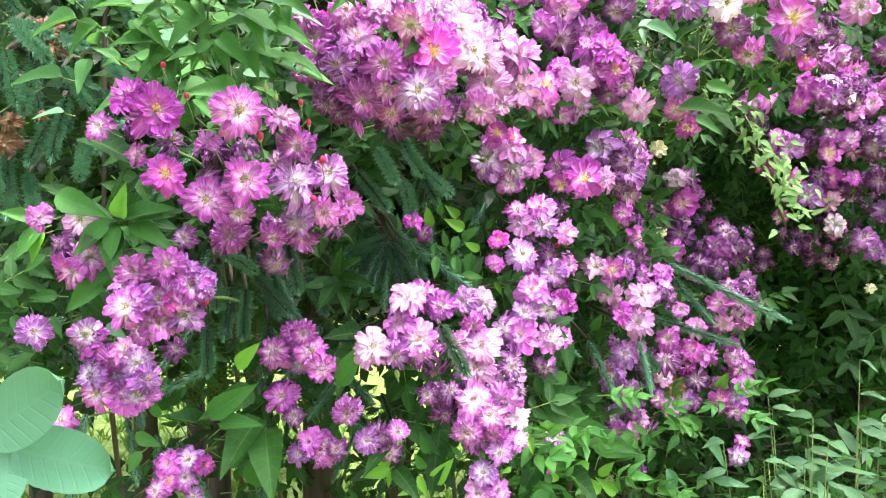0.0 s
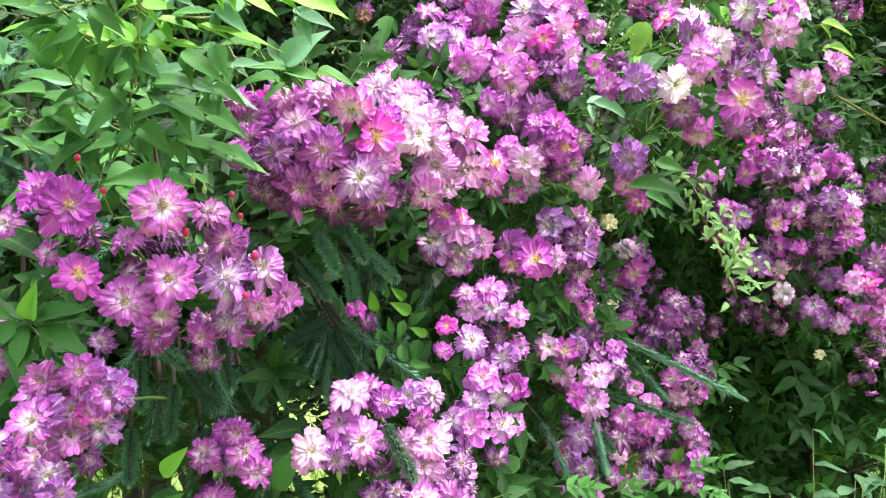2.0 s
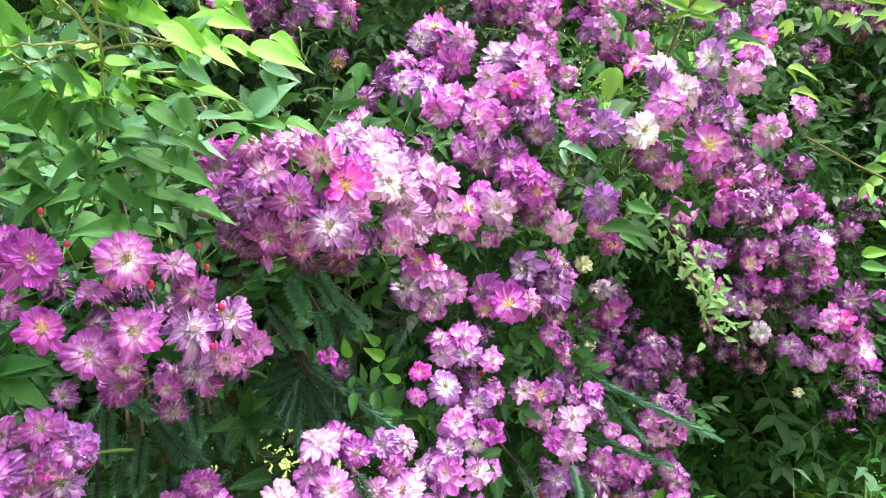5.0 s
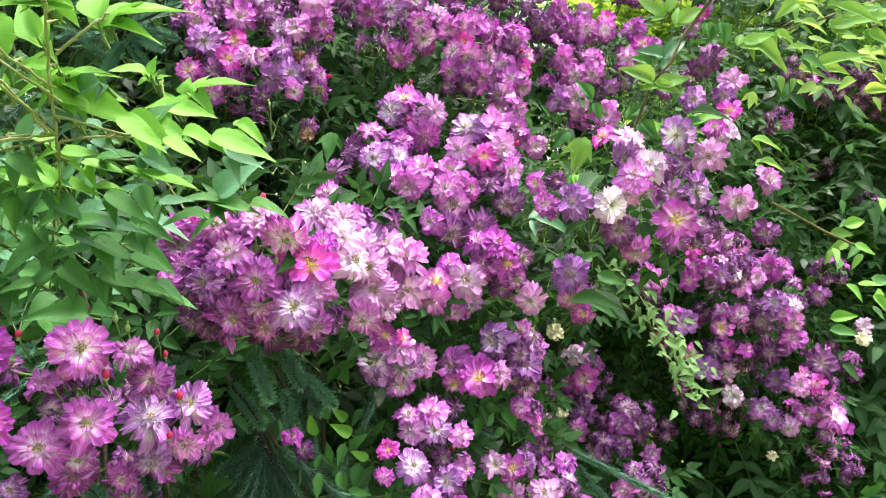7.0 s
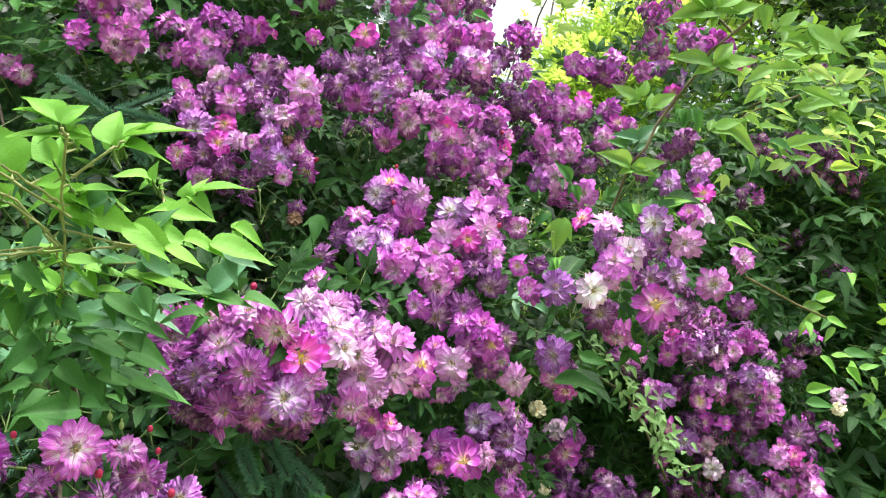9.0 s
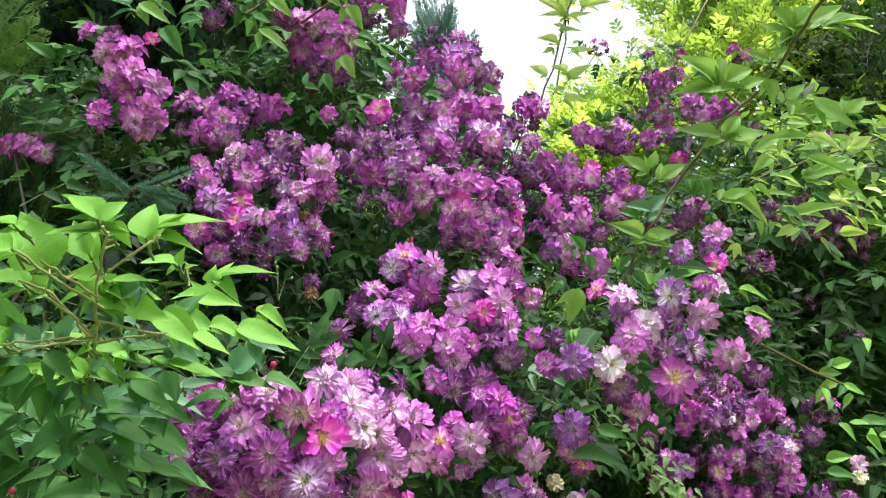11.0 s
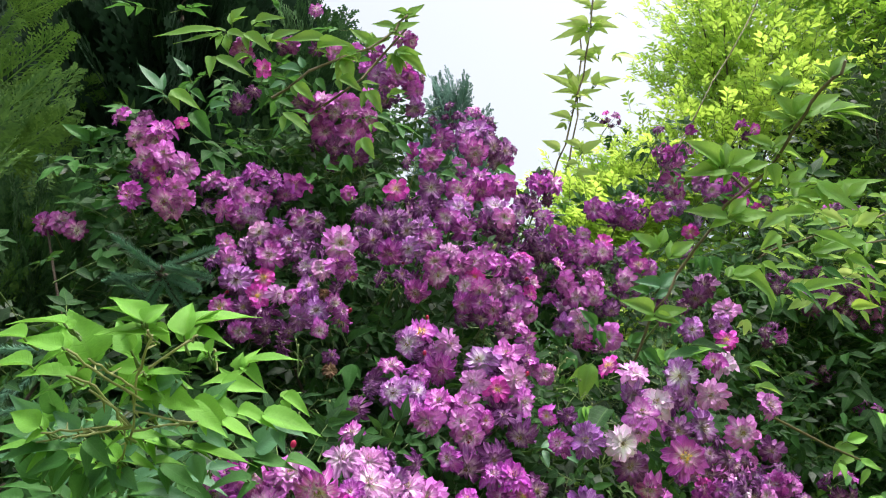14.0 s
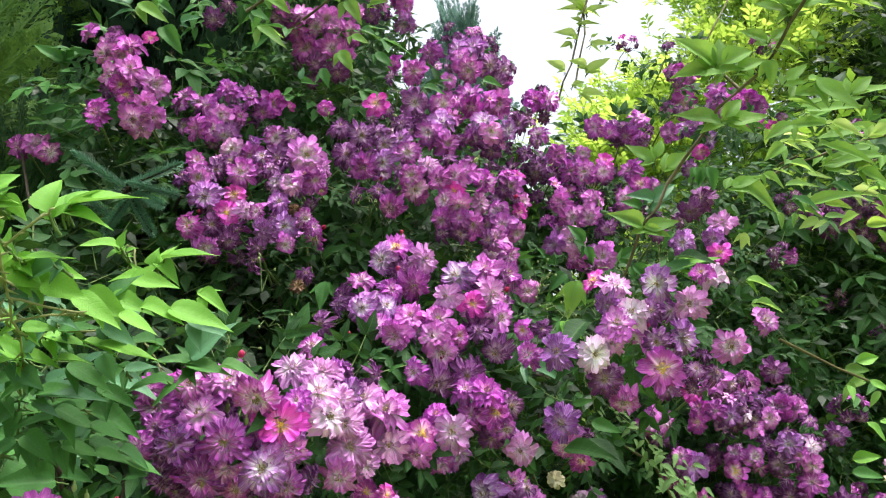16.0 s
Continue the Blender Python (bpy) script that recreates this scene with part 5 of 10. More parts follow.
bloom(0.125, 1.224, 2.067, 0.047, "mauve", -0.1, -0.3)
bloom(0.194, 1.367, 2.115, 0.034, "pink", -0.1, -0.3)
bloom(0.241, 1.472, 2.183, 0.064, "mauve", -0.2, -1.1)
bloom(0.303, 1.611, 2.255, 0.063, "dusk", 0.6, -0.3)
bloom(0.337, 1.640, 2.259, 0.062, "dusk", 0.6, -0.3)
bloom(0.319, 1.633, 2.224, 0.059, "dusk", -0.2, -1.1)
bloom(0.126, 1.237, 2.020, 0.053, "lilac", -0.1, -0.3)
bloom(0.172, 1.239, 2.018, 0.048, "mauve", -0.1, -0.3)
bloom(0.235, 1.409, 2.104, 0.055, "mauve", -0.2, 0.5)
bloom(0.230, 1.342, 2.055, 0.046, "fresh", -0.2, -1.1)
bloom(0.291, 1.431, 2.096, 0.060, "pink", -0.2, -0.3)
bloom(0.362, 1.427, 2.103, 0.051, "fresh", -0.3, 0.5)
bloom(0.386, 1.428, 2.105, 0.056, "mauve", 0.6, 0.5)
bloom(0.164, 1.188, 1.969, 0.047, "lilac", -0.1, 0.5)
bloom(0.144, 1.172, 1.945, 0.045, "mauve", -0.1, -0.2)
bloom(0.171, 1.175, 1.930, 0.050, "mauve", 0.6, -0.2)
bloom(0.101, 1.150, 1.926, 0.040, "lilac", -0.1, 0.6)
bloom(0.111, 1.123, 1.898, 0.042, "mauve", -0.1, -0.2)
bloom(0.241, 1.269, 2.000, 0.051, "lilac", -0.2, 0.6)
bloom(0.248, 1.228, 1.968, 0.043, "pink", -0.2, -0.2)
bloom(0.287, 1.301, 1.996, 0.040, "lilac", 0.6, -0.2)
bloom(0.222, 1.249, 1.966, 0.044, "dusk", -0.2, -1.0)
bloom(0.064, 1.185, 1.948, 0.045, "dusk", -0.1, 0.6)
bloom(0.078, 1.128, 1.911, 0.039, "dusk", -0.1, -0.2)
bloom(0.106, 1.204, 1.970, 0.040, "dusk", -0.1, 0.5)
bloom(0.251, 1.257, 1.945, 0.048, "dusk", -0.2, -1.0)
bloom(0.316, 1.361, 2.031, 0.044, "dusk", -0.2, -0.3)
bloom(0.363, 1.420, 2.032, 0.044, "mauve", -0.3, 0.6)
bloom(0.417, 1.505, 2.021, 0.053, "pink", 0.5, -0.2)
bloom(0.360, 1.439, 1.968, 0.050, "dusk", -0.3, -1.0)
bloom(0.470, 1.514, 2.028, 0.035, "pink", -0.3, -0.2)
bloom(0.439, 1.499, 1.986, 0.048, "mauve", 0.5, -0.2)
bloom(0.139, 1.110, 1.874, 0.038, "pale", -0.1, 0.6)
bloom(0.115, 1.084, 1.852, 0.041, "mauve", -0.1, -0.2)
bloom(0.120, 1.090, 1.835, 0.037, "pale", -0.1, -0.9)
bloom(0.155, 1.103, 1.851, 0.041, "pink", -0.9, -0.2)
bloom(0.194, 1.130, 1.872, 0.043, "pink", -0.2, 0.6)
bloom(0.233, 1.195, 1.876, 0.042, "mauve", 0.6, -0.2)
bloom(0.175, 1.100, 1.834, 0.033, "magenta", -0.2, -0.2)
bloom(0.182, 1.094, 1.814, 0.038, "pink", -0.2, -0.9)
bloom(0.218, 1.153, 1.830, 0.036, "pale", 0.6, -0.1)
bloom(0.162, 1.099, 1.821, 0.038, "mauve", -0.9, -0.1)
bloom(0.157, 1.094, 1.793, 0.041, "mauve", -0.9, -0.9)
bloom(0.181, 1.091, 1.793, 0.036, "mauve", -0.2, -0.1)
bloom(0.201, 1.099, 1.787, 0.036, "mauve", -0.2, -0.9)
bloom(0.184, 1.108, 1.776, 0.036, "dusk", -0.2, -0.9)
bloom(0.291, 1.312, 1.902, 0.050, "mauve", -0.2, -0.2)
bloom(0.300, 1.329, 1.922, 0.034, "magenta", -0.2, 0.6)
bloom(0.308, 1.306, 1.875, 0.035, "pink", 0.6, -0.1)
bloom(0.298, 1.284, 1.850, 0.035, "magenta", 0.6, -0.1)
bloom(0.253, 1.213, 1.834, 0.042, "mauve", -1.0, -0.1)
bloom(0.254, 1.178, 1.805, 0.044, "mauve", -0.2, -0.1)
bloom(0.277, 1.200, 1.798, 0.039, "pink", 0.5, -0.9)
bloom(0.857, 1.975, 2.413, 0.070, "fresh", -0.4, 0.5)
bloom(0.894, 1.962, 2.407, 0.063, "mauve", -0.5, 0.6)
bloom(0.960, 2.032, 2.456, 0.049, "fresh", -0.5, -0.3)
bloom(0.906, 2.039, 2.397, 0.072, "fresh", -0.4, -1.2)
bloom(0.844, 2.026, 2.321, 0.048, "pink", -1.3, -0.3)
bloom(0.875, 1.978, 2.322, 0.079, "fresh", -0.4, -0.3)
bloom(0.909, 2.015, 2.308, 0.064, "fresh", 0.4, -1.1)
bloom(0.966, 1.976, 2.333, 0.073, "pink", -1.4, -0.3)
bloom(1.043, 2.044, 2.370, 0.076, "fresh", -0.5, 0.6)
bloom(1.060, 1.995, 2.343, 0.080, "fresh", -0.5, -0.3)
bloom(1.094, 1.994, 2.319, 0.064, "mauve", 0.4, -0.3)
bloom(1.017, 2.020, 2.305, 0.071, "pink", -0.5, -1.2)
bloom(1.056, 1.999, 2.294, 0.064, "fresh", -0.5, -1.2)
bloom(0.987, 2.012, 2.380, 0.058, "mauve", -0.5, 0.6)
bloom(0.502, 1.528, 2.089, 0.055, "mauve", -1.2, -0.2)
bloom(0.553, 1.569, 2.097, 0.056, "dusk", -0.4, -0.2)
bloom(0.576, 1.564, 2.083, 0.061, "mauve", -0.4, -1.1)
bloom(0.641, 1.660, 2.156, 0.055, "mauve", 0.5, 0.6)
bloom(0.616, 1.598, 2.087, 0.050, "mauve", 0.5, -0.2)
bloom(0.771, 1.826, 2.187, 0.058, "pink", -1.3, -0.2)
bloom(0.858, 1.937, 2.237, 0.061, "lilac", -0.4, 0.6)
bloom(0.879, 1.926, 2.229, 0.052, "pale", -0.5, -0.2)
bloom(0.897, 1.888, 2.192, 0.060, "lilac", 0.4, -0.2)
bloom(0.818, 1.761, 2.115, 0.047, "magenta", -0.5, -1.1)
bloom(0.513, 1.519, 2.012, 0.042, "magenta", -0.3, 0.6)
bloom(0.509, 1.510, 1.989, 0.046, "mauve", -0.3, -0.2)
bloom(0.469, 1.500, 1.985, 0.058, "mauve", -0.3, -0.2)
bloom(0.559, 1.499, 1.989, 0.053, "mauve", -1.2, 0.6)
bloom(0.572, 1.479, 1.955, 0.041, "gold", -0.4, -0.2)
bloom(0.599, 1.483, 1.951, 0.041, "mauve", 0.4, -0.2)
bloom(0.536, 1.466, 1.922, 0.047, "pink", -1.2, -0.2)
bloom(0.475, 1.475, 1.923, 0.052, "pink", 0.5, 0.7)
bloom(0.390, 1.378, 1.893, 0.048, "pink", -1.1, -0.1)
bloom(0.416, 1.398, 1.869, 0.053, "mauve", -0.3, -0.1)
bloom(0.435, 1.356, 1.861, 0.043, "mauve", -0.3, -0.9)
bloom(0.717, 1.581, 2.015, 0.049, "dusk", -0.5, -0.2)
bloom(0.563, 1.180, 1.847, 0.051, "dusk", -0.5, -0.1)
bloom(0.528, 1.140, 1.818, 0.044, "dusk", -0.5, -1.0)
bloom(0.559, 1.106, 1.791, 0.043, "pale", -0.5, 0.7)
bloom(0.535, 1.082, 1.763, 0.038, "lilac", -0.5, -0.1)
bloom(0.484, 1.066, 1.754, 0.041, "lilac", -0.5, -0.1)
bloom(0.534, 1.066, 1.740, 0.033, "magenta", -0.5, -0.1)
bloom(0.461, 1.343, 1.835, 0.035, "dusk", -0.3, -0.9)
bloom(1.079, 1.943, 2.012, 0.054, "dusk", -0.6, -0.1)
bloom(1.186, 1.999, 2.045, 0.041, "mauve", -0.6, -0.1)
bloom(1.264, 2.027, 2.066, 0.057, "dusk", -0.6, 0.8)
bloom(1.170, 1.911, 1.992, 0.063, "dusk", -0.6, -0.1)
bloom(1.180, 1.872, 1.946, 0.053, "pink", -0.6, -0.1)
bloom(1.295, 2.004, 1.997, 0.063, "dusk", 0.3, -0.1)
bloom(1.301, 1.883, 2.026, 0.069, "mauve", -0.7, 0.8)
bloom(1.430, 1.998, 2.044, 0.073, "mauve", 0.2, -0.1)
bloom(1.404, 2.013, 2.014, 0.079, "dusk", -0.7, -0.1)
bloom(1.282, 1.890, 2.001, 0.060, "dusk", -1.6, -0.1)
bloom(1.363, 1.901, 1.975, 0.060, "dusk", -0.7, -1.0)
bloom(1.430, 1.972, 1.946, 0.062, "dusk", -0.7, -1.0)
bloom(-0.334, 0.654, 1.385, 0.025, "pink", 0.5, 0.2)
bloom(-0.303, 0.660, 1.383, 0.029, "pale", 0.5, 0.2)
bloom(-0.320, 0.676, 1.336, 0.040, "mauve", -0.4, -0.6)
bloom(-0.301, 0.667, 1.349, 0.033, "mauve", 0.5, 1.1)
bloom(-0.334, 0.686, 1.358, 0.025, "dusk", -0.4, 0.2)
bloom(-0.212, 0.634, 1.343, 0.035, "lilac", 0.3, 1.1)
bloom(-0.195, 0.635, 1.332, 0.028, "lilac", 1.1, 0.3)
bloom(-0.206, 0.634, 1.322, 0.028, "pale", 1.1, -0.5)
bloom(-0.237, 0.648, 1.297, 0.036, "pink", 0.4, 0.3)
bloom(-0.248, 0.624, 1.318, 0.040, "lilac", -0.4, 0.3)
bloom(-0.220, 0.635, 1.318, 0.020, "magenta", 0.3, 1.1)
bloom(-0.258, 0.633, 1.331, 0.023, "pink", 0.4, 1.1)
bloom(-0.360, 0.681, 1.282, 0.033, "lilac", 0.5, 0.3)
bloom(-0.325, 0.704, 1.273, 0.034, "lilac", 0.5, 0.3)
bloom(-0.296, 0.720, 1.254, 0.032, "pink", 0.4, 1.2)
bloom(-0.313, 0.728, 1.242, 0.028, "mauve", -0.4, 0.4)
bloom(-0.329, 0.717, 1.231, 0.032, "lilac", -0.4, 0.4)
bloom(-0.312, 0.735, 1.218, 0.039, "pink", 0.4, 0.4)
bloom(-0.273, 0.706, 1.230, 0.031, "lilac", 1.2, 0.4)
bloom(-0.285, 0.711, 1.214, 0.026, "lilac", 0.4, -0.4)
bloom(-0.238, 0.684, 1.265, 0.025, "dusk", 0.3, 0.4)
bloom(-0.261, 0.772, 1.125, 0.033, "lilac", 0.3, 0.5)
bloom(-0.277, 0.761, 1.124, 0.025, "fresh", -0.5, 0.5)
bloom(-0.281, 0.764, 1.104, 0.029, "gold", 0.4, 0.5)
bloom(-0.245, 0.772, 1.119, 0.024, "fresh", 1.2, 0.5)
bloom(-0.264, 0.770, 1.106, 0.027, "mauve", 0.3, 0.5)
bloom(-0.286, 0.751, 1.101, 0.028, "mauve", -0.5, 0.6)
bloom(-0.259, 0.778, 1.082, 0.024, "lilac", 0.3, -0.3)
bloom(-0.368, 0.730, 1.182, 0.033, "pink", 0.5, 1.3)
bloom(-0.098, 0.771, 1.175, 0.033, "mauve", 0.1, -0.4)
bloom(-0.127, 0.809, 1.122, 0.035, "mauve", -0.7, 0.5)
bloom(-0.079, 0.788, 1.138, 0.031, "lilac", 0.1, 0.5)
bloom(-0.056, 0.795, 1.122, 0.030, "dusk", 0.1, -0.3)
bloom(-0.016, 0.803, 1.183, 0.030, "dusk", 0.0, 0.4)
bloom(0.002, 0.815, 1.158, 0.035, "dusk", -0.0, -0.4)
bloom(0.008, 0.794, 1.190, 0.031, "dusk", -0.0, 1.2)
bloom(0.024, 0.789, 1.148, 0.035, "mauve", -0.0, -0.3)
bloom(0.031, 0.795, 1.181, 0.043, "pink", -0.0, 0.4)
bloom(0.035, 0.806, 1.211, 0.045, "pale", -0.0, 0.4)
bloom(0.071, 0.831, 1.195, 0.041, "pale", -0.1, 0.4)
bloom(0.064, 0.809, 1.175, 0.042, "pink", -0.1, -0.4)
bloom(0.080, 0.818, 1.152, 0.033, "white", 0.7, 0.4)
bloom(0.049, 0.794, 1.164, 0.036, "mauve", -0.1, 0.4)
bloom(0.055, 0.803, 1.140, 0.030, "mauve", -0.1, -0.3)
bloom(0.080, 0.811, 1.130, 0.030, "mauve", 0.7, 0.5)
bloom(0.061, 0.807, 1.119, 0.034, "lilac", -0.1, -0.3)
bloom(0.043, 0.811, 1.092, 0.034, "lilac", -0.1, 1.3)
bloom(0.038, 0.816, 1.068, 0.035, "pale", -0.0, 0.6)
bloom(0.059, 0.815, 1.071, 0.031, "pink", 0.8, 0.6)
bloom(0.262, 1.105, 1.142, 0.044, "lilac", -0.2, 0.4)
bloom(0.286, 1.129, 1.144, 0.037, "fresh", 0.5, 0.4)
bloom(0.259, 1.179, 1.087, 0.049, "lilac", -0.2, 0.4)
bloom(0.311, 1.283, 1.034, 0.044, "lilac", -0.2, -0.4)
bloom(0.328, 1.329, 0.984, 0.046, "pink", -1.1, 0.4)
bloom(0.339, 1.307, 0.971, 0.049, "pale", 0.6, 0.5)
bloom(0.289, 1.284, 0.983, 0.044, "lilac", -1.0, 0.5)
bloom(0.291, 1.269, 0.966, 0.038, "gold", -0.2, -0.4)
bloom(0.312, 1.269, 0.960, 0.038, "pink", -0.2, -0.4)
bloom(0.264, 1.253, 0.966, 0.038, "dusk", -1.0, 0.5)
bloom(0.356, 1.315, 0.948, 0.039, "dusk", -0.3, -0.4)
bloom(0.362, 1.250, 1.093, 0.054, "dusk", -0.3, 1.2)
bloom(0.371, 1.291, 1.051, 0.036, "pale", -0.3, 0.4)
bloom(0.375, 1.323, 1.001, 0.041, "mauve", -1.1, 0.4)
bloom(0.429, 1.368, 0.986, 0.047, "lilac", -0.3, 0.4)
bloom(0.400, 1.335, 0.976, 0.034, "pale", -0.3, -0.4)
bloom(0.405, 1.337, 1.018, 0.046, "withered", -0.3, 0.4)
bloom(0.462, 1.397, 1.014, 0.052, "dusk", -0.3, 0.4)
bloom(0.514, 1.408, 0.972, 0.048, "gold", -0.4, 0.4)
bloom(0.542, 1.411, 0.977, 0.046, "lilac", -0.4, 0.4)
bloom(0.543, 1.408, 0.950, 0.042, "mauve", -0.4, -0.4)
bloom(0.549, 1.412, 1.042, 0.048, "lilac", -0.4, 1.2)
bloom(0.550, 1.395, 1.008, 0.046, "pink", 0.4, 0.4)
bloom(0.550, 1.390, 0.898, 0.029, "gold", -0.4, 0.5)
bloom(0.541, 1.381, 0.873, 0.042, "lilac", -0.4, 0.5)
bloom(0.141, 0.962, 1.075, 0.039, "lilac", -0.1, 0.5)
bloom(0.184, 1.106, 1.043, 0.033, "mauve", -0.2, -0.4)
bloom(0.208, 1.148, 1.016, 0.031, "mauve", 0.6, 0.5)
bloom(0.138, 1.010, 1.020, 0.038, "pink", -0.1, -0.3)
bloom(0.137, 1.024, 0.957, 0.031, "gold", -0.1, 0.6)
bloom(0.340, 1.303, 0.881, 0.029, "dusk", -0.3, 0.5)
bloom(-0.250, 0.633, 1.344, 0.031, "pink", 0.0, -0.0)
bloom(-0.220, 0.625, 1.350, 0.034, "mauve", 0.3, 0.4)
bloom(-0.203, 0.631, 1.333, 0.034, "mauve", 0.3, 0.5)
bloom(-0.251, 0.616, 1.318, 0.036, "mauve", 0.3, 0.5)
bloom(-0.231, 0.638, 1.319, 0.032, "mauve", -0.1, 0.5)
bloom(-0.257, 0.664, 1.292, 0.038, "mauve", -0.3, 0.3)
bloom(-0.215, 0.648, 1.304, 0.035, "lilac", -0.2, 0.1)
bloom(-0.323, 0.710, 1.266, 0.040, "mauve", -0.4, 0.3)
bloom(-0.284, 0.715, 1.243, 0.035, "lilac", 0.2, 0.2)
bloom(-0.316, 0.732, 1.226, 0.039, "lilac", -0.1, 0.3)
bloom(-0.282, 0.717, 1.214, 0.035, "mauve", 0.2, 0.1)
bloom(-0.325, 0.720, 1.214, 0.041, "mauve", -0.1, 0.0)
bloom(-0.302, 0.727, 1.206, 0.041, "pink", 0.4, 0.5)
bloom(-0.142, 0.793, 1.251, 0.030, "mauve", 0.0, 0.2)
bloom(-0.174, 0.831, 1.219, 0.037, "dusk", 0.2, 0.4)
bloom(-0.122, 0.770, 1.222, 0.035, "mauve", 0.4, -0.1)
bloom(-0.151, 0.813, 1.215, 0.030, "lilac", 0.3, -0.0)
bloom(-0.173, 0.819, 1.176, 0.040, "mauve", -0.1, 0.4)
bloom(-0.157, 0.803, 1.159, 0.029, "dusk", 0.3, 0.3)
bloom(-0.097, 0.773, 1.176, 0.035, "lilac", 0.1, -0.0)
bloom(-0.129, 0.810, 1.114, 0.037, "mauve", 0.0, -0.1)
bloom(-0.142, 0.811, 1.128, 0.032, "pink", -0.2, 0.6)
bloom(-0.154, 0.808, 1.116, 0.028, "lilac", -0.0, 0.3)
bloom(-0.112, 0.797, 1.126, 0.028, "dusk", -0.2, 0.1)
bloom(-0.062, 0.793, 1.140, 0.026, "dusk", -0.3, 0.4)
bloom(-0.046, 0.774, 1.154, 0.027, "mauve", 0.0, 0.1)
bloom(-0.146, 0.814, 1.232, 0.026, "mauve", 0.4, 0.5)


# ---- foliage of the rose ----
trusses = len(spots)
LEAF_MESH = [s.mesh("leaf", ["leaf", "cane"]) for s in COMPOUND]
BLADE_MESH = [s.mesh("leaf", ["leaf"]) for s in SINGLE]
YOUNG_MESH = [s.mesh("leaf", ["young", "cane"]) for s in SHOOT]
HALF_MESH = [s.mesh("leaf", ["mid", "cane"]) for s in SHOOT]
MID_MESH = [s.mesh("leaf", ["leaf", "cane"]) for s in SHOOT]


def laid(base, tip, up=(0.0, -0.45, 1.0), wide=1.0, loose=0.35):
    """The pose of a leaf from its base to its tip."""
    d = Vector(tip) - Vector(base)
    return Matrix.Translation(base) @ spin(d, Vector(up) + jit(loose), d.length, d.length * wide)


def rose_leaf(base, tip, form):
    d = (Vector(tip) - Vector(base)).length
    if form == "big":
        part("leaf", rng.choice(BLADE_MESH), rose, laid(base, tip, (0, -0.7, 0.8), 0.82))
    else:
        part("leaf", rng.choice(YOUNG_MESH if form == "light" else HALF_MESH if form == "mid" or base[2] > 1.98 else MID_MESH), rose, laid(base, tip))


def build_foliage():
    near, far, deep = [], [], []

    def behind(p, reach):
        """Leaves stay behind the flowers that they would cover."""
        for c, rx, rz in spots:
            q = c.y / p.y
            if p.y < c.y + 0.06 and abs(p.x * q - c.x) < rx + reach and abs((p.z - 1.5) * q + 1.5 - c.z) < rz + reach:
                p = Vector((p.x, c.y + rng.uniform(0.05, 0.12), p.z))
        return p
    for c, rx, rz in spots[:trusses]:
        for k in range(6):
            a = rng.uniform(0, math.tau)
            b = behind(c + Vector((0.9 * rx * math.cos(a), rng.uniform(0.03, 0.07), 0.9 * rz * math.sin(a))), 0.015)
            d = Vector((math.cos(a), rng.uniform(-0.35, 0.35), math.sin(a) - 0.1)) + jit(0.3)
            m = Matrix.Translation(b) @ spin(d, Vector((0, -0.7, 0.8)) + jit(0.5), rng.uniform(0.06, 0.09))
            (near if c.y < 0.98 and len(near) < 190 and k < 4 else far).append((rng.randrange(6), m))
    for k in range(4600):
        x = rng.uniform(-0.75, 1.5)
        low = 0.85 if x < 0.5 else 1.12
        z = rng.uniform(low, crest(x) + 0.02)
        if x < -0.45 and z > 1.78:
            continue
        y = wall(x, z) + 0.06 + 0.34 * rng.random() ** 1.3
        d = Vector((rng.uniform(-1, 1), rng.uniform(-0.6, 0.4), rng.uniform(-0.8, 0.7)))
        p = behind(Vector((x, y, z)), 0.05)
        thin = -0.36 < x < 0.06 and 1.0 < z < 1.48
        if thin and (p.y < 1.0 or k % 2):
            continue
        m = Matrix.Translation(p) @ spin(d, Vector((0, -0.5, 1)) + jit(0.6), rng.uniform(0.07, 0.11))
        (far if k % 3 and not thin else deep).append((rng.randrange(6), m))
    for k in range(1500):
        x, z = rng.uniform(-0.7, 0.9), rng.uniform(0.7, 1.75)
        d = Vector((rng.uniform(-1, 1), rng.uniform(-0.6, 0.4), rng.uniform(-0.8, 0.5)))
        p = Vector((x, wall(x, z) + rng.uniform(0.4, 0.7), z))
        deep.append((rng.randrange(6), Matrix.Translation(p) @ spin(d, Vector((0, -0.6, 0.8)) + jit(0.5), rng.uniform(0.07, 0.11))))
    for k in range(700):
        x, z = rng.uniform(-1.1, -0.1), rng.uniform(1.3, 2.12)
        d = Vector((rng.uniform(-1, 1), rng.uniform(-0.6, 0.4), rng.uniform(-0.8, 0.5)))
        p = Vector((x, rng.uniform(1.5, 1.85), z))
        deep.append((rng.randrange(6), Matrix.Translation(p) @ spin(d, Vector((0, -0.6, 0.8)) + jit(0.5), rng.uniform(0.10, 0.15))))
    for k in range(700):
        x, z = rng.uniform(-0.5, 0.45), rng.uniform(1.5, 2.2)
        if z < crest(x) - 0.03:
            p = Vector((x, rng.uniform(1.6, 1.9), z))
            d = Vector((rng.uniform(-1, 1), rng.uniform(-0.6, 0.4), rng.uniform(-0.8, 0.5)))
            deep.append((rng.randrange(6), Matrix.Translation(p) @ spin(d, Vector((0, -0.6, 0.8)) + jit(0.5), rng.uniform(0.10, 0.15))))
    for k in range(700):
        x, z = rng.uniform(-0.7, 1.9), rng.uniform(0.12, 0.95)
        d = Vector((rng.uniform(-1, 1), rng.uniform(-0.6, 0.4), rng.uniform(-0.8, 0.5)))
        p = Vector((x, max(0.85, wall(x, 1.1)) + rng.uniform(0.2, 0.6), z))
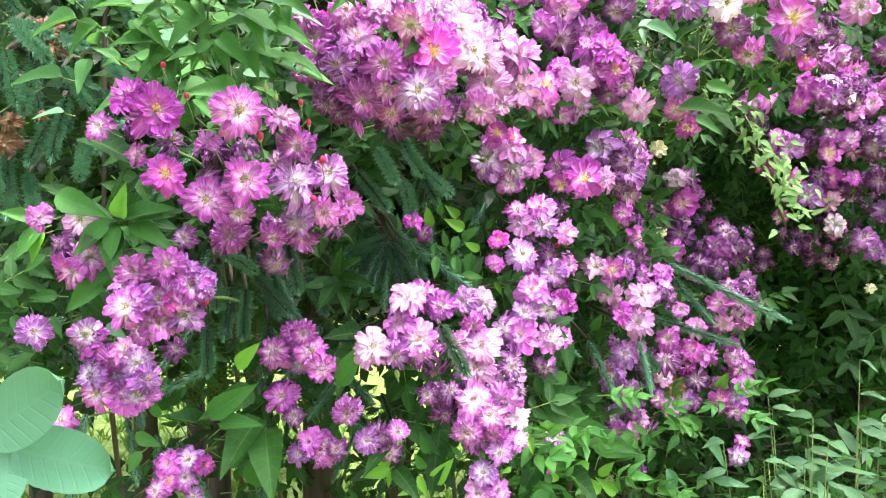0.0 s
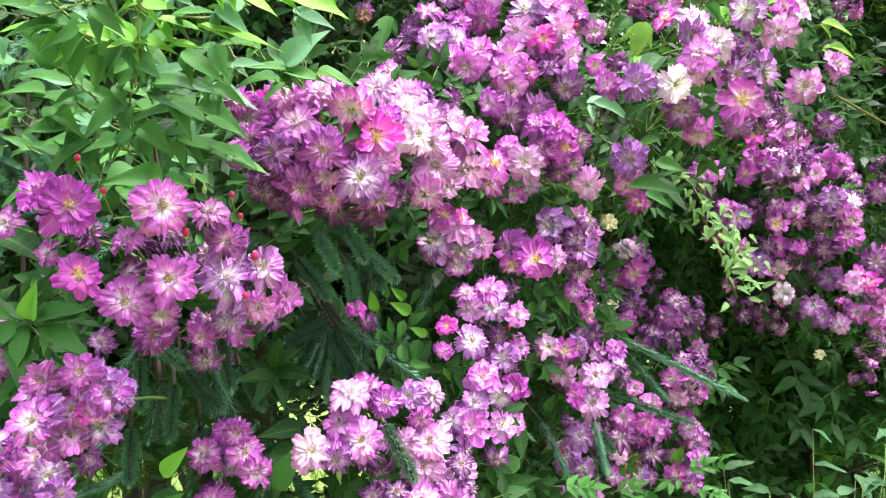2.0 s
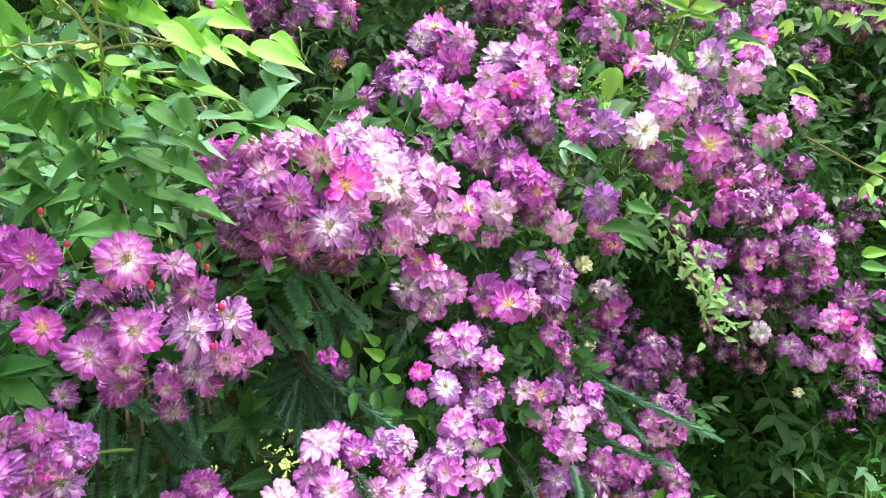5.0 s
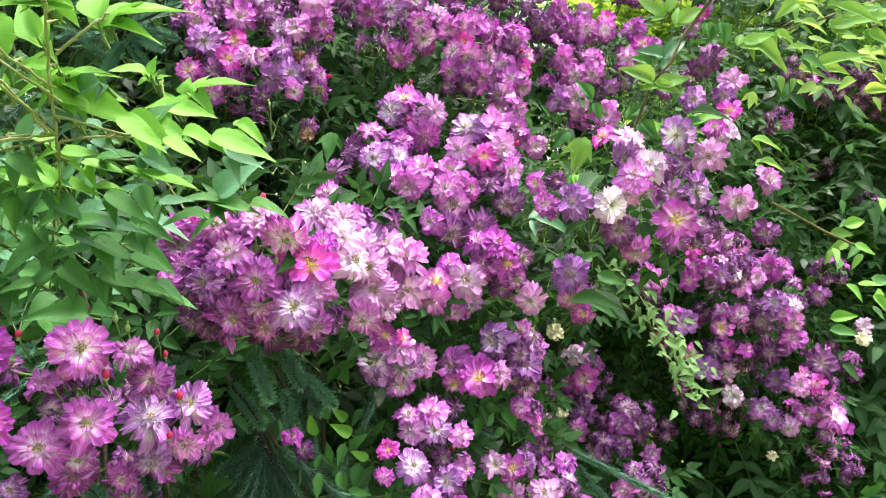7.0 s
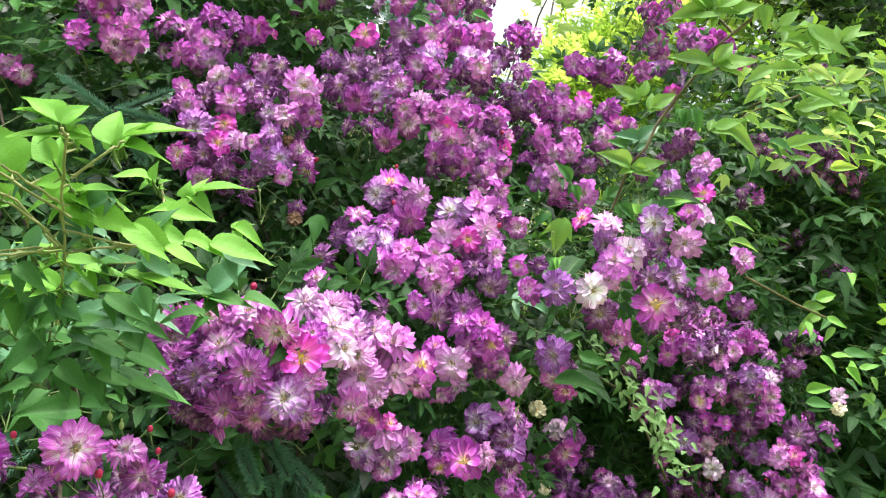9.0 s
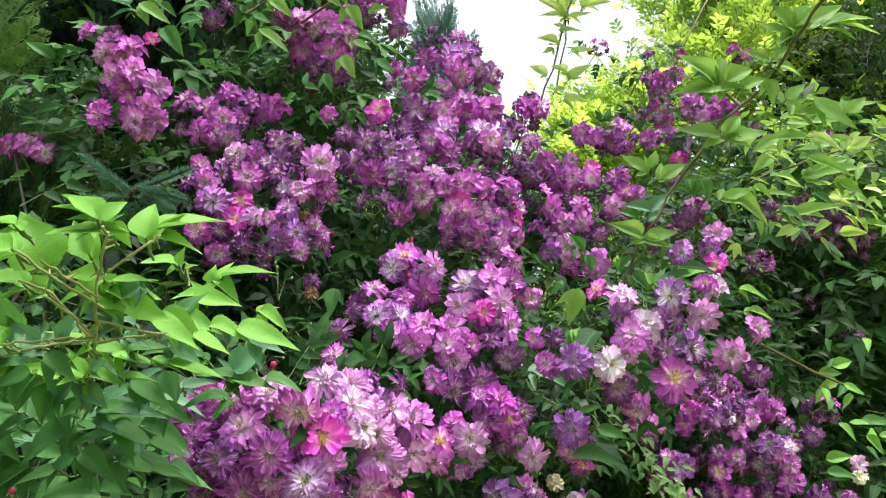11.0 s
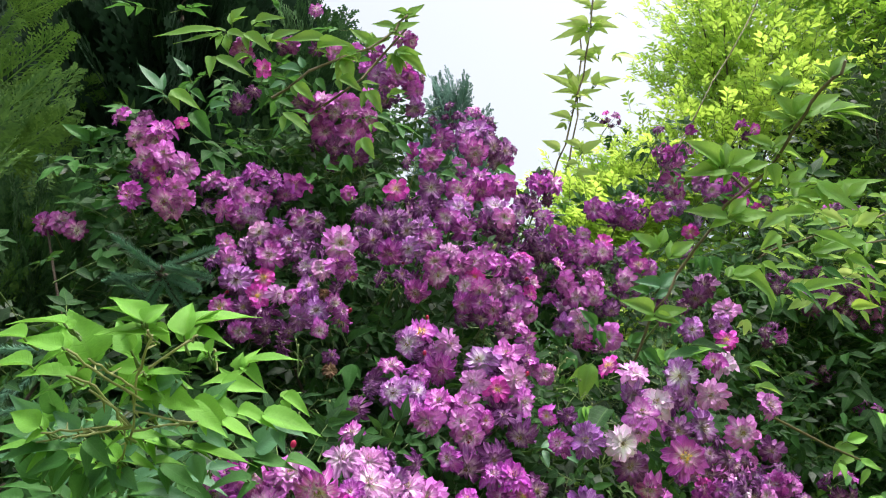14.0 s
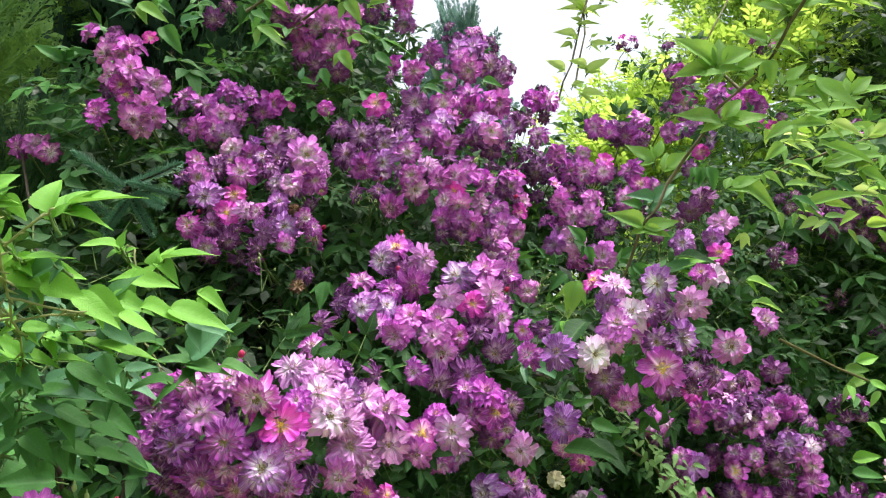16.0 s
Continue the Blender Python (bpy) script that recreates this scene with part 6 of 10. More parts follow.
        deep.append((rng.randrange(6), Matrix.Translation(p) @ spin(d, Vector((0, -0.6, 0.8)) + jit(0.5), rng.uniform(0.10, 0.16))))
    # the foot of the bush is thin, and the lawn shows through it
    deep[:] = [(k, m) for k, m in deep if m.translation.z > 1.12 or m.translation.x > 0.4 or noise.noise(Vector((m.translation.x, m.translation.y * 0.3, m.translation.z)) * 9) < -0.06]
    far[:] = [(k, m) for k, m in far if m.translation.z > 1.08 or m.translation.x > 0.4 or noise.noise(Vector((m.translation.x, m.translation.y * 0.3, m.translation.z)) * 9) < 0.05]
    for k, m in near:
        part("leaf", LEAF_MESH[k], rose, m)
    part("foliage", scatter("foliage", [(PLAIN[k], m) for k, m in far], ["leaf", "cane"]), rose, kind="stuff")
    # the shade inside the bush comes from this darker leaf colour
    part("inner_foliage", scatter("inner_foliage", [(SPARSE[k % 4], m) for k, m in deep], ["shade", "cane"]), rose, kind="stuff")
    # leaves of the farther rose
    rest = []
    for k in range(2000):
        x, z = rng.uniform(0.85, 2.1), rng.uniform(0.95, 2.24)
        y = 1.72 + 0.1 * (x - 1) + 0.5 * rng.random()
        d = Vector((rng.uniform(-1, 1), rng.uniform(-1, 0.2), rng.uniform(-0.8, 0.6)))
        rest.append((WIDE[k % 4], Matrix.Translation((x, y, z)) @ spin(d, Vector((0, -0.5, 1)) + jit(0.5), rng.uniform(0.09, 0.15))))
    part("foliage", scatter("foliage", rest, ["leaf", "cane"]), far_rose, kind="stuff")
    # old canes that rise through the bush
    for k in range(8):
        x = -0.45 + 0.12 * k
        y0 = wall(x, 1.4) + rng.uniform(0.3, 0.45)
        x1, z1 = x + rng.uniform(-0.3, 0.3), crest(x) - rng.uniform(0.3, 0.6)
        pts = [Vector((x * 0.7 + 0.1, y0 + 0.25, 0)), Vector((x, y0 + 0.1, 0.7)), Vector((x + 0.3 * (x1 - x), y0, 1.2)),
               Vector(((x + x1) / 2, wall(x, 1.6) + 0.28, 1.6)), Vector((x1, wall(x1, z1) + 0.25, z1))]
        part("cane", Shape().tube(pts, 0.005, 0.002, 6).mesh("cane", ["bark"]), rose)


rose_leaf((-0.285, 0.670, 1.378), (-0.296, 0.630, 1.360), "big")
rose_leaf((-0.285, 0.670, 1.378), (-0.268, 0.630, 1.339), "big")
rose_leaf((-0.285, 0.670, 1.378), (-0.219, 0.630, 1.396), "big")
rose_leaf((-0.277, 0.670, 1.386), (-0.267, 0.640, 1.425), "big")
rose_leaf((-0.277, 0.670, 1.386), (-0.249, 0.640, 1.425), "big")
rose_leaf((-0.286, 0.680, 1.380), (-0.333, 0.660, 1.410), "big")
rose_leaf((-0.114, 0.850, 1.297), (-0.134, 0.820, 1.272), "big")
rose_leaf((-0.114, 0.850, 1.297), (-0.109, 0.820, 1.335), "big")
rose_leaf((-0.114, 0.850, 1.300), (-0.092, 0.820, 1.329), "big")
rose_leaf((-0.111, 0.850, 1.297), (-0.077, 0.820, 1.299), "big")
rose_leaf((-0.114, 0.850, 1.294), (-0.154, 0.830, 1.294), "big")
rose_leaf((-0.114, 0.850, 1.290), (-0.100, 0.820, 1.269), "big")
rose_leaf((-0.089, 0.840, 1.239), (-0.120, 0.800, 1.249), "big")
rose_leaf((-0.095, 0.840, 1.226), (-0.112, 0.780, 1.195), "big")
rose_leaf((-0.297, 0.660, 1.450), (-0.242, 0.620, 1.441), "big")
rose_leaf((-0.193, 0.900, 1.291), (-0.246, 0.880, 1.288), "big")
rose_leaf((-0.199, 0.800, 1.188), (-0.234, 0.740, 1.182), "big")
rose_leaf((-0.194, 0.800, 1.157), (-0.214, 0.720, 1.141), "big")
rose_leaf((-0.188, 0.800, 1.145), (-0.168, 0.720, 1.113), "big")
rose_leaf((-0.223, 0.850, 1.198), (-0.214, 0.800, 1.243), "big")
rose_leaf((0.159, 1.000, 1.191), (0.162, 0.970, 1.155), "big")
rose_leaf((0.128, 0.980, 1.114), (0.173, 0.950, 1.146), "big")
rose_leaf((0.129, 0.980, 1.106), (0.201, 0.940, 1.091), "big")
rose_leaf((0.155, 0.960, 1.084), (0.234, 0.900, 1.082), "big")
rose_leaf((0.127, 0.960, 1.054), (0.093, 0.900, 1.021), "big")
rose_leaf((0.153, 0.940, 1.039), (0.184, 0.880, 1.031), "big")
rose_leaf((-0.056, 0.800, 1.132), (-0.084, 0.770, 1.108), "big")
rose_leaf((-0.041, 0.850, 1.126), (-0.002, 0.820, 1.111), "big")
rose_leaf((-0.052, 0.820, 1.092), (-0.026, 0.780, 1.078), "big")
rose_leaf((-0.003, 0.850, 1.126), (-0.015, 0.800, 1.069), "big")
rose_leaf((0.294, 1.000, 1.488), (0.340, 0.950, 1.487), "big")
rose_leaf((0.338, 1.050, 1.498), (0.373, 1.000, 1.461), "big")
rose_leaf((0.256, 1.050, 1.505), (0.285, 1.000, 1.530), "big")
rose_leaf((-0.338, 0.720, 1.396), (-0.358, 0.700, 1.413), "big")
rose_leaf((-0.388, 0.740, 1.347), (-0.398, 0.700, 1.347), "big")
rose_leaf((-0.365, 0.740, 1.292), (-0.381, 0.700, 1.306), "big")
rose_leaf((-0.401, 0.750, 1.245), (-0.407, 0.700, 1.226), "big")
rose_leaf((-0.248, 0.800, 1.145), (-0.274, 0.760, 1.184), "big")
rose_leaf((-0.007, 0.740, 1.547), (-0.034, 0.700, 1.522), "big")
rose_leaf((0.037, 1.000, 1.626), (0.050, 0.970, 1.603), "big")
rose_leaf((0.011, 0.950, 1.607), (0.030, 0.900, 1.608), "big")
rose_leaf((0.315, 0.950, 1.636), (0.273, 0.900, 1.607), "big")
rose_leaf((0.281, 0.980, 1.564), (0.301, 0.950, 1.589), "big")
rose_leaf((0.078, 1.000, 1.619), (0.063, 0.970, 1.629), "big")
rose_leaf((0.381, 1.300, 1.830), (0.396, 1.250, 1.787), "big")
rose_leaf((0.450, 1.000, 1.722), (0.482, 0.960, 1.718), "big")
rose_leaf((-0.006, 1.100, 1.735), (0.023, 1.070, 1.759), "big")
rose_leaf((-0.062, 1.280, 2.170), (-0.124, 1.220, 2.129), "shoot")
rose_leaf((-0.182, 1.300, 2.085), (-0.242, 1.300, 2.060), "shoot")
rose_leaf((-0.162, 1.310, 2.255), (-0.123, 1.270, 2.281), "shoot")
rose_leaf((-0.306, 1.330, 2.046), (-0.380, 1.290, 2.036), "shoot")
rose_leaf((0.004, 1.370, 2.229), (-0.097, 1.350, 2.222), "shoot")
rose_leaf((-0.035, 1.300, 2.054), (-0.101, 1.270, 2.050), "shoot")
rose_leaf((-0.062, 1.300, 2.054), (-0.018, 1.290, 2.016), "shoot")
rose_leaf((-0.290, 1.310, 2.136), (-0.215, 1.260, 2.067), "shoot")
rose_leaf((-0.235, 1.290, 2.226), (-0.234, 1.250, 2.166), "shoot")
rose_leaf((-0.244, 1.280, 2.244), (-0.316, 1.260, 2.200), "shoot")
rose_leaf((-0.189, 1.380, 2.251), (-0.167, 1.360, 2.303), "shoot")
rose_leaf((-0.134, 1.290, 2.341), (-0.146, 1.250, 2.379), "shoot")
rose_leaf((-0.019, 1.350, 2.145), (-0.047, 1.310, 2.187), "shoot")
rose_leaf((-0.257, 1.330, 2.128), (-0.167, 1.330, 2.117), "shoot")
rose_leaf((-0.159, 1.340, 2.282), (-0.174, 1.330, 2.214), "shoot")
rose_leaf((-0.082, 1.350, 2.189), (-0.037, 1.340, 2.250), "shoot")
rose_leaf((-0.104, 1.310, 2.196), (-0.150, 1.300, 2.146), "shoot")
rose_leaf((-0.352, 1.350, 2.146), (-0.343, 1.340, 2.086), "shoot")
rose_leaf((-0.266, 1.330, 2.260), (-0.218, 1.320, 2.227), "shoot")
rose_leaf((-0.024, 1.330, 2.283), (-0.066, 1.300, 2.313), "shoot")
rose_leaf((-0.209, 1.290, 2.082), (-0.156, 1.280, 2.110), "shoot")
rose_leaf((-0.016, 1.320, 2.144), (0.011, 1.280, 2.169), "shoot")
rose_leaf((0.002, 1.320, 2.137), (-0.055, 1.310, 2.106), "shoot")
rose_leaf((-0.142, 1.360, 2.214), (-0.121, 1.360, 2.262), "shoot")
rose_leaf((-0.003, 1.340, 2.094), (0.072, 1.310, 2.069), "shoot")
rose_leaf((-0.085, 1.370, 2.073), (-0.110, 1.340, 2.016), "shoot")
rose_leaf((-0.102, 1.350, 2.153), (-0.000, 1.320, 2.145), "shoot")
rose_leaf((-0.136, 1.280, 2.213), (-0.107, 1.260, 2.258), "shoot")
rose_leaf((-0.086, 1.370, 2.266), (-0.187, 1.360, 2.226), "shoot")
rose_leaf((-0.010, 1.300, 2.171), (0.065, 1.300, 2.191), "shoot")
rose_leaf((-0.129, 1.350, 2.080), (-0.177, 1.340, 2.136), "shoot")
rose_leaf((0.022, 1.350, 2.204), (0.112, 1.340, 2.175), "shoot")
rose_leaf((-0.001, 1.360, 2.088), (0.052, 1.330, 2.038), "shoot")
rose_leaf((-0.341, 1.300, 2.363), (-0.274, 1.270, 2.372), "shoot")
rose_leaf((-0.056, 1.310, 2.205), (-0.136, 1.290, 2.220), "shoot")
rose_leaf((-0.030, 1.350, 2.276), (0.016, 1.330, 2.335), "shoot")
rose_leaf((-0.205, 1.280, 2.186), (-0.257, 1.270, 2.153), "shoot")
rose_leaf((-0.018, 1.300, 2.346), (-0.088, 1.290, 2.347), "shoot")
rose_leaf((-0.200, 1.300, 2.326), (-0.132, 1.270, 2.319), "shoot")
rose_leaf((-0.378, 1.350, 2.399), (-0.457, 1.350, 2.413), "shoot")
rose_leaf((-0.196, 1.300, 2.243), (-0.090, 1.300, 2.260), "shoot")
rose_leaf((-0.165, 1.290, 2.323), (-0.219, 1.290, 2.284), "shoot")
rose_leaf((-0.046, 1.370, 2.333), (-0.024, 1.360, 2.272), "shoot")
rose_leaf((-0.437, 1.260, 2.068), (-0.495, 1.220, 2.023), "shoot")
rose_leaf((-0.304, 1.310, 2.046), (-0.374, 1.310, 2.071), "shoot")
rose_leaf((-0.402, 1.280, 2.046), (-0.448, 1.240, 2.048), "shoot")
rose_leaf((-0.432, 1.310, 2.074), (-0.354, 1.290, 2.084), "shoot")
rose_leaf((-0.355, 1.290, 2.074), (-0.412, 1.280, 2.073), "shoot")
rose_leaf((-0.380, 1.300, 2.069), (-0.431, 1.270, 2.047), "shoot")
rose_leaf((-0.349, 1.270, 2.144), (-0.419, 1.270, 2.169), "shoot")
rose_leaf((-0.413, 1.290, 2.031), (-0.469, 1.260, 2.032), "shoot")
rose_leaf((-0.330, 1.300, 2.108), (-0.382, 1.290, 2.117), "shoot")
rose_leaf((-0.436, 1.260, 2.019), (-0.377, 1.240, 2.000), "shoot")
rose_leaf((-0.410, 1.310, 2.127), (-0.457, 1.280, 2.132), "shoot")
rose_leaf((-0.309, 1.320, 2.048), (-0.228, 1.270, 2.032), "shoot")
rose_leaf((0.129, 0.910, 1.083), (0.118, 0.870, 1.132), "mid")
rose_leaf((0.126, 0.910, 1.083), (0.064, 0.890, 1.094), "mid")
rose_leaf((0.189, 0.930, 1.138), (0.240, 0.920, 1.145), "mid")
rose_leaf((0.104, 0.970, 1.096), (0.055, 0.930, 1.128), "mid")
rose_leaf((0.207, 0.920, 1.137), (0.240, 0.900, 1.152), "mid")
rose_leaf((0.097, 0.900, 1.076), (0.139, 0.860, 1.091), "mid")
rose_leaf((0.145, 0.940, 1.099), (0.189, 0.900, 1.107), "mid")
rose_leaf((0.209, 0.950, 1.018), (0.237, 0.910, 1.051), "mid")
rose_leaf((0.151, 0.900, 1.038), (0.140, 0.890, 1.071), "mid")
rose_leaf((0.174, 0.940, 1.010), (0.113, 0.890, 1.033), "mid")
rose_leaf((0.186, 0.900, 1.068), (0.201, 0.890, 1.103), "mid")
rose_leaf((0.174, 0.910, 1.011), (0.161, 0.890, 1.051), "mid")
rose_leaf((0.186, 0.910, 1.085), (0.137, 0.880, 1.091), "mid")
rose_leaf((0.146, 0.940, 1.016), (0.082, 0.930, 1.034), "mid")
rose_leaf((0.165, 0.940, 1.059), (0.160, 0.900, 1.105), "mid")
rose_leaf((0.111, 0.960, 1.033), (0.131, 0.910, 1.084), "mid")
rose_leaf((0.433, 1.260, 0.981), (0.374, 1.220, 0.994), "mid")
rose_leaf((0.357, 1.250, 0.966), (0.289, 1.230, 0.967), "mid")
rose_leaf((0.337, 1.210, 1.015), (0.385, 1.200, 1.039), "mid")
rose_leaf((0.350, 1.330, 0.985), (0.333, 1.290, 1.037), "mid")
rose_leaf((0.452, 1.210, 1.044), (0.494, 1.200, 1.072), "mid")
rose_leaf((0.391, 1.240, 0.971), (0.368, 1.190, 1.015), "mid")
rose_leaf((0.334, 1.300, 0.845), (0.391, 1.270, 0.871), "mid")
rose_leaf((0.311, 1.230, 1.025), (0.264, 1.190, 1.054), "mid")
rose_leaf((0.483, 1.260, 1.016), (0.427, 1.250, 1.013), "mid")
rose_leaf((0.369, 1.220, 0.863), (0.403, 1.220, 0.880), "mid")
rose_leaf((0.396, 1.340, 0.824), (0.430, 1.290, 0.845), "mid")
rose_leaf((0.511, 1.270, 1.023), (0.532, 1.240, 1.066), "mid")
rose_leaf((0.374, 1.320, 1.003), (0.400, 1.290, 1.044), "mid")
rose_leaf((0.413, 1.320, 0.932), (0.422, 1.310, 0.970), "mid")
rose_leaf((0.455, 1.340, 0.819), (0.393, 1.300, 0.845), "mid")
rose_leaf((0.350, 1.350, 0.928), (0.387, 1.330, 0.948), "mid")
rose_leaf((0.507, 1.320, 0.979), (0.548, 1.270, 0.983), "mid")
rose_leaf((0.451, 1.280, 0.950), (0.405, 1.260, 0.973), "mid")
rose_leaf((0.323, 1.260, 0.940), (0.351, 1.240, 0.974), "mid")
rose_leaf((0.391, 1.330, 0.911), (0.316, 1.290, 0.916), "mid")

# ---- young leafy shrub close by ----
young = thing("leafy_shrub", (-0.2, 0.62, 0), "young shrub with bright green toothed leaves on thorny stems", "shrub")


LEAFLET = {}
for skin in ("young", "sheen", "mid", "backlit", "spray", "sunny", "leaf"):
    LEAFLET[skin] = [pointed(0.43 + 0.03 * k, 0.14 + 0.08 * k, 0.10 + 0.07 * k, k).mesh("leaf", [skin]) for k in range(4)]


OVAL = {skin: [blade(0.50 + 0.04 * k, 0.12 + 0.10 * k, 0.06 + 0.09 * k, 0.03, nv=14, nu=4).mesh("leaf", [skin]) for k in range(4)] for skin in LEAFLET}


def leaflet(base, tip, face, skin, plant=young, mates=True):
    """A leaflet; face says how much of its upper side it turns to the path."""
    base, tip = Vector(base), Vector(tip)
    d = tip - base
    if mates and plant == young and d.length > 0.046:
        # a long one is two that overlap
        leaflet(base, base + d * 0.62 + jit(0.002), face, skin, plant)
        leaflet(base + d * 0.44 + jit(0.002), tip, face * 0.85, skin, plant, False)
        return
    lean = min(1.0, face / 0.46)
    if plant == young:
        wide = d.length * max(0.86, face / 0.46) * min(1.0, (0.04 / d.length) ** 0.4)
    else:
        wide = min(d.length, 0.055) * min(0.92, max(0.7, face / 0.6))
    up = Vector((-0.1, -1.0, 0.25)) * lean + Vector((0, 0, 1)) * math.sqrt(1.001 - lean * lean) + jit(0.12)
    part("leaf", rng.choice((LEAFLET if plant == young else OVAL)[skin]), plant, Matrix.Translation(base) @ spin(d, up, d.length, wide))
    if mates and (plant == young or (base.z > 1.55 and d.length > 0.025)):
        # the pair of smaller leaflets on the same stalk
        big = 0.030 if plant == young else 0.045
        for side in (1, -1):
            e = d.copy()
            e.rotate(Matrix.Rotation(radians(side * rng.uniform(34, 60)), 3, Vector((0.0, -0.8, 0.6))))
            e = e.normalized() * min(big, d.length * 0.8) * rng.uniform(0.65, 1.0)
            start = base + d * rng.uniform(-0.15, 0.06) + Vector((0, 0.005, -0.002))
            leaflet(start, start + e + jit(0.003), min(0.5, max(0.26, face * rng.uniform(0.6, 1.0))), skin, plant, False)
    stalk = base + (base - tip) * 0.12 + Vector((0, 0.012, -0.004))
    part("leaf_stalk", Shape().tube([stalk - base, Vector((0, 0.004, -0.002)), d * 0.04], 0.0009, 0.0006, 4).mesh("leaf_stalk", ["cane"]), plant, Matrix.Translation(base))


def fgstem(a, b):
    a, b = Vector(a), Vector(b)
    d = b - a
    bow = [a, a + 0.3 * d + jit(0.0007), a + 0.5 * d + jit(0.001), a + 0.75 * d + jit(0.0007), b]
    s = Shape().tube([p - a for p in bow], 0.0008, 0.0007, 7)
    for k in range(1 + int(d.length / 0.02)):
        p = bow[k % 4].lerp(bow[k % 4 + 1], rng.random()) - a
        e = (jit(1.0) + Vector((0, -0.3, 0))).normalized()
        s.tube([p, p + e * 0.006 - d.normalized() * 0.002], 0.0010, 0.0002, 4)
    part("stem", s.mesh("stem", ["thorny"]), young, Matrix.Translation(a))


part("stem", Shape().tube([(-0.34, 1.2, 0), (-0.31, 1.15, 0.9), (-0.27, 1.0, 1.3), (-0.2, 0.76, 1.49), (-0.17, 0.63, 1.53)], 0.004, 0.0018, 7).mesh("stem", ["bark"]), young)
fgstem((-0.175, 0.620, 1.554), (-0.150, 0.550, 1.587))
fgstem((-0.150, 0.550, 1.587), (-0.134, 0.500, 1.593))
fgstem((-0.134, 0.500, 1.593), (-0.131, 0.488, 1.604))
fgstem((-0.131, 0.488, 1.604), (-0.124, 0.460, 1.622))
fgstem((-0.124, 0.460, 1.622), (-0.103, 0.400, 1.635))
fgstem((-0.103, 0.400, 1.635), (-0.104, 0.395, 1.638))
fgstem((-0.131, 0.488, 1.604), (-0.108, 0.500, 1.599))
fgstem((-0.108, 0.500, 1.599), (-0.093, 0.520, 1.599))
fgstem((-0.138, 0.500, 1.596), (-0.149, 0.490, 1.592))
fgstem((-0.149, 0.490, 1.592), (-0.162, 0.480, 1.588))
fgstem((-0.135, 0.490, 1.596), (-0.139, 0.470, 1.606))
fgstem((-0.139, 0.470, 1.606), (-0.146, 0.450, 1.613))
fgstem((-0.126, 0.470, 1.615), (-0.133, 0.450, 1.621))
fgstem((-0.133, 0.450, 1.621), (-0.142, 0.430, 1.628))
fgstem((-0.113, 0.440, 1.624), (-0.092, 0.430, 1.637))
fgstem((-0.092, 0.430, 1.637), (-0.086, 0.430, 1.641))
fgstem((-0.107, 0.630, 1.644), (-0.109, 0.632, 1.660))
fgstem((-0.109, 0.632, 1.660), (-0.116, 0.634, 1.664))
fgstem((-0.115, 0.760, 1.565), (-0.120, 0.757, 1.578))
fgstem((-0.120, 0.757, 1.578), (-0.131, 0.752, 1.597))
fgstem((-0.131, 0.752, 1.597), (-0.136, 0.750, 1.606))
fgstem((-0.161, 0.580, 1.577), (-0.144, 0.570, 1.591))
fgstem((-0.144, 0.570, 1.591), (-0.108, 0.580, 1.595))
fgstem((-0.125, 0.480, 1.610), (-0.140, 0.450, 1.621))
fgstem((-0.140, 0.450, 1.621), (-0.154, 0.430, 1.633))
fgstem((-0.135, 0.500, 1.596), (-0.149, 0.470, 1.617))
fgstem((-0.149, 0.470, 1.617), (-0.159, 0.450, 1.621))
fgstem((-0.138, 0.510, 1.595), (-0.167, 0.530, 1.594))
fgstem((-0.167, 0.530, 1.594), (-0.207, 0.550, 1.588))
fgstem((-0.134, 0.500, 1.596), (-0.163, 0.500, 1.594))
fgstem((-0.163, 0.500, 1.594), (-0.187, 0.500, 1.592))
fgstem((-0.134, 0.505, 1.593), (-0.116, 0.510, 1.597))
fgstem((-0.116, 0.510, 1.597), (-0.092, 0.530, 1.601))
fgstem((-0.159, 0.570, 1.572), (-0.174, 0.610, 1.559))
fgstem((-0.174, 0.610, 1.559), (-0.188, 0.645, 1.538))
fgstem((-0.188, 0.645, 1.538), (-0.195, 0.660, 1.510))
leaflet((-0.113, 0.419, 1.646), (-0.133, 0.425, 1.666), 0.30, "young")
leaflet((-0.113, 0.419, 1.646), (-0.137, 0.426, 1.661), 0.30, "young")
leaflet((-0.113, 0.420, 1.645), (-0.130, 0.424, 1.651), 0.25, "young")
leaflet((-0.112, 0.419, 1.646), (-0.102, 0.422, 1.659), 0.50, "young")
leaflet((-0.111, 0.419, 1.645), (-0.101, 0.424, 1.652), 0.35, "young")
leaflet((-0.108, 0.425, 1.647), (-0.100, 0.434, 1.635), 0.45, "young")
leaflet((-0.098, 0.451, 1.644), (-0.098, 0.456, 1.668), 0.52, "young")
leaflet((-0.098, 0.475, 1.654), (-0.059, 0.485, 1.667), 0.25, "young")
leaflet((-0.099, 0.477, 1.655), (-0.082, 0.488, 1.671), 0.25, "young")
leaflet((-0.133, 0.492, 1.625), (-0.102, 0.502, 1.632), 0.20, "young")
leaflet((-0.134, 0.492, 1.624), (-0.092, 0.499, 1.605), 0.60, "young")
leaflet((-0.128, 0.513, 1.626), (-0.078, 0.519, 1.590), 0.48, "young")
leaflet((-0.106, 0.533, 1.614), (-0.062, 0.541, 1.588), 0.46, "young")
leaflet((-0.101, 0.562, 1.615), (-0.020, 0.560, 1.595), 0.42, "young")
leaflet((-0.096, 0.583, 1.630), (-0.062, 0.582, 1.626), 0.40, "young")
leaflet((-0.091, 0.591, 1.632), (-0.110, 0.583, 1.632), 0.40, "young")
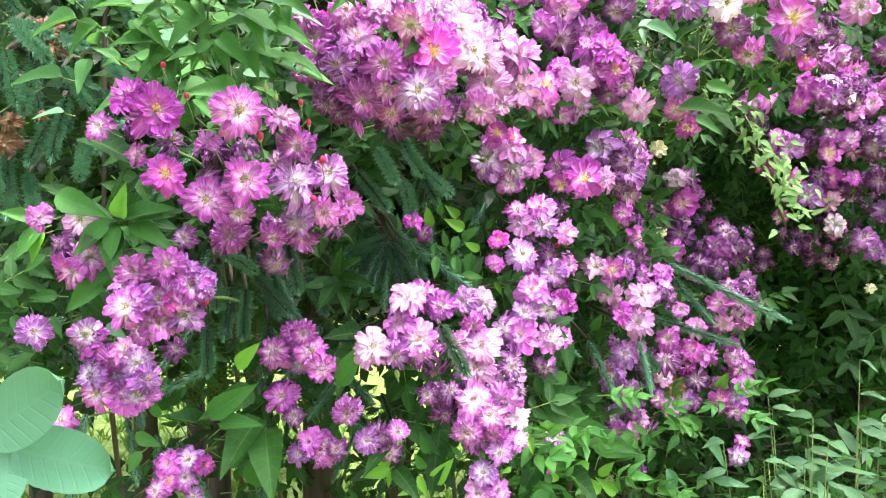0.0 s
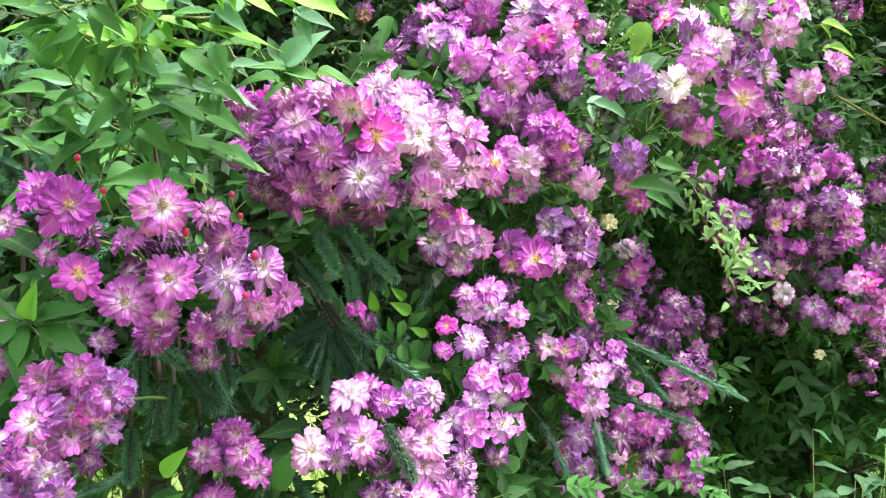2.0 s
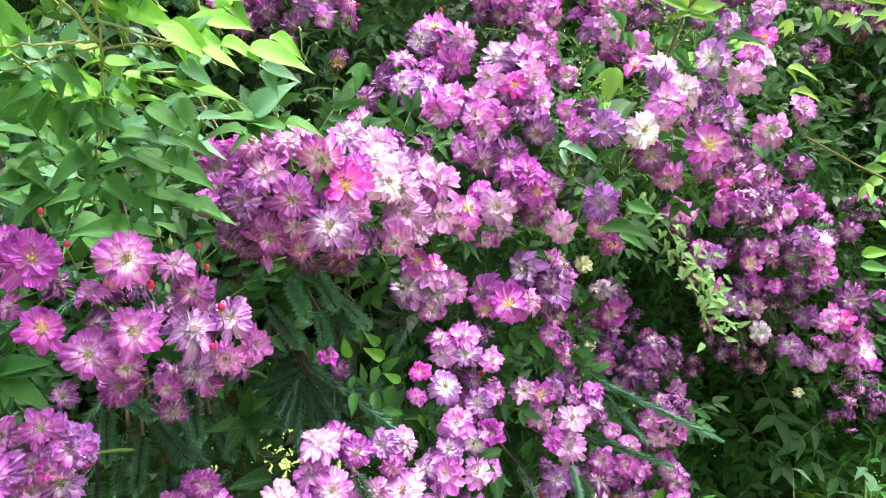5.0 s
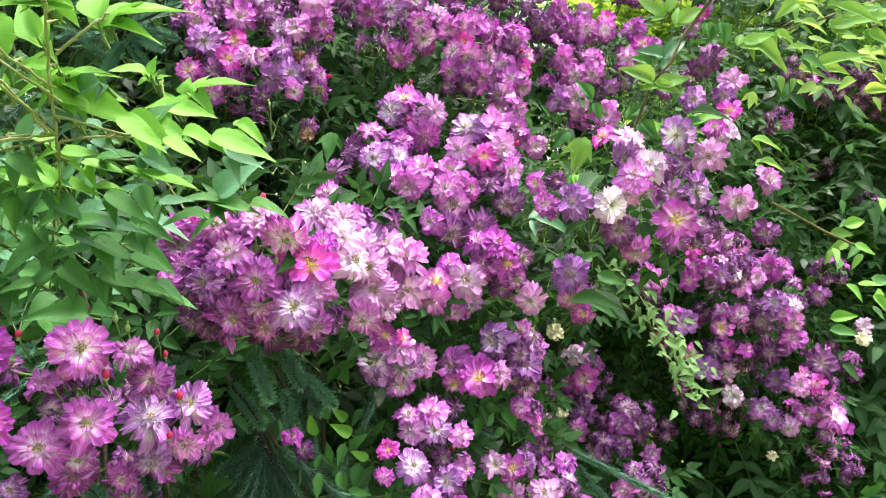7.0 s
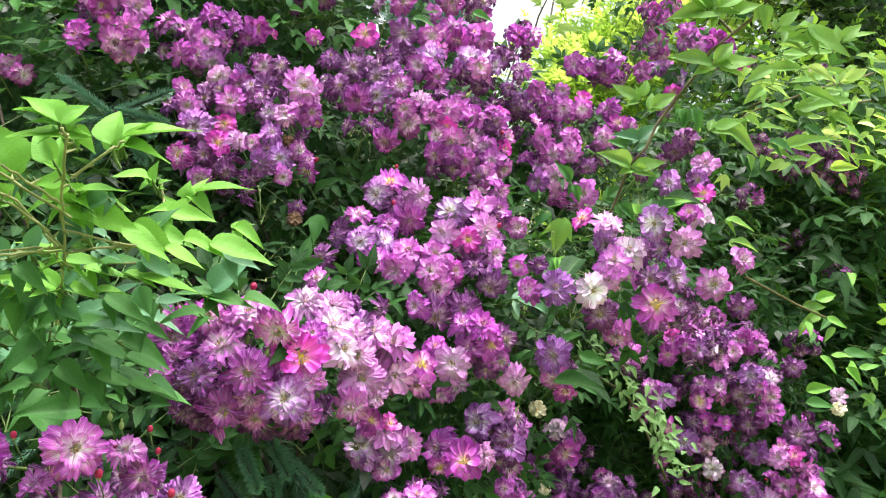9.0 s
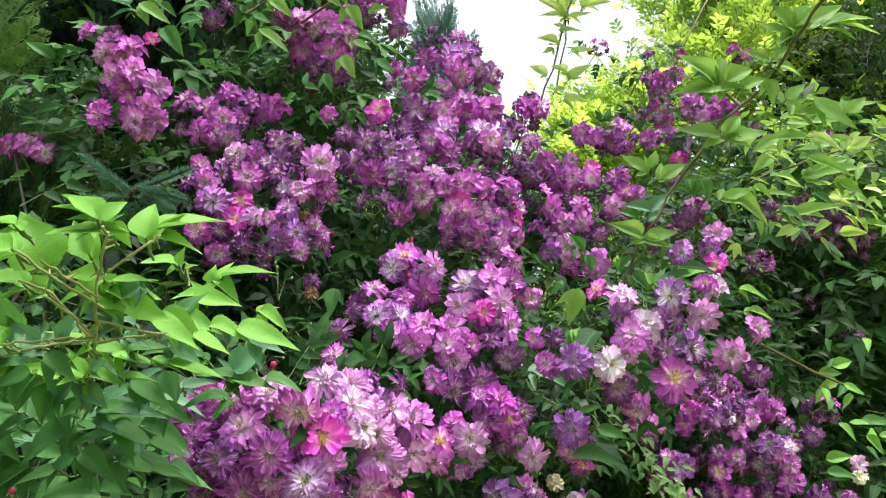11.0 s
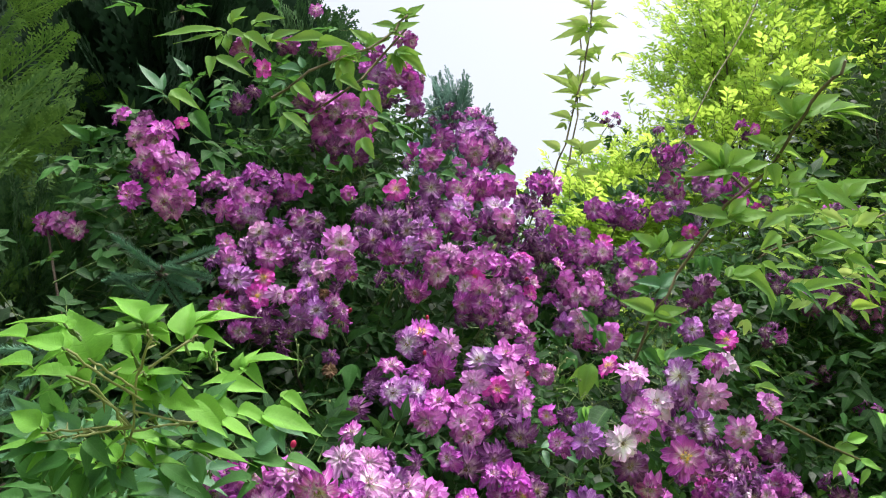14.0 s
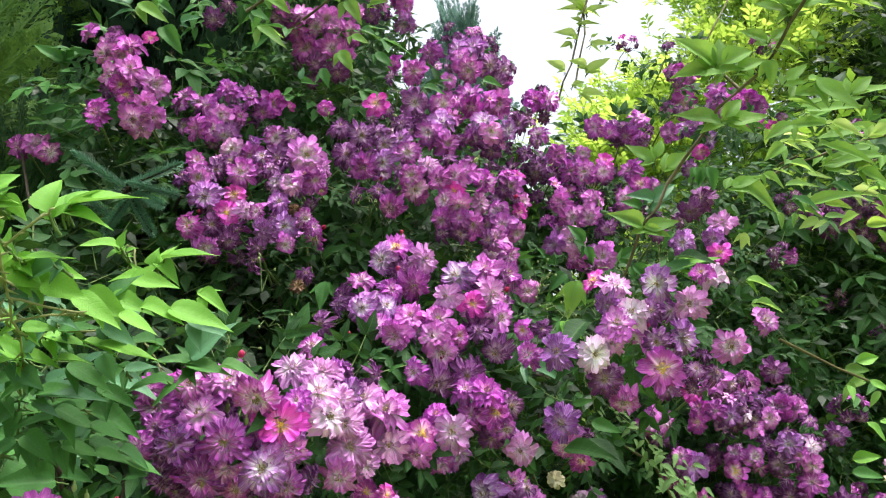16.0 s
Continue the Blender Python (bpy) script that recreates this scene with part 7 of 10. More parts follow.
leaflet((-0.091, 0.597, 1.634), (-0.080, 0.596, 1.644), 0.45, "young")
leaflet((-0.091, 0.597, 1.634), (-0.101, 0.597, 1.644), 0.45, "young")
leaflet((-0.112, 0.603, 1.656), (-0.131, 0.585, 1.658), 0.40, "young")
leaflet((-0.110, 0.602, 1.656), (-0.106, 0.597, 1.668), 0.50, "young")
leaflet((-0.105, 0.600, 1.652), (-0.096, 0.599, 1.656), 0.40, "young")
leaflet((-0.087, 0.608, 1.644), (-0.086, 0.604, 1.655), 0.80, "young")
leaflet((-0.080, 0.601, 1.647), (-0.040, 0.596, 1.654), 0.24, "young")
leaflet((-0.159, 0.571, 1.576), (-0.113, 0.570, 1.576), 0.30, "young")
leaflet((-0.145, 0.539, 1.593), (-0.121, 0.540, 1.592), 0.42, "young")
leaflet((-0.155, 0.568, 1.581), (-0.141, 0.561, 1.595), 0.50, "sheen")
leaflet((-0.142, 0.564, 1.590), (-0.064, 0.567, 1.574), 0.26, "young")
leaflet((-0.131, 0.563, 1.592), (-0.103, 0.561, 1.597), 0.30, "mid")
leaflet((-0.159, 0.569, 1.577), (-0.181, 0.557, 1.593), 0.40, "young")
leaflet((-0.171, 0.560, 1.576), (-0.194, 0.552, 1.585), 0.40, "young")
leaflet((-0.166, 0.567, 1.574), (-0.183, 0.567, 1.552), 0.50, "sheen")
leaflet((-0.178, 0.566, 1.567), (-0.187, 0.569, 1.545), 0.50, "mid")
leaflet((-0.156, 0.601, 1.551), (-0.113, 0.601, 1.556), 0.28, "sheen")
leaflet((-0.140, 0.625, 1.544), (-0.184, 0.620, 1.532), 0.30, "mid")
leaflet((-0.149, 0.610, 1.544), (-0.095, 0.616, 1.520), 0.30, "mid")
leaflet((-0.139, 0.639, 1.532), (-0.161, 0.629, 1.521), 0.50, "sheen")
leaflet((-0.161, 0.580, 1.569), (-0.147, 0.581, 1.556), 0.60, "sheen")
leaflet((-0.135, 0.590, 1.574), (-0.105, 0.594, 1.554), 0.40, "mid")
leaflet((-0.114, 0.594, 1.580), (-0.107, 0.599, 1.558), 0.45, "sheen")
leaflet((-0.184, 0.628, 1.544), (-0.212, 0.612, 1.522), 0.40, "mid")
leaflet((-0.147, 0.621, 1.519), (-0.100, 0.625, 1.507), 0.32, "mid")
leaflet((-0.107, 0.621, 1.570), (-0.085, 0.624, 1.574), 0.40, "sheen")
leaflet((-0.078, 0.628, 1.562), (-0.109, 0.623, 1.559), 0.30, "mid")
leaflet((-0.159, 0.599, 1.553), (-0.131, 0.596, 1.561), 0.30, "mid")
leaflet((-0.157, 0.591, 1.561), (-0.181, 0.589, 1.553), 0.35, "mid")
leaflet((-0.177, 0.618, 1.523), (-0.197, 0.609, 1.508), 0.40, "mid")
leaflet((-0.172, 0.618, 1.526), (-0.147, 0.614, 1.507), 0.40, "mid")
leaflet((-0.186, 0.609, 1.515), (-0.208, 0.600, 1.509), 0.40, "mid")
leaflet((-0.108, 0.567, 1.597), (-0.082, 0.577, 1.582), 0.40, "sheen")
leaflet((-0.059, 0.599, 1.604), (-0.032, 0.595, 1.592), 0.40, "sheen")
leaflet((-0.124, 0.629, 1.554), (-0.098, 0.628, 1.546), 0.35, "mid")
leaflet((-0.161, 0.522, 1.597), (-0.150, 0.513, 1.614), 0.50, "sheen")
leaflet((-0.129, 0.541, 1.600), (-0.111, 0.543, 1.593), 0.40, "sheen")
leaflet((-0.120, 0.532, 1.606), (-0.134, 0.524, 1.611), 0.30, "sheen")
leaflet((-0.101, 0.563, 1.614), (-0.085, 0.570, 1.634), 0.40, "mid")
leaflet((-0.052, 0.597, 1.622), (-0.030, 0.594, 1.610), 0.35, "young")
leaflet((-0.191, 0.543, 1.603), (-0.202, 0.536, 1.621), 0.60, "young")
leaflet((-0.193, 0.515, 1.597), (-0.216, 0.519, 1.607), 0.55, "young")
leaflet((-0.205, 0.575, 1.587), (-0.219, 0.559, 1.604), 0.50, "sheen")
leaflet((-0.189, 0.573, 1.593), (-0.204, 0.564, 1.600), 0.40, "sheen")
leaflet((-0.212, 0.575, 1.587), (-0.245, 0.571, 1.586), 0.30, "young")
leaflet((-0.215, 0.593, 1.564), (-0.238, 0.583, 1.589), 0.50, "mid")
leaflet((-0.192, 0.578, 1.585), (-0.207, 0.579, 1.555), 0.60, "mid")
leaflet((-0.183, 0.591, 1.579), (-0.218, 0.584, 1.574), 0.24, "young")
leaflet((-0.208, 0.611, 1.553), (-0.245, 0.602, 1.566), 0.34, "mid")
leaflet((-0.215, 0.620, 1.544), (-0.264, 0.609, 1.553), 0.42, "mid")
leaflet((-0.204, 0.634, 1.539), (-0.250, 0.629, 1.535), 0.30, "mid")
leaflet((-0.225, 0.632, 1.526), (-0.263, 0.628, 1.527), 0.40, "mid")
leaflet((-0.197, 0.635, 1.545), (-0.216, 0.623, 1.559), 0.40, "mid")
leaflet((-0.174, 0.609, 1.573), (-0.201, 0.604, 1.556), 0.50, "mid")
leaflet((-0.178, 0.575, 1.590), (-0.167, 0.579, 1.573), 0.40, "sheen")
leaflet((-0.188, 0.621, 1.557), (-0.161, 0.620, 1.546), 0.26, "mid")
leaflet((-0.163, 0.624, 1.559), (-0.140, 0.623, 1.559), 0.35, "sheen")
leaflet((-0.161, 0.625, 1.558), (-0.119, 0.621, 1.587), 0.34, "sheen")
leaflet((-0.082, 0.704, 1.584), (-0.048, 0.697, 1.614), 0.46, "sheen")
leaflet((-0.084, 0.698, 1.577), (-0.022, 0.692, 1.571), 0.25, "mid")
leaflet((-0.074, 0.705, 1.576), (-0.108, 0.691, 1.586), 0.30, "mid")
leaflet((-0.142, 0.651, 1.543), (-0.100, 0.653, 1.526), 0.30, "mid")
leaflet((-0.188, 0.645, 1.538), (-0.144, 0.639, 1.549), 0.24, "mid")
leaflet((-0.212, 0.633, 1.516), (-0.248, 0.627, 1.494), 0.34, "mid")
leaflet((-0.217, 0.632, 1.514), (-0.230, 0.628, 1.490), 0.34, "mid")
leaflet((-0.158, 0.653, 1.519), (-0.132, 0.653, 1.505), 0.30, "mid")
leaflet((-0.145, 0.664, 1.520), (-0.095, 0.659, 1.502), 0.24, "mid")
leaflet((-0.141, 0.668, 1.514), (-0.086, 0.661, 1.494), 0.26, "mid")
leaflet((-0.177, 0.642, 1.522), (-0.147, 0.642, 1.509), 0.30, "mid")
leaflet((-0.260, 0.642, 1.514), (-0.277, 0.636, 1.522), 0.40, "mid")
leaflet((-0.183, 0.641, 1.522), (-0.202, 0.636, 1.503), 0.34, "mid")
leaflet((-0.146, 0.522, 1.594), (-0.170, 0.527, 1.605), 0.24, "young")
leaflet((-0.104, 0.644, 1.622), (-0.127, 0.635, 1.605), 0.50, "sheen")
leaflet((-0.101, 0.673, 1.593), (-0.128, 0.659, 1.596), 0.30, "mid")
leaflet((-0.119, 0.653, 1.573), (-0.139, 0.647, 1.558), 0.40, "mid")
leaflet((-0.156, 0.648, 1.530), (-0.123, 0.649, 1.535), 0.30, "mid")
leaflet((-0.236, 0.626, 1.541), (-0.213, 0.623, 1.521), 0.40, "mid")
leaflet((-0.134, 0.645, 1.559), (-0.119, 0.648, 1.549), 0.40, "mid")
leaflet((-0.157, 0.434, 1.635), (-0.202, 0.440, 1.645), 0.42, "young")
leaflet((-0.162, 0.448, 1.650), (-0.195, 0.450, 1.654), 0.25, "young")
leaflet((-0.154, 0.475, 1.633), (-0.169, 0.467, 1.662), 0.85, "young")
leaflet((-0.167, 0.480, 1.624), (-0.218, 0.475, 1.633), 0.34, "young")
leaflet((-0.161, 0.497, 1.622), (-0.177, 0.485, 1.630), 0.48, "young")
leaflet((-0.148, 0.479, 1.633), (-0.158, 0.481, 1.619), 0.40, "sheen")
leaflet((-0.127, 0.473, 1.629), (-0.145, 0.474, 1.628), 0.55, "young")
leaflet((-0.132, 0.492, 1.621), (-0.134, 0.480, 1.640), 0.70, "young")
leaflet((-0.127, 0.455, 1.636), (-0.138, 0.453, 1.655), 0.50, "young")
leaflet((-0.135, 0.490, 1.624), (-0.157, 0.492, 1.613), 0.35, "young")
leaflet((-0.201, 0.550, 1.598), (-0.222, 0.536, 1.617), 0.48, "sheen")
leaflet((-0.191, 0.534, 1.606), (-0.197, 0.515, 1.627), 0.48, "mid")
leaflet((-0.175, 0.530, 1.594), (-0.193, 0.528, 1.608), 0.50, "sheen")
leaflet((-0.153, 0.533, 1.604), (-0.174, 0.528, 1.597), 0.45, "sheen")
leaflet((-0.203, 0.565, 1.588), (-0.239, 0.550, 1.603), 0.40, "mid")
leaflet((-0.194, 0.557, 1.583), (-0.232, 0.549, 1.582), 0.30, "mid")
leaflet((-0.125, 0.498, 1.604), (-0.144, 0.501, 1.610), 0.40, "sheen")
leaflet((-0.109, 0.492, 1.624), (-0.128, 0.490, 1.615), 0.50, "sheen")
leaflet((-0.123, 0.483, 1.625), (-0.098, 0.479, 1.628), 0.25, "young")
leaflet((-0.184, 0.546, 1.579), (-0.211, 0.548, 1.568), 0.40, "mid")
leaflet((-0.169, 0.528, 1.589), (-0.149, 0.523, 1.571), 0.40, "mid")
for k in range(46):
    x, z = rng.uniform(-0.34, -0.13), rng.uniform(1.47, 1.61)
    p = Vector((x, rng.uniform(0.69, 0.76), z))
    leaflet(p, p + Vector((rng.uniform(-0.05, 0.05), rng.uniform(-0.03, 0.0), rng.uniform(-0.03, 0.012))), rng.uniform(0.25, 0.5), rng.choice(("mid", "mid", "sheen")), young, False)

# ---- long shoots above the rose ----
def cane(a, b):
    a, b = Vector(a), Vector(b)
    part("cane", Shape().tube([a, (a + b) / 2 + jit(0.006), b], 0.0026, 0.002, 6).mesh("cane", ["red_cane"]), rose)


cane((-0.092, 1.300, 2.167), (0.006, 1.250, 2.223))
cane((0.006, 1.250, 2.223), (0.083, 1.220, 2.310))
cane((0.781, 1.400, 1.648), (1.014, 1.450, 1.555))
cane((0.418, 1.300, 1.509), (0.504, 1.300, 1.445))
cane((0.504, 1.300, 1.445), (0.551, 1.260, 1.311))
cane((0.422, 1.160, 1.699), (0.423, 1.120, 1.728))
cane((0.423, 1.120, 1.728), (0.436, 1.088, 1.782))
cane((0.436, 1.088, 1.782), (0.463, 1.050, 1.833))
cane((0.463, 1.050, 1.833), (0.497, 1.000, 1.887))
cane((0.497, 1.000, 1.887), (0.531, 0.960, 1.932))
cane((0.531, 0.960, 1.932), (0.563, 0.920, 1.967))
cane((0.563, 0.920, 1.967), (0.566, 0.880, 1.989))
cane((0.566, 0.880, 1.989), (0.568, 0.840, 2.008))
cane((0.568, 0.840, 2.008), (0.575, 0.800, 2.022))
cane((0.575, 0.800, 2.022), (0.580, 0.780, 2.035))
cane((0.535, 0.960, 1.933), (0.513, 0.980, 1.972))
cane((0.896, 1.600, 2.009), (0.978, 1.550, 2.038))
cane((0.978, 1.550, 2.038), (1.054, 1.500, 2.059))
cane((1.054, 1.500, 2.059), (1.133, 1.480, 2.082))
cane((1.054, 1.500, 2.012), (1.139, 1.500, 2.029))
cane((0.519, 1.900, 2.297), (0.549, 1.870, 2.381))
cane((0.549, 1.870, 2.381), (0.580, 1.850, 2.511))
cane((0.580, 1.850, 2.511), (0.605, 1.830, 2.618))
cane((0.605, 1.830, 2.618), (0.623, 1.800, 2.762))
cane((0.623, 1.800, 2.762), (0.628, 1.790, 2.860))
cane((0.568, 1.920, 2.338), (0.596, 1.900, 2.478))
cane((0.596, 1.900, 2.478), (0.602, 1.880, 2.603))
cane((0.602, 1.880, 2.603), (0.606, 1.870, 2.701))
cane((0.900, 2.000, 2.416), (1.043, 2.000, 2.654))
cane((1.043, 2.000, 2.654), (1.170, 2.000, 2.850))
cane((1.170, 2.000, 2.850), (1.242, 2.000, 2.992))
cane((-0.143, 1.220, 2.165), (-0.083, 1.200, 2.207))
cane((-0.083, 1.200, 2.207), (-0.032, 1.200, 2.234))
cane((-0.032, 1.200, 2.234), (0.015, 1.200, 2.254))
cane((0.015, 1.200, 2.254), (0.062, 1.200, 2.293))
cane((0.062, 1.200, 2.293), (0.083, 1.200, 2.324))
cane((0.908, 1.500, 2.023), (0.896, 1.600, 2.009))
leaflet((-0.014, 0.903, 1.349), (-0.019, 0.892, 1.374), 0.57, "young", rose)
leaflet((0.019, 0.959, 1.355), (0.004, 0.950, 1.369), 0.57, "young", rose)
leaflet((0.025, 0.941, 1.342), (0.003, 0.930, 1.355), 0.57, "young", rose)
leaflet((0.017, 0.919, 1.336), (0.010, 0.909, 1.316), 0.57, "mid", rose)
leaflet((-0.008, 0.883, 1.333), (-0.014, 0.874, 1.316), 0.46, "mid", rose)
leaflet((0.043, 0.915, 1.320), (0.024, 0.905, 1.331), 0.57, "young", rose)
leaflet((0.033, 0.904, 1.317), (0.027, 0.893, 1.293), 0.57, "mid", rose)
leaflet((0.023, 0.918, 1.333), (0.041, 0.908, 1.348), 0.46, "mid", rose)
leaflet((0.014, 0.869, 1.319), (0.017, 0.859, 1.295), 0.46, "mid", rose)
leaflet((0.041, 0.904, 1.292), (0.035, 0.893, 1.268), 0.46, "mid", rose)
leaflet((-0.007, 0.851, 1.322), (-0.009, 0.841, 1.299), 0.46, "mid", rose)
leaflet((0.063, 0.931, 1.279), (0.070, 0.923, 1.265), 0.46, "young", rose)
leaflet((0.089, 0.948, 1.279), (0.099, 0.939, 1.297), 0.46, "mid", rose)
leaflet((-0.002, 0.944, 1.359), (-0.005, 0.935, 1.380), 0.46, "mid", rose)
leaflet((0.037, 0.968, 1.365), (0.024, 0.958, 1.347), 0.46, "mid", rose)
leaflet((0.004, 0.874, 1.330), (-0.000, 0.865, 1.350), 0.46, "mid", rose)
leaflet((0.053, 0.957, 1.340), (0.063, 0.948, 1.357), 0.46, "mid", rose)
leaflet((0.022, 0.866, 1.301), (0.045, 0.856, 1.297), 0.46, "mid", rose)
leaflet((0.456, 1.305, 1.467), (0.413, 1.289, 1.504), 0.57, "mid", rose)
leaflet((0.366, 1.170, 1.482), (0.408, 1.155, 1.457), 0.40, "mid", rose)
leaflet((0.333, 1.018, 1.518), (0.368, 1.004, 1.507), 0.52, "mid", rose)
leaflet((0.311, 1.017, 1.540), (0.336, 1.006, 1.546), 0.46, "mid", rose)
leaflet((0.254, 1.021, 1.590), (0.300, 1.006, 1.574), 0.40, "sheen", rose)
leaflet((0.355, 1.284, 1.768), (0.325, 1.272, 1.791), 0.52, "mid", rose)
leaflet((0.364, 1.253, 1.744), (0.334, 1.240, 1.715), 0.46, "mid", rose)
leaflet((0.297, 0.974, 1.639), (0.314, 0.963, 1.617), 0.57, "young", rose)
leaflet((0.292, 0.981, 1.640), (0.286, 0.971, 1.615), 0.46, "mid", rose)
leaflet((0.463, 1.143, 1.738), (0.472, 1.133, 1.712), 0.57, "young", rose)
leaflet((0.477, 1.065, 1.720), (0.530, 1.047, 1.735), 0.34, "young", rose)
leaflet((0.277, 1.114, 1.451), (0.259, 1.104, 1.471), 0.46, "mid", rose)
leaflet((0.343, 1.303, 1.352), (0.385, 1.288, 1.371), 0.46, "leaf", rose)
leaflet((0.216, 1.047, 1.351), (0.232, 1.035, 1.323), 0.57, "mid", rose)
leaflet((0.224, 1.088, 1.315), (0.207, 1.079, 1.302), 0.57, "mid", rose)
leaflet((0.183, 1.032, 1.340), (0.178, 1.022, 1.319), 0.57, "mid", rose)
leaflet((0.218, 1.120, 1.174), (0.228, 1.110, 1.197), 0.57, "mid", rose)
leaflet((0.271, 1.122, 1.212), (0.265, 1.114, 1.231), 0.57, "young", rose)
leaflet((0.174, 1.065, 1.199), (0.157, 1.054, 1.180), 0.57, "mid", rose)
leaflet((0.126, 0.982, 1.307), (0.117, 0.972, 1.285), 0.46, "mid", rose)
leaflet((0.043, 1.059, 1.694), (0.029, 1.048, 1.713), 0.46, "mid", rose)
leaflet((0.000, 1.074, 1.704), (-0.007, 1.061, 1.665), 0.57, "mid", rose)
leaflet((0.020, 0.924, 1.598), (-0.005, 0.912, 1.615), 0.40, "sheen", rose)
leaflet((0.050, 0.983, 1.612), (0.030, 0.973, 1.621), 0.46, "mid", rose)
leaflet((0.059, 0.964, 1.603), (0.056, 0.955, 1.621), 0.57, "sheen", rose)
leaflet((0.067, 0.890, 1.570), (0.085, 0.880, 1.557), 0.46, "mid", rose)
leaflet((0.082, 0.921, 1.579), (0.100, 0.911, 1.588), 0.34, "mid", rose)
leaflet((0.577, 1.532, 1.191), (0.601, 1.521, 1.198), 0.46, "young", rose)
leaflet((0.514, 1.406, 1.217), (0.479, 1.394, 1.235), 0.46, "young", rose)
leaflet((-0.058, 0.823, 1.091), (-0.089, 0.812, 1.085), 0.46, "young", rose)
leaflet((-0.058, 0.823, 1.087), (-0.060, 0.815, 1.072), 0.46, "young", rose)
leaflet((-0.062, 0.823, 1.092), (-0.066, 0.814, 1.118), 0.46, "young", rose)
leaflet((-0.044, 0.822, 1.123), (-0.068, 0.813, 1.122), 0.57, "young", rose)
leaflet((-0.015, 0.818, 1.111), (-0.025, 0.808, 1.136), 0.46, "mid", rose)
leaflet((-0.027, 0.822, 1.083), (-0.017, 0.812, 1.062), 0.46, "young", rose)
leaflet((-0.009, 0.823, 1.076), (0.008, 0.813, 1.103), 0.57, "young", rose)
leaflet((-0.027, 0.823, 1.070), (-0.050, 0.813, 1.064), 0.46, "young", rose)
leaflet((-0.020, 0.822, 1.091), (-0.031, 0.814, 1.111), 0.57, "mid", rose)
leaflet((0.010, 0.819, 1.117), (0.023, 0.811, 1.107), 0.46, "mid", rose)
leaflet((0.042, 0.829, 1.108), (0.045, 0.820, 1.093), 0.46, "young", rose)
leaflet((0.077, 0.847, 1.081), (0.066, 0.840, 1.078), 0.57, "young", rose)
leaflet((0.100, 0.882, 1.107), (0.104, 0.872, 1.087), 0.46, "young", rose)
leaflet((0.174, 1.077, 1.039), (0.214, 1.062, 1.019), 0.40, "mid", rose)
leaflet((0.175, 1.077, 1.004), (0.134, 1.064, 1.015), 0.46, "young", rose)
leaflet((0.177, 1.079, 1.004), (0.184, 1.072, 1.016), 0.57, "young", rose)
leaflet((0.235, 1.209, 0.930), (0.202, 1.198, 0.925), 0.80, "young", rose)
leaflet((0.249, 1.248, 0.943), (0.318, 1.228, 0.937), 0.57, "mid", rose)
leaflet((0.210, 1.184, 1.035), (0.155, 1.169, 1.049), 0.46, "mid", rose)
leaflet((0.233, 1.221, 1.016), (0.260, 1.208, 0.992), 0.52, "mid", rose)
leaflet((0.187, 1.115, 1.072), (0.224, 1.102, 1.085), 0.57, "mid", rose)
leaflet((0.173, 1.068, 1.123), (0.132, 1.054, 1.103), 0.57, "mid", rose)
leaflet((0.166, 1.090, 0.955), (0.153, 1.082, 0.976), 0.57, "young", rose)
leaflet((0.261, 1.238, 0.868), (0.207, 1.222, 0.909), 0.57, "young", rose)
leaflet((0.259, 1.246, 0.894), (0.282, 1.234, 0.923), 0.69, "young", rose)
leaflet((0.294, 1.261, 0.857), (0.259, 1.249, 0.885), 0.46, "young", rose)
leaflet((0.151, 1.062, 0.964), (0.123, 1.050, 0.948), 0.57, "mid", rose)
leaflet((0.164, 1.017, 1.154), (0.169, 1.006, 1.188), 0.57, "mid", rose)
leaflet((-0.106, 0.779, 1.200), (-0.081, 0.765, 1.248), 0.48, "mid", rose)
leaflet((-0.202, 0.748, 1.227), (-0.178, 0.737, 1.255), 0.48, "young", rose)
leaflet((-0.234, 0.753, 1.176), (-0.182, 0.737, 1.214), 0.48, "mid", rose)
leaflet((-0.225, 0.759, 1.166), (-0.180, 0.746, 1.173), 0.34, "mid", rose)
leaflet((-0.233, 0.805, 1.104), (-0.197, 0.791, 1.143), 0.48, "mid", rose)
leaflet((-0.204, 0.808, 1.077), (-0.193, 0.794, 1.130), 0.63, "mid", rose)
leaflet((-0.298, 0.730, 1.166), (-0.270, 0.720, 1.158), 0.57, "mid", rose)
leaflet((-0.296, 0.737, 1.146), (-0.307, 0.727, 1.127), 0.57, "mid", rose)
leaflet((-0.320, 0.735, 1.192), (-0.324, 0.727, 1.206), 0.69, "mid", rose)
leaflet((-0.273, 0.725, 1.185), (-0.274, 0.717, 1.207), 0.57, "mid", rose)
leaflet((-0.279, 0.657, 1.382), (-0.308, 0.643, 1.354), 0.46, "mid", rose)
leaflet((-0.273, 0.655, 1.380), (-0.278, 0.642, 1.345), 0.52, "mid", rose)
leaflet((-0.267, 0.652, 1.384), (-0.262, 0.642, 1.412), 0.52, "young", rose)
leaflet((-0.262, 0.651, 1.385), (-0.221, 0.638, 1.398), 0.40, "mid", rose)
leaflet((-0.260, 0.651, 1.380), (-0.218, 0.637, 1.360), 0.34, "mid", rose)
leaflet((-0.253, 0.649, 1.377), (-0.255, 0.640, 1.360), 0.46, "mid", rose)
leaflet((-0.323, 0.657, 1.403), (-0.278, 0.643, 1.388), 0.52, "mid", rose)
leaflet((-0.354, 0.681, 1.382), (-0.379, 0.669, 1.389), 0.46, "mid", rose)
leaflet((-0.350, 0.682, 1.374), (-0.372, 0.669, 1.346), 0.46, "mid", rose)
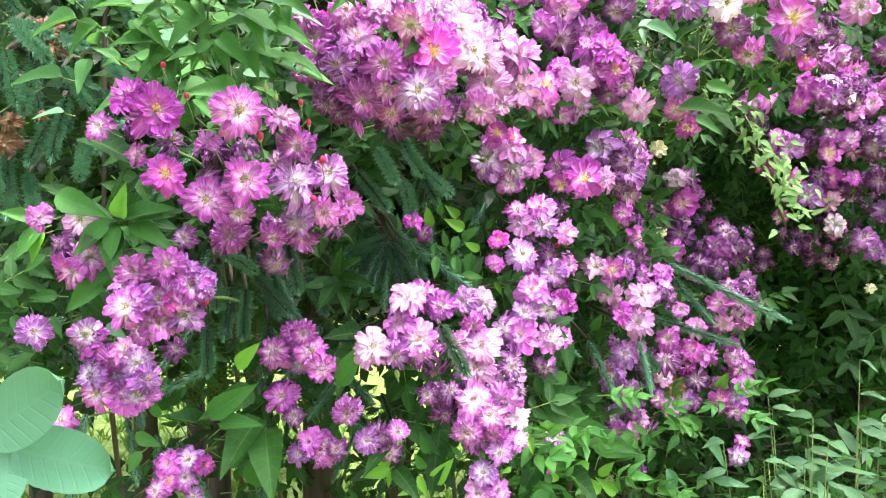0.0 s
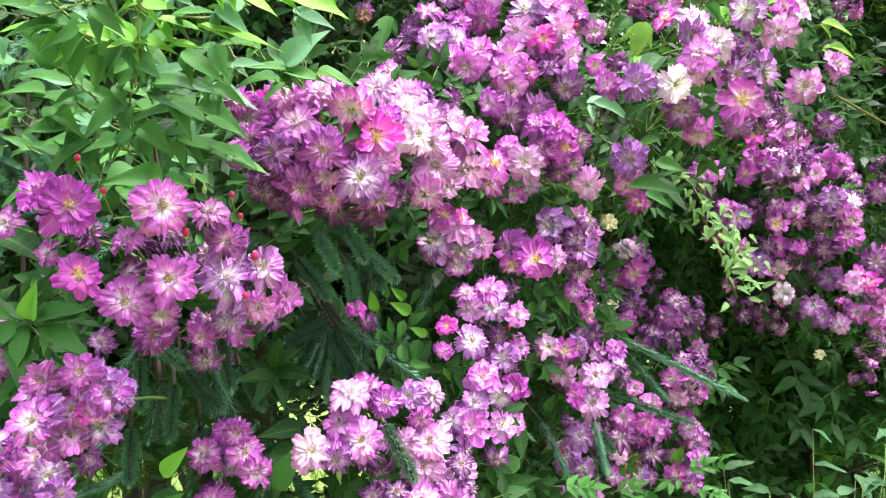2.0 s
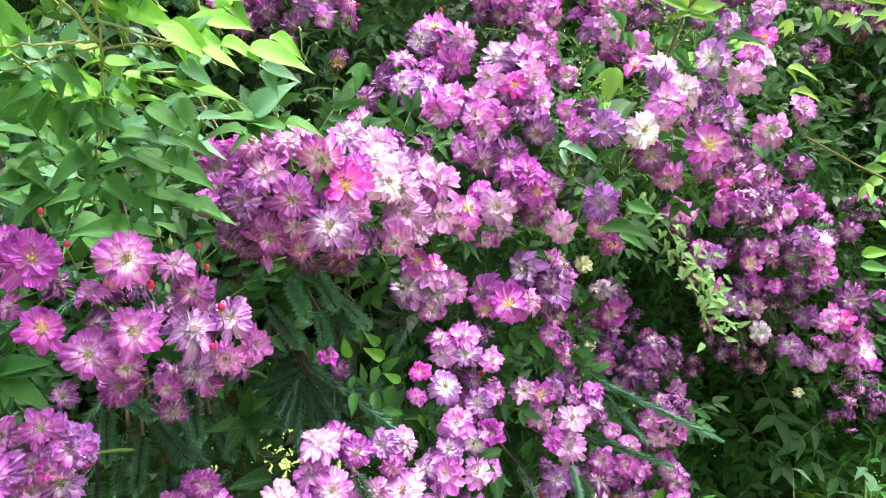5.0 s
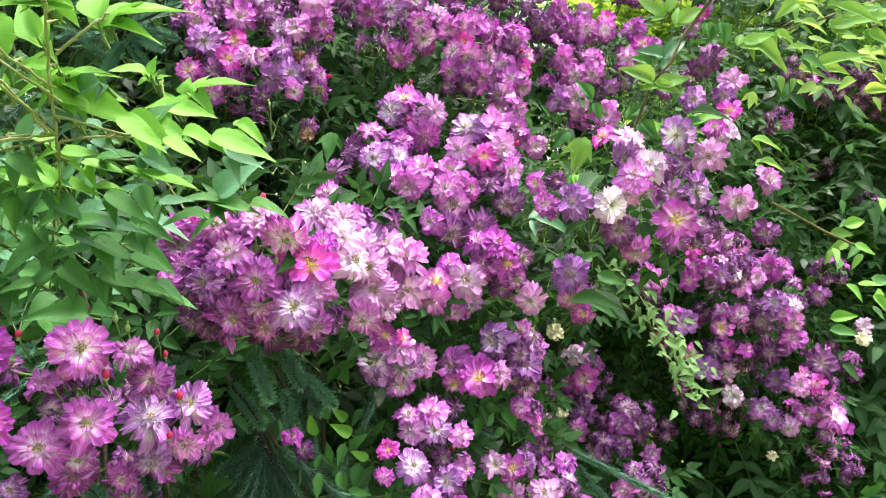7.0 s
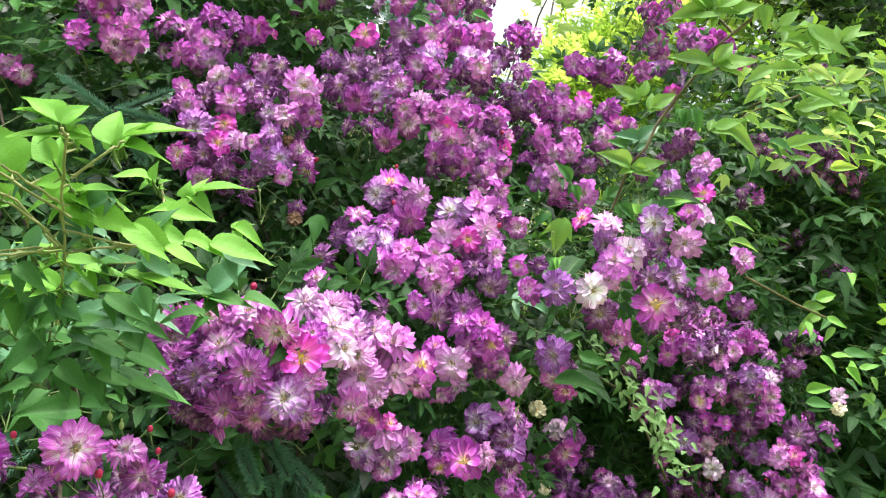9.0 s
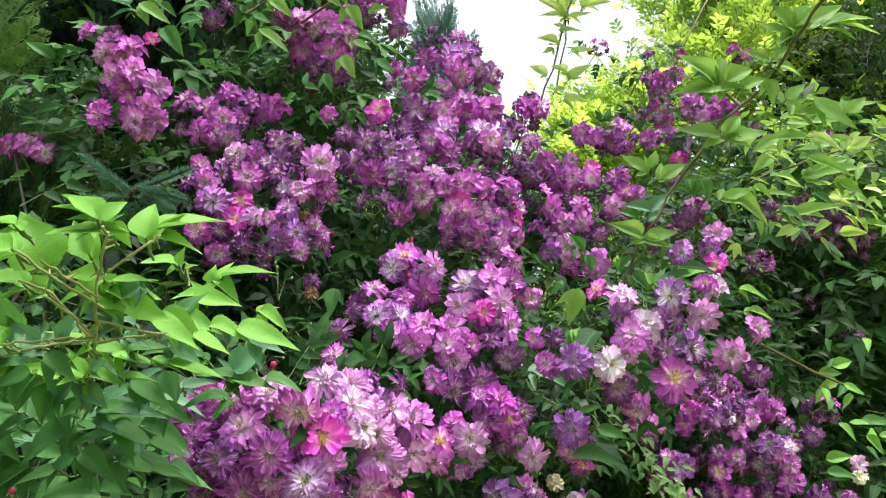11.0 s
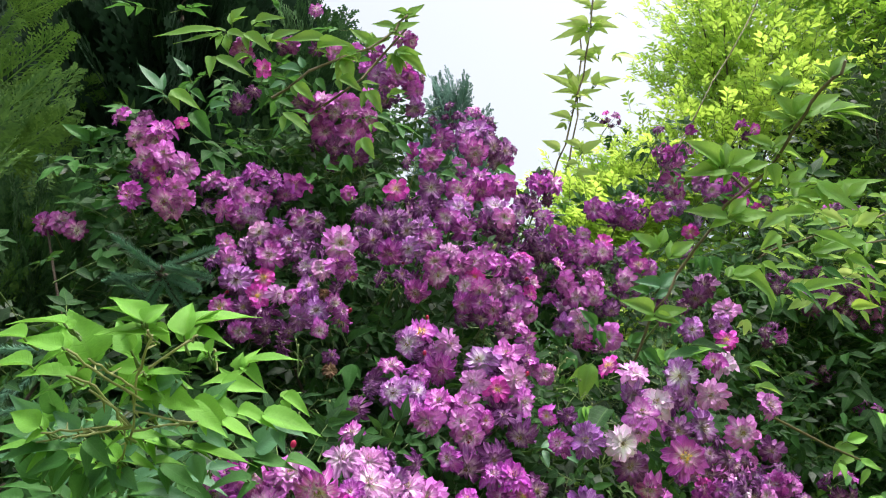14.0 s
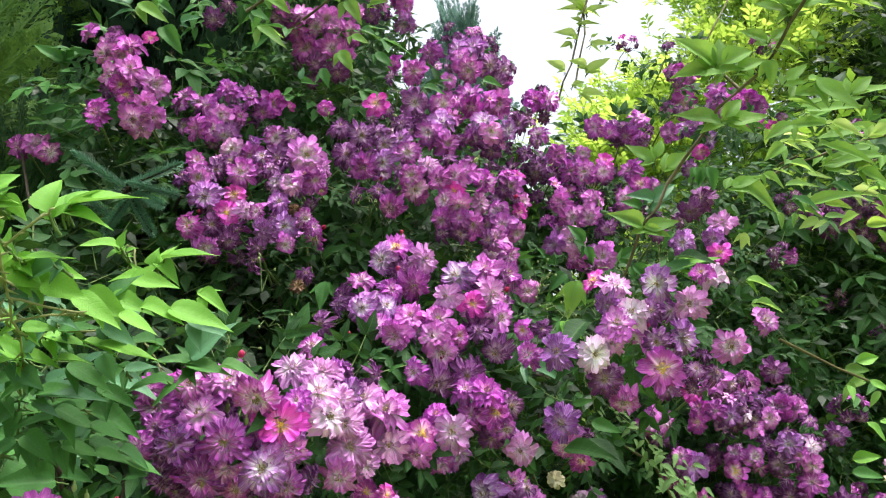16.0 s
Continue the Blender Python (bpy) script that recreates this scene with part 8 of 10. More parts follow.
leaflet((-0.349, 0.684, 1.369), (-0.359, 0.673, 1.344), 0.46, "young", rose)
leaflet((-0.352, 0.689, 1.348), (-0.367, 0.679, 1.334), 0.46, "mid", rose)
leaflet((-0.294, 0.671, 1.327), (-0.325, 0.657, 1.304), 0.46, "mid", rose)
leaflet((-0.296, 0.671, 1.321), (-0.263, 0.660, 1.329), 0.40, "mid", rose)
leaflet((-0.347, 0.697, 1.310), (-0.369, 0.687, 1.310), 0.57, "mid", rose)
leaflet((-0.282, 0.666, 1.337), (-0.299, 0.655, 1.324), 0.46, "mid", rose)
leaflet((-0.393, 0.702, 1.289), (-0.369, 0.692, 1.271), 0.46, "mid", rose)
leaflet((-0.312, 0.714, 1.279), (-0.290, 0.705, 1.268), 0.52, "sheen", rose)
leaflet((-0.386, 0.700, 1.300), (-0.398, 0.691, 1.313), 0.57, "mid", rose)
leaflet((-0.358, 0.704, 1.289), (-0.344, 0.694, 1.270), 0.46, "mid", rose)
leaflet((0.342, 1.330, 1.004), (0.310, 1.319, 1.018), 0.46, "mid", rose)
leaflet((0.421, 1.349, 0.924), (0.398, 1.337, 0.898), 0.57, "mid", rose)
leaflet((0.475, 1.391, 0.919), (0.438, 1.377, 0.957), 0.57, "mid", rose)
leaflet((0.486, 1.391, 0.897), (0.524, 1.374, 0.850), 0.34, "sheen", rose)
leaflet((0.512, 1.419, 0.986), (0.527, 1.406, 1.022), 0.52, "young", rose)
leaflet((0.558, 1.426, 0.972), (0.583, 1.415, 0.980), 0.46, "young", rose)
leaflet((0.396, 1.327, 0.871), (0.413, 1.311, 0.825), 0.34, "sheen", rose)
leaflet((0.499, 1.386, 0.823), (0.565, 1.367, 0.820), 0.34, "sheen", rose)
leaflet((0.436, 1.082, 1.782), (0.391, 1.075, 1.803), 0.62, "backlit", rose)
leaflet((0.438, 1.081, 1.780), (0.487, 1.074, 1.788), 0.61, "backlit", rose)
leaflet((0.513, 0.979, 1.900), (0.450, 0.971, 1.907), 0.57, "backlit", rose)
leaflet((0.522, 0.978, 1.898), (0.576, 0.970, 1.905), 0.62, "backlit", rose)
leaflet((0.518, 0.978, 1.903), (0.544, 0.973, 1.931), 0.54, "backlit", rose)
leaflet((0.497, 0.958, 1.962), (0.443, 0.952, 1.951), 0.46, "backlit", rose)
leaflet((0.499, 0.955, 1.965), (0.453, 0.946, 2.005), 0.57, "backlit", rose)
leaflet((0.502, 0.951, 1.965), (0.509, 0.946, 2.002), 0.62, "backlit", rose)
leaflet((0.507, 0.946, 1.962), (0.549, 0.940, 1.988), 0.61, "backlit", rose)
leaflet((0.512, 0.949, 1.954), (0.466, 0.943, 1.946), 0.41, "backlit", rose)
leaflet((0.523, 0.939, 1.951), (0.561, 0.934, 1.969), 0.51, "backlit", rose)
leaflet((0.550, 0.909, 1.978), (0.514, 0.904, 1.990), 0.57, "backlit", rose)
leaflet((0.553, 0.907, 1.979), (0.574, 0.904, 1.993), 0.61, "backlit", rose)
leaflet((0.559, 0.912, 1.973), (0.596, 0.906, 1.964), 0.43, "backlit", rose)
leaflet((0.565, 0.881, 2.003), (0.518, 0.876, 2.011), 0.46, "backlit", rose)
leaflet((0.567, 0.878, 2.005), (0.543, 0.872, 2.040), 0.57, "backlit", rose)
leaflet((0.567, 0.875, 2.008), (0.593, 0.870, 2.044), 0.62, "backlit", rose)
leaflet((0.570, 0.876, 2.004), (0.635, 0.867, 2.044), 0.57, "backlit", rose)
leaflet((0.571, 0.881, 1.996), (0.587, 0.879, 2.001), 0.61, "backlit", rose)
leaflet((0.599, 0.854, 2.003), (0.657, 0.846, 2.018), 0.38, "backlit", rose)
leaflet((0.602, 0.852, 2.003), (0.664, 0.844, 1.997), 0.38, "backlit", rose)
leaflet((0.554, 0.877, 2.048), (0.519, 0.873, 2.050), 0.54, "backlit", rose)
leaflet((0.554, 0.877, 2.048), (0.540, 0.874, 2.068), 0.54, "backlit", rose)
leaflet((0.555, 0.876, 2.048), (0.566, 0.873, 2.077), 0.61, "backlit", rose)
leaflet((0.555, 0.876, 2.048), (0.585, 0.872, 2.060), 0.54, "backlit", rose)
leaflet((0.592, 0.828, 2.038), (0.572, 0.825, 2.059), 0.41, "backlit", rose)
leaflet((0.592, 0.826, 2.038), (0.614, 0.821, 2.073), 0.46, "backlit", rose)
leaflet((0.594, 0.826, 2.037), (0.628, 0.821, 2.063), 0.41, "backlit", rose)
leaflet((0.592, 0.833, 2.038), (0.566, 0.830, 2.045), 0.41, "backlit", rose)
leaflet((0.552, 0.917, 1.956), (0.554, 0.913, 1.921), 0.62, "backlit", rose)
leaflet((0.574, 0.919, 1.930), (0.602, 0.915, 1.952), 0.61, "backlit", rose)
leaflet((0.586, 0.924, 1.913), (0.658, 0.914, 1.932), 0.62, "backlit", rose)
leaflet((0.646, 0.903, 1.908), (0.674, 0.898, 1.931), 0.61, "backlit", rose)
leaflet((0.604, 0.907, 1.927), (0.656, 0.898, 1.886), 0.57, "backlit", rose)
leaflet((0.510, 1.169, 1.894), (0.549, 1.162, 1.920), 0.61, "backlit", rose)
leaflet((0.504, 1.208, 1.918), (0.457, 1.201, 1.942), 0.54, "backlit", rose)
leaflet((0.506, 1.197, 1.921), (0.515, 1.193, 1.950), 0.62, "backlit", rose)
leaflet((0.555, 1.125, 1.881), (0.564, 1.120, 1.846), 0.62, "mid", rose)
leaflet((0.541, 1.135, 1.884), (0.545, 1.130, 1.854), 0.62, "mid", rose)
leaflet((0.603, 1.132, 1.866), (0.660, 1.121, 1.814), 0.61, "backlit", rose)
leaflet((0.590, 1.128, 1.854), (0.637, 1.121, 1.868), 0.49, "backlit", rose)
leaflet((0.868, 1.346, 1.954), (0.926, 1.338, 1.973), 0.61, "backlit", rose)
leaflet((0.480, 1.154, 1.838), (0.514, 1.148, 1.866), 0.62, "sheen", rose)
leaflet((0.480, 1.154, 1.838), (0.440, 1.149, 1.850), 0.54, "sheen", rose)
leaflet((0.461, 1.153, 1.828), (0.430, 1.149, 1.837), 0.54, "mid", rose)
leaflet((0.473, 1.150, 1.821), (0.495, 1.146, 1.834), 0.62, "sheen", rose)
leaflet((0.448, 1.066, 1.716), (0.527, 1.055, 1.733), 0.43, "mid", rose)
leaflet((0.417, 1.125, 1.745), (0.443, 1.121, 1.762), 0.54, "mid", rose)
leaflet((0.427, 1.109, 1.731), (0.454, 1.104, 1.709), 0.62, "mid", rose)
leaflet((0.488, 1.108, 1.778), (0.471, 1.105, 1.756), 0.62, "mid", rose)
leaflet((0.369, 1.147, 1.774), (0.347, 1.142, 1.799), 0.54, "mid", rose)
leaflet((0.372, 1.144, 1.765), (0.380, 1.140, 1.739), 0.54, "mid", rose)
leaflet((0.353, 1.135, 1.712), (0.335, 1.127, 1.662), 0.62, "backlit", rose)
leaflet((0.592, 1.110, 1.711), (0.636, 1.103, 1.698), 0.34, "backlit", rose)
leaflet((0.606, 1.117, 1.679), (0.646, 1.111, 1.670), 0.34, "backlit", rose)
leaflet((0.605, 1.127, 1.783), (0.594, 1.123, 1.756), 0.62, "spray", rose)
leaflet((0.649, 1.146, 1.878), (0.682, 1.140, 1.859), 0.41, "backlit", rose)
leaflet((0.734, 1.218, 1.918), (0.780, 1.211, 1.906), 0.41, "backlit", rose)
leaflet((0.717, 1.185, 1.851), (0.759, 1.178, 1.831), 0.41, "mid", rose)
leaflet((0.869, 1.319, 1.916), (0.907, 1.313, 1.894), 0.47, "mid", rose)
leaflet((0.726, 1.216, 1.948), (0.690, 1.211, 1.925), 0.54, "backlit", rose)
leaflet((0.927, 1.332, 1.943), (0.975, 1.324, 1.920), 0.47, "backlit", rose)
leaflet((0.862, 1.301, 2.020), (0.920, 1.293, 1.997), 0.47, "spray", rose)
leaflet((0.751, 1.233, 1.990), (0.703, 1.227, 1.966), 0.47, "backlit", rose)
leaflet((0.943, 1.308, 2.003), (0.988, 1.302, 2.025), 0.54, "spray", rose)
leaflet((0.928, 1.291, 1.911), (0.961, 1.285, 1.878), 0.41, "backlit", rose)
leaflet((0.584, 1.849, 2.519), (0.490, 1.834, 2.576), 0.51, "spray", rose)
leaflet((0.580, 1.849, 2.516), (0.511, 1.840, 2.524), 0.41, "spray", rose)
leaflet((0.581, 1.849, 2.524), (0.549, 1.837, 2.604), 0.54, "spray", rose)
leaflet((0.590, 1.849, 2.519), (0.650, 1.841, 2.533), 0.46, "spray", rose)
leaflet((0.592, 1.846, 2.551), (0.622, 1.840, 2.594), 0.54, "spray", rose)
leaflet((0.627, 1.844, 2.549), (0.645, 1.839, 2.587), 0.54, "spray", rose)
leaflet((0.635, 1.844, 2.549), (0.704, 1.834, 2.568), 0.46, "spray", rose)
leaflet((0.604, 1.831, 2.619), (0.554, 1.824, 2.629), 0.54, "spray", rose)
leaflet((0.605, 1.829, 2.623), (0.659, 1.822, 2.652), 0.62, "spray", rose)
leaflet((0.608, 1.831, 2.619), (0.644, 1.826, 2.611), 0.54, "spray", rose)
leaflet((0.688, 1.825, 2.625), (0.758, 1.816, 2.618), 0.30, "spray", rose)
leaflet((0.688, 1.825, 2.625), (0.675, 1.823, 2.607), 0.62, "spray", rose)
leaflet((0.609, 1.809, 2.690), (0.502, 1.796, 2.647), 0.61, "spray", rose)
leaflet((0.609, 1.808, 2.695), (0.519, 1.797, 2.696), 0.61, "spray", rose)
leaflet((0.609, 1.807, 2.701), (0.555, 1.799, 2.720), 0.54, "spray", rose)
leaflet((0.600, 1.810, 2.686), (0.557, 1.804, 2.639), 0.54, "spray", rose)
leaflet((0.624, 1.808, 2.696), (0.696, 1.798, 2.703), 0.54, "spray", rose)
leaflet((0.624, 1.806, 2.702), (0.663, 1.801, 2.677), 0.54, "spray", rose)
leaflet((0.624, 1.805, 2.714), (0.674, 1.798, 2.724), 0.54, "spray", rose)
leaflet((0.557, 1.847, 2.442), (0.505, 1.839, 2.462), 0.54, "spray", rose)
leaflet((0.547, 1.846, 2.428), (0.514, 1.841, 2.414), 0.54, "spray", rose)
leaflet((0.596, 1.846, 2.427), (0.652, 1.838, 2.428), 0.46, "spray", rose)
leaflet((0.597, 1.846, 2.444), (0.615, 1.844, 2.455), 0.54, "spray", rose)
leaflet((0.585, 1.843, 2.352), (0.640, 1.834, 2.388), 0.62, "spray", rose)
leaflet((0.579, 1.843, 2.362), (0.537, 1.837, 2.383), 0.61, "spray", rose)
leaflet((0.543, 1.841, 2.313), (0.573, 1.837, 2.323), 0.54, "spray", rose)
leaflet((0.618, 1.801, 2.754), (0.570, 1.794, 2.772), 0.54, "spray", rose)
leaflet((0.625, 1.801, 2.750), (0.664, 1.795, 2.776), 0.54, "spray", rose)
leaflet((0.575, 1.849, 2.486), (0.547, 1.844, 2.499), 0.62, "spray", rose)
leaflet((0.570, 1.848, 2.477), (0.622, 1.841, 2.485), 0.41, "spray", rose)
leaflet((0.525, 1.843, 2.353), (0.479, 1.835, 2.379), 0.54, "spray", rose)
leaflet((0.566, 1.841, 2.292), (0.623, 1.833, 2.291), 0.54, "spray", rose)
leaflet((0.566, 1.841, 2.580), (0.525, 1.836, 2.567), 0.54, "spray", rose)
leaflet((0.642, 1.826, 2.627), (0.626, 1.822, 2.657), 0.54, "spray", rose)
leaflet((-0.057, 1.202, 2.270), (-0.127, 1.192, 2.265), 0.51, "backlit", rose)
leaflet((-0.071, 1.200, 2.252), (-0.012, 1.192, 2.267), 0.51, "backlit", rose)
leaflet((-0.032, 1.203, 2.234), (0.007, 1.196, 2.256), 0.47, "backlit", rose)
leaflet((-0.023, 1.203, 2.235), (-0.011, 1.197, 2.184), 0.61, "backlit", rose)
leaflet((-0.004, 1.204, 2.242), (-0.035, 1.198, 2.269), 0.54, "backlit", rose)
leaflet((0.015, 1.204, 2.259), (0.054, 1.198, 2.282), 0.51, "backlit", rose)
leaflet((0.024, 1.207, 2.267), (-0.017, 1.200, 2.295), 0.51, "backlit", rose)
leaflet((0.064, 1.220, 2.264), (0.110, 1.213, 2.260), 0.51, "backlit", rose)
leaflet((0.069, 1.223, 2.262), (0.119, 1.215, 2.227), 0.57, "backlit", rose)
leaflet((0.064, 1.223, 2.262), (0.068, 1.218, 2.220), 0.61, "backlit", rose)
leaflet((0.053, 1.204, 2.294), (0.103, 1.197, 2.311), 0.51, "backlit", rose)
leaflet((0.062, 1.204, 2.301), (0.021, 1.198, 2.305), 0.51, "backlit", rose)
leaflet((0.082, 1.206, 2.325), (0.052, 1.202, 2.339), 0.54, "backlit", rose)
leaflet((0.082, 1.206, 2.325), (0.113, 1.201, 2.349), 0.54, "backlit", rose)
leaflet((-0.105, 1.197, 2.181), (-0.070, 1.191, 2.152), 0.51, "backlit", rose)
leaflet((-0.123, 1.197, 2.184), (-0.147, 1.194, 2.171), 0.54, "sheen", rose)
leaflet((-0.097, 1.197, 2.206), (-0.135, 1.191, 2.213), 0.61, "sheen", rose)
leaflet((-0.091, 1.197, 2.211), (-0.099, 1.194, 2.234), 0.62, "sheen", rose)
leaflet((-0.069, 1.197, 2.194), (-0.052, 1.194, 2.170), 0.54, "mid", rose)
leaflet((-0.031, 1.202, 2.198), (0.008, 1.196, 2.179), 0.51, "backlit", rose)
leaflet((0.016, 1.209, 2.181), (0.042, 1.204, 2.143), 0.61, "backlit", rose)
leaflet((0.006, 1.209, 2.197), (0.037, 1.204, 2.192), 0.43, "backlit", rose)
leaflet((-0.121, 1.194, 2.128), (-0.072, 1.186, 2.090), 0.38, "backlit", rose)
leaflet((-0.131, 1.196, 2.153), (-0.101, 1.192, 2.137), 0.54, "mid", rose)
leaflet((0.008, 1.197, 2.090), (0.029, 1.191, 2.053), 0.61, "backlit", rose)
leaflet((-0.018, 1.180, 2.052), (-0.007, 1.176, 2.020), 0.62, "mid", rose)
leaflet((-0.047, 1.158, 2.023), (-0.044, 1.155, 2.044), 0.62, "sheen", rose)
leaflet((-0.047, 1.159, 2.020), (-0.025, 1.156, 2.019), 0.61, "mid", rose)
leaflet((-0.061, 1.166, 2.013), (-0.075, 1.164, 2.000), 0.54, "mid", rose)
leaflet((-0.236, 1.197, 2.275), (-0.334, 1.182, 2.252), 0.45, "backlit", rose)
leaflet((-0.228, 1.197, 2.267), (-0.303, 1.185, 2.239), 0.38, "backlit", rose)
leaflet((-0.220, 1.197, 2.272), (-0.180, 1.191, 2.261), 0.47, "backlit", rose)
leaflet((-0.216, 1.196, 2.240), (-0.222, 1.192, 2.267), 0.62, "backlit", rose)
leaflet((-0.234, 1.194, 2.223), (-0.175, 1.185, 2.190), 0.45, "backlit", rose)
leaflet((-0.212, 1.197, 2.294), (-0.193, 1.193, 2.322), 0.54, "backlit", rose)
leaflet((-0.192, 1.198, 2.270), (-0.142, 1.190, 2.241), 0.45, "backlit", rose)
leaflet((-0.181, 1.198, 2.229), (-0.217, 1.192, 2.211), 0.41, "backlit", rose)
leaflet((-0.146, 1.199, 2.263), (-0.099, 1.192, 2.283), 0.47, "backlit", rose)
leaflet((-0.175, 1.198, 2.293), (-0.128, 1.192, 2.307), 0.47, "backlit", rose)
leaflet((-0.306, 1.162, 2.143), (-0.346, 1.154, 2.186), 0.38, "sheen", rose)
leaflet((-0.291, 1.154, 2.140), (-0.243, 1.147, 2.109), 0.45, "backlit", rose)
leaflet((-0.301, 1.161, 2.133), (-0.334, 1.156, 2.118), 0.38, "sheen", rose)
leaflet((-0.273, 1.179, 2.183), (-0.298, 1.174, 2.210), 0.41, "sheen", rose)
leaflet((-0.265, 1.173, 2.150), (-0.240, 1.169, 2.133), 0.47, "mid", rose)
leaflet((-0.236, 1.187, 2.127), (-0.207, 1.182, 2.138), 0.47, "sheen", rose)
leaflet((-0.260, 1.181, 2.115), (-0.230, 1.174, 2.075), 0.54, "mid", rose)
leaflet((-0.451, 1.292, 2.106), (-0.498, 1.283, 2.137), 0.45, "mid", rose)
leaflet((-0.454, 1.293, 2.110), (-0.475, 1.288, 2.131), 0.47, "mid", rose)
leaflet((-0.447, 1.294, 2.111), (-0.404, 1.287, 2.128), 0.57, "mid", rose)
leaflet((-0.410, 1.270, 2.078), (-0.449, 1.264, 2.080), 0.41, "mid", rose)
leaflet((-0.393, 1.253, 2.042), (-0.427, 1.247, 2.049), 0.47, "mid", rose)
leaflet((-0.360, 1.235, 2.027), (-0.399, 1.228, 2.004), 0.47, "mid", rose)
leaflet((-0.424, 1.252, 2.012), (-0.464, 1.246, 1.998), 0.47, "mid", rose)
leaflet((-0.381, 1.235, 1.978), (-0.429, 1.227, 1.965), 0.47, "mid", rose)
leaflet((-0.337, 1.224, 1.995), (-0.364, 1.218, 2.020), 0.47, "mid", rose)
leaflet((-0.126, 1.194, 1.863), (-0.096, 1.189, 1.881), 0.47, "mid", rose)
leaflet((0.054, 1.217, 2.179), (0.083, 1.213, 2.189), 0.47, "backlit", rose)
leaflet((0.026, 1.200, 2.118), (0.054, 1.195, 2.102), 0.54, "backlit", rose)
leaflet((0.064, 1.200, 2.089), (0.091, 1.195, 2.063), 0.54, "mid", rose)
leaflet((0.138, 1.200, 2.033), (0.175, 1.194, 2.022), 0.41, "mid", rose)
leaflet((0.233, 1.203, 2.048), (0.265, 1.198, 2.037), 0.47, "mid", rose)
leaflet((0.840, 1.340, 2.058), (0.948, 1.320, 2.064), 0.45, "backlit", rose)
leaflet((0.766, 1.240, 1.853), (0.850, 1.210, 1.875), 0.45, "backlit", rose)
leaflet((0.963, 1.350, 1.994), (0.858, 1.340, 1.962), 0.45, "backlit", rose)
leaflet((0.877, 1.390, 2.063), (0.961, 1.380, 2.102), 0.45, "backlit", rose)
leaflet((0.971, 1.380, 2.040), (0.870, 1.370, 2.015), 0.45, "backlit", rose)
leaflet((0.885, 1.350, 2.035), (0.771, 1.320, 2.022), 0.45, "backlit", rose)
leaflet((0.933, 1.430, 2.100), (0.999, 1.400, 2.115), 0.45, "backlit", rose)
leaflet((0.842, 1.230, 2.040), (0.932, 1.200, 2.054), 0.45, "backlit", rose)
leaflet((0.974, 1.340, 1.975), (0.831, 1.290, 1.942), 0.45, "backlit", rose)
leaflet((0.977, 1.440, 2.060), (1.086, 1.420, 2.052), 0.45, "backlit", rose)
leaflet((0.846, 1.300, 1.977), (0.921, 1.270, 1.942), 0.45, "backlit", rose)
# bright sunny, spray and backlit colours stand in for light on these leaves
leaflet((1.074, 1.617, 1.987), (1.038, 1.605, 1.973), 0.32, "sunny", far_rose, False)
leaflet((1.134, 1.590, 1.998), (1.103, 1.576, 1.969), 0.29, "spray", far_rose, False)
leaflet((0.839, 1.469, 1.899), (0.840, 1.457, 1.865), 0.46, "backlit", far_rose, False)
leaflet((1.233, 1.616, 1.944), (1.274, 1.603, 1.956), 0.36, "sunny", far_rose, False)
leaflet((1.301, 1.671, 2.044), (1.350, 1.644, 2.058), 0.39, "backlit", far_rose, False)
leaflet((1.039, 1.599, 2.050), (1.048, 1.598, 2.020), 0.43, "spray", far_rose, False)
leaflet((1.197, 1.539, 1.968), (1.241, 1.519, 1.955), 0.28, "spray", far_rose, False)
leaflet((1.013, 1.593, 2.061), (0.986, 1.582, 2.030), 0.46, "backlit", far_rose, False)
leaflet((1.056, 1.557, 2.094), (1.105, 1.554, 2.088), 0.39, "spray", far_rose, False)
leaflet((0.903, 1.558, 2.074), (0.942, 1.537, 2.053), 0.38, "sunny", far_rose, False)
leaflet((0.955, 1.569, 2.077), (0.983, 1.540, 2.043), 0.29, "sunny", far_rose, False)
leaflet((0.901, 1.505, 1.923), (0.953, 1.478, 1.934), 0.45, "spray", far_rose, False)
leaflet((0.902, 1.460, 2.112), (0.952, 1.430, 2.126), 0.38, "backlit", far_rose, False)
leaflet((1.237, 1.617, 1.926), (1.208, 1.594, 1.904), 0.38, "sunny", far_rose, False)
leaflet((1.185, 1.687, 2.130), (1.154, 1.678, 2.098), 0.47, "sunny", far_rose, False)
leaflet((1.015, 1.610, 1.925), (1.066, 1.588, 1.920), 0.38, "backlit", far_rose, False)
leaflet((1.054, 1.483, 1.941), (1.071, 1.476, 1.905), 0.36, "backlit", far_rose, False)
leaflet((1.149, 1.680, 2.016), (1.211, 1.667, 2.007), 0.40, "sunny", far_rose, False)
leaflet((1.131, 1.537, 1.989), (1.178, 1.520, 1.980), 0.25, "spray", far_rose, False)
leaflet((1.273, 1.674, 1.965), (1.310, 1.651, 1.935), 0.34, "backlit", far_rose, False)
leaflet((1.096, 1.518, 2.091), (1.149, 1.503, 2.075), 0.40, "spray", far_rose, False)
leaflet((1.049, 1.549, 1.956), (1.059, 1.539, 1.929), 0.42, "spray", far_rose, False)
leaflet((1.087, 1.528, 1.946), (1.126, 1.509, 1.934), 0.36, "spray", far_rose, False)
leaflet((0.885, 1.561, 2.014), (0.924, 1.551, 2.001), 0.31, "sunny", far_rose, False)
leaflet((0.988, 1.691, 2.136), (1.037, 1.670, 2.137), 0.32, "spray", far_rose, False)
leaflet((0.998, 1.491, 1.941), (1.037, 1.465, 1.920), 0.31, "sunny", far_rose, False)
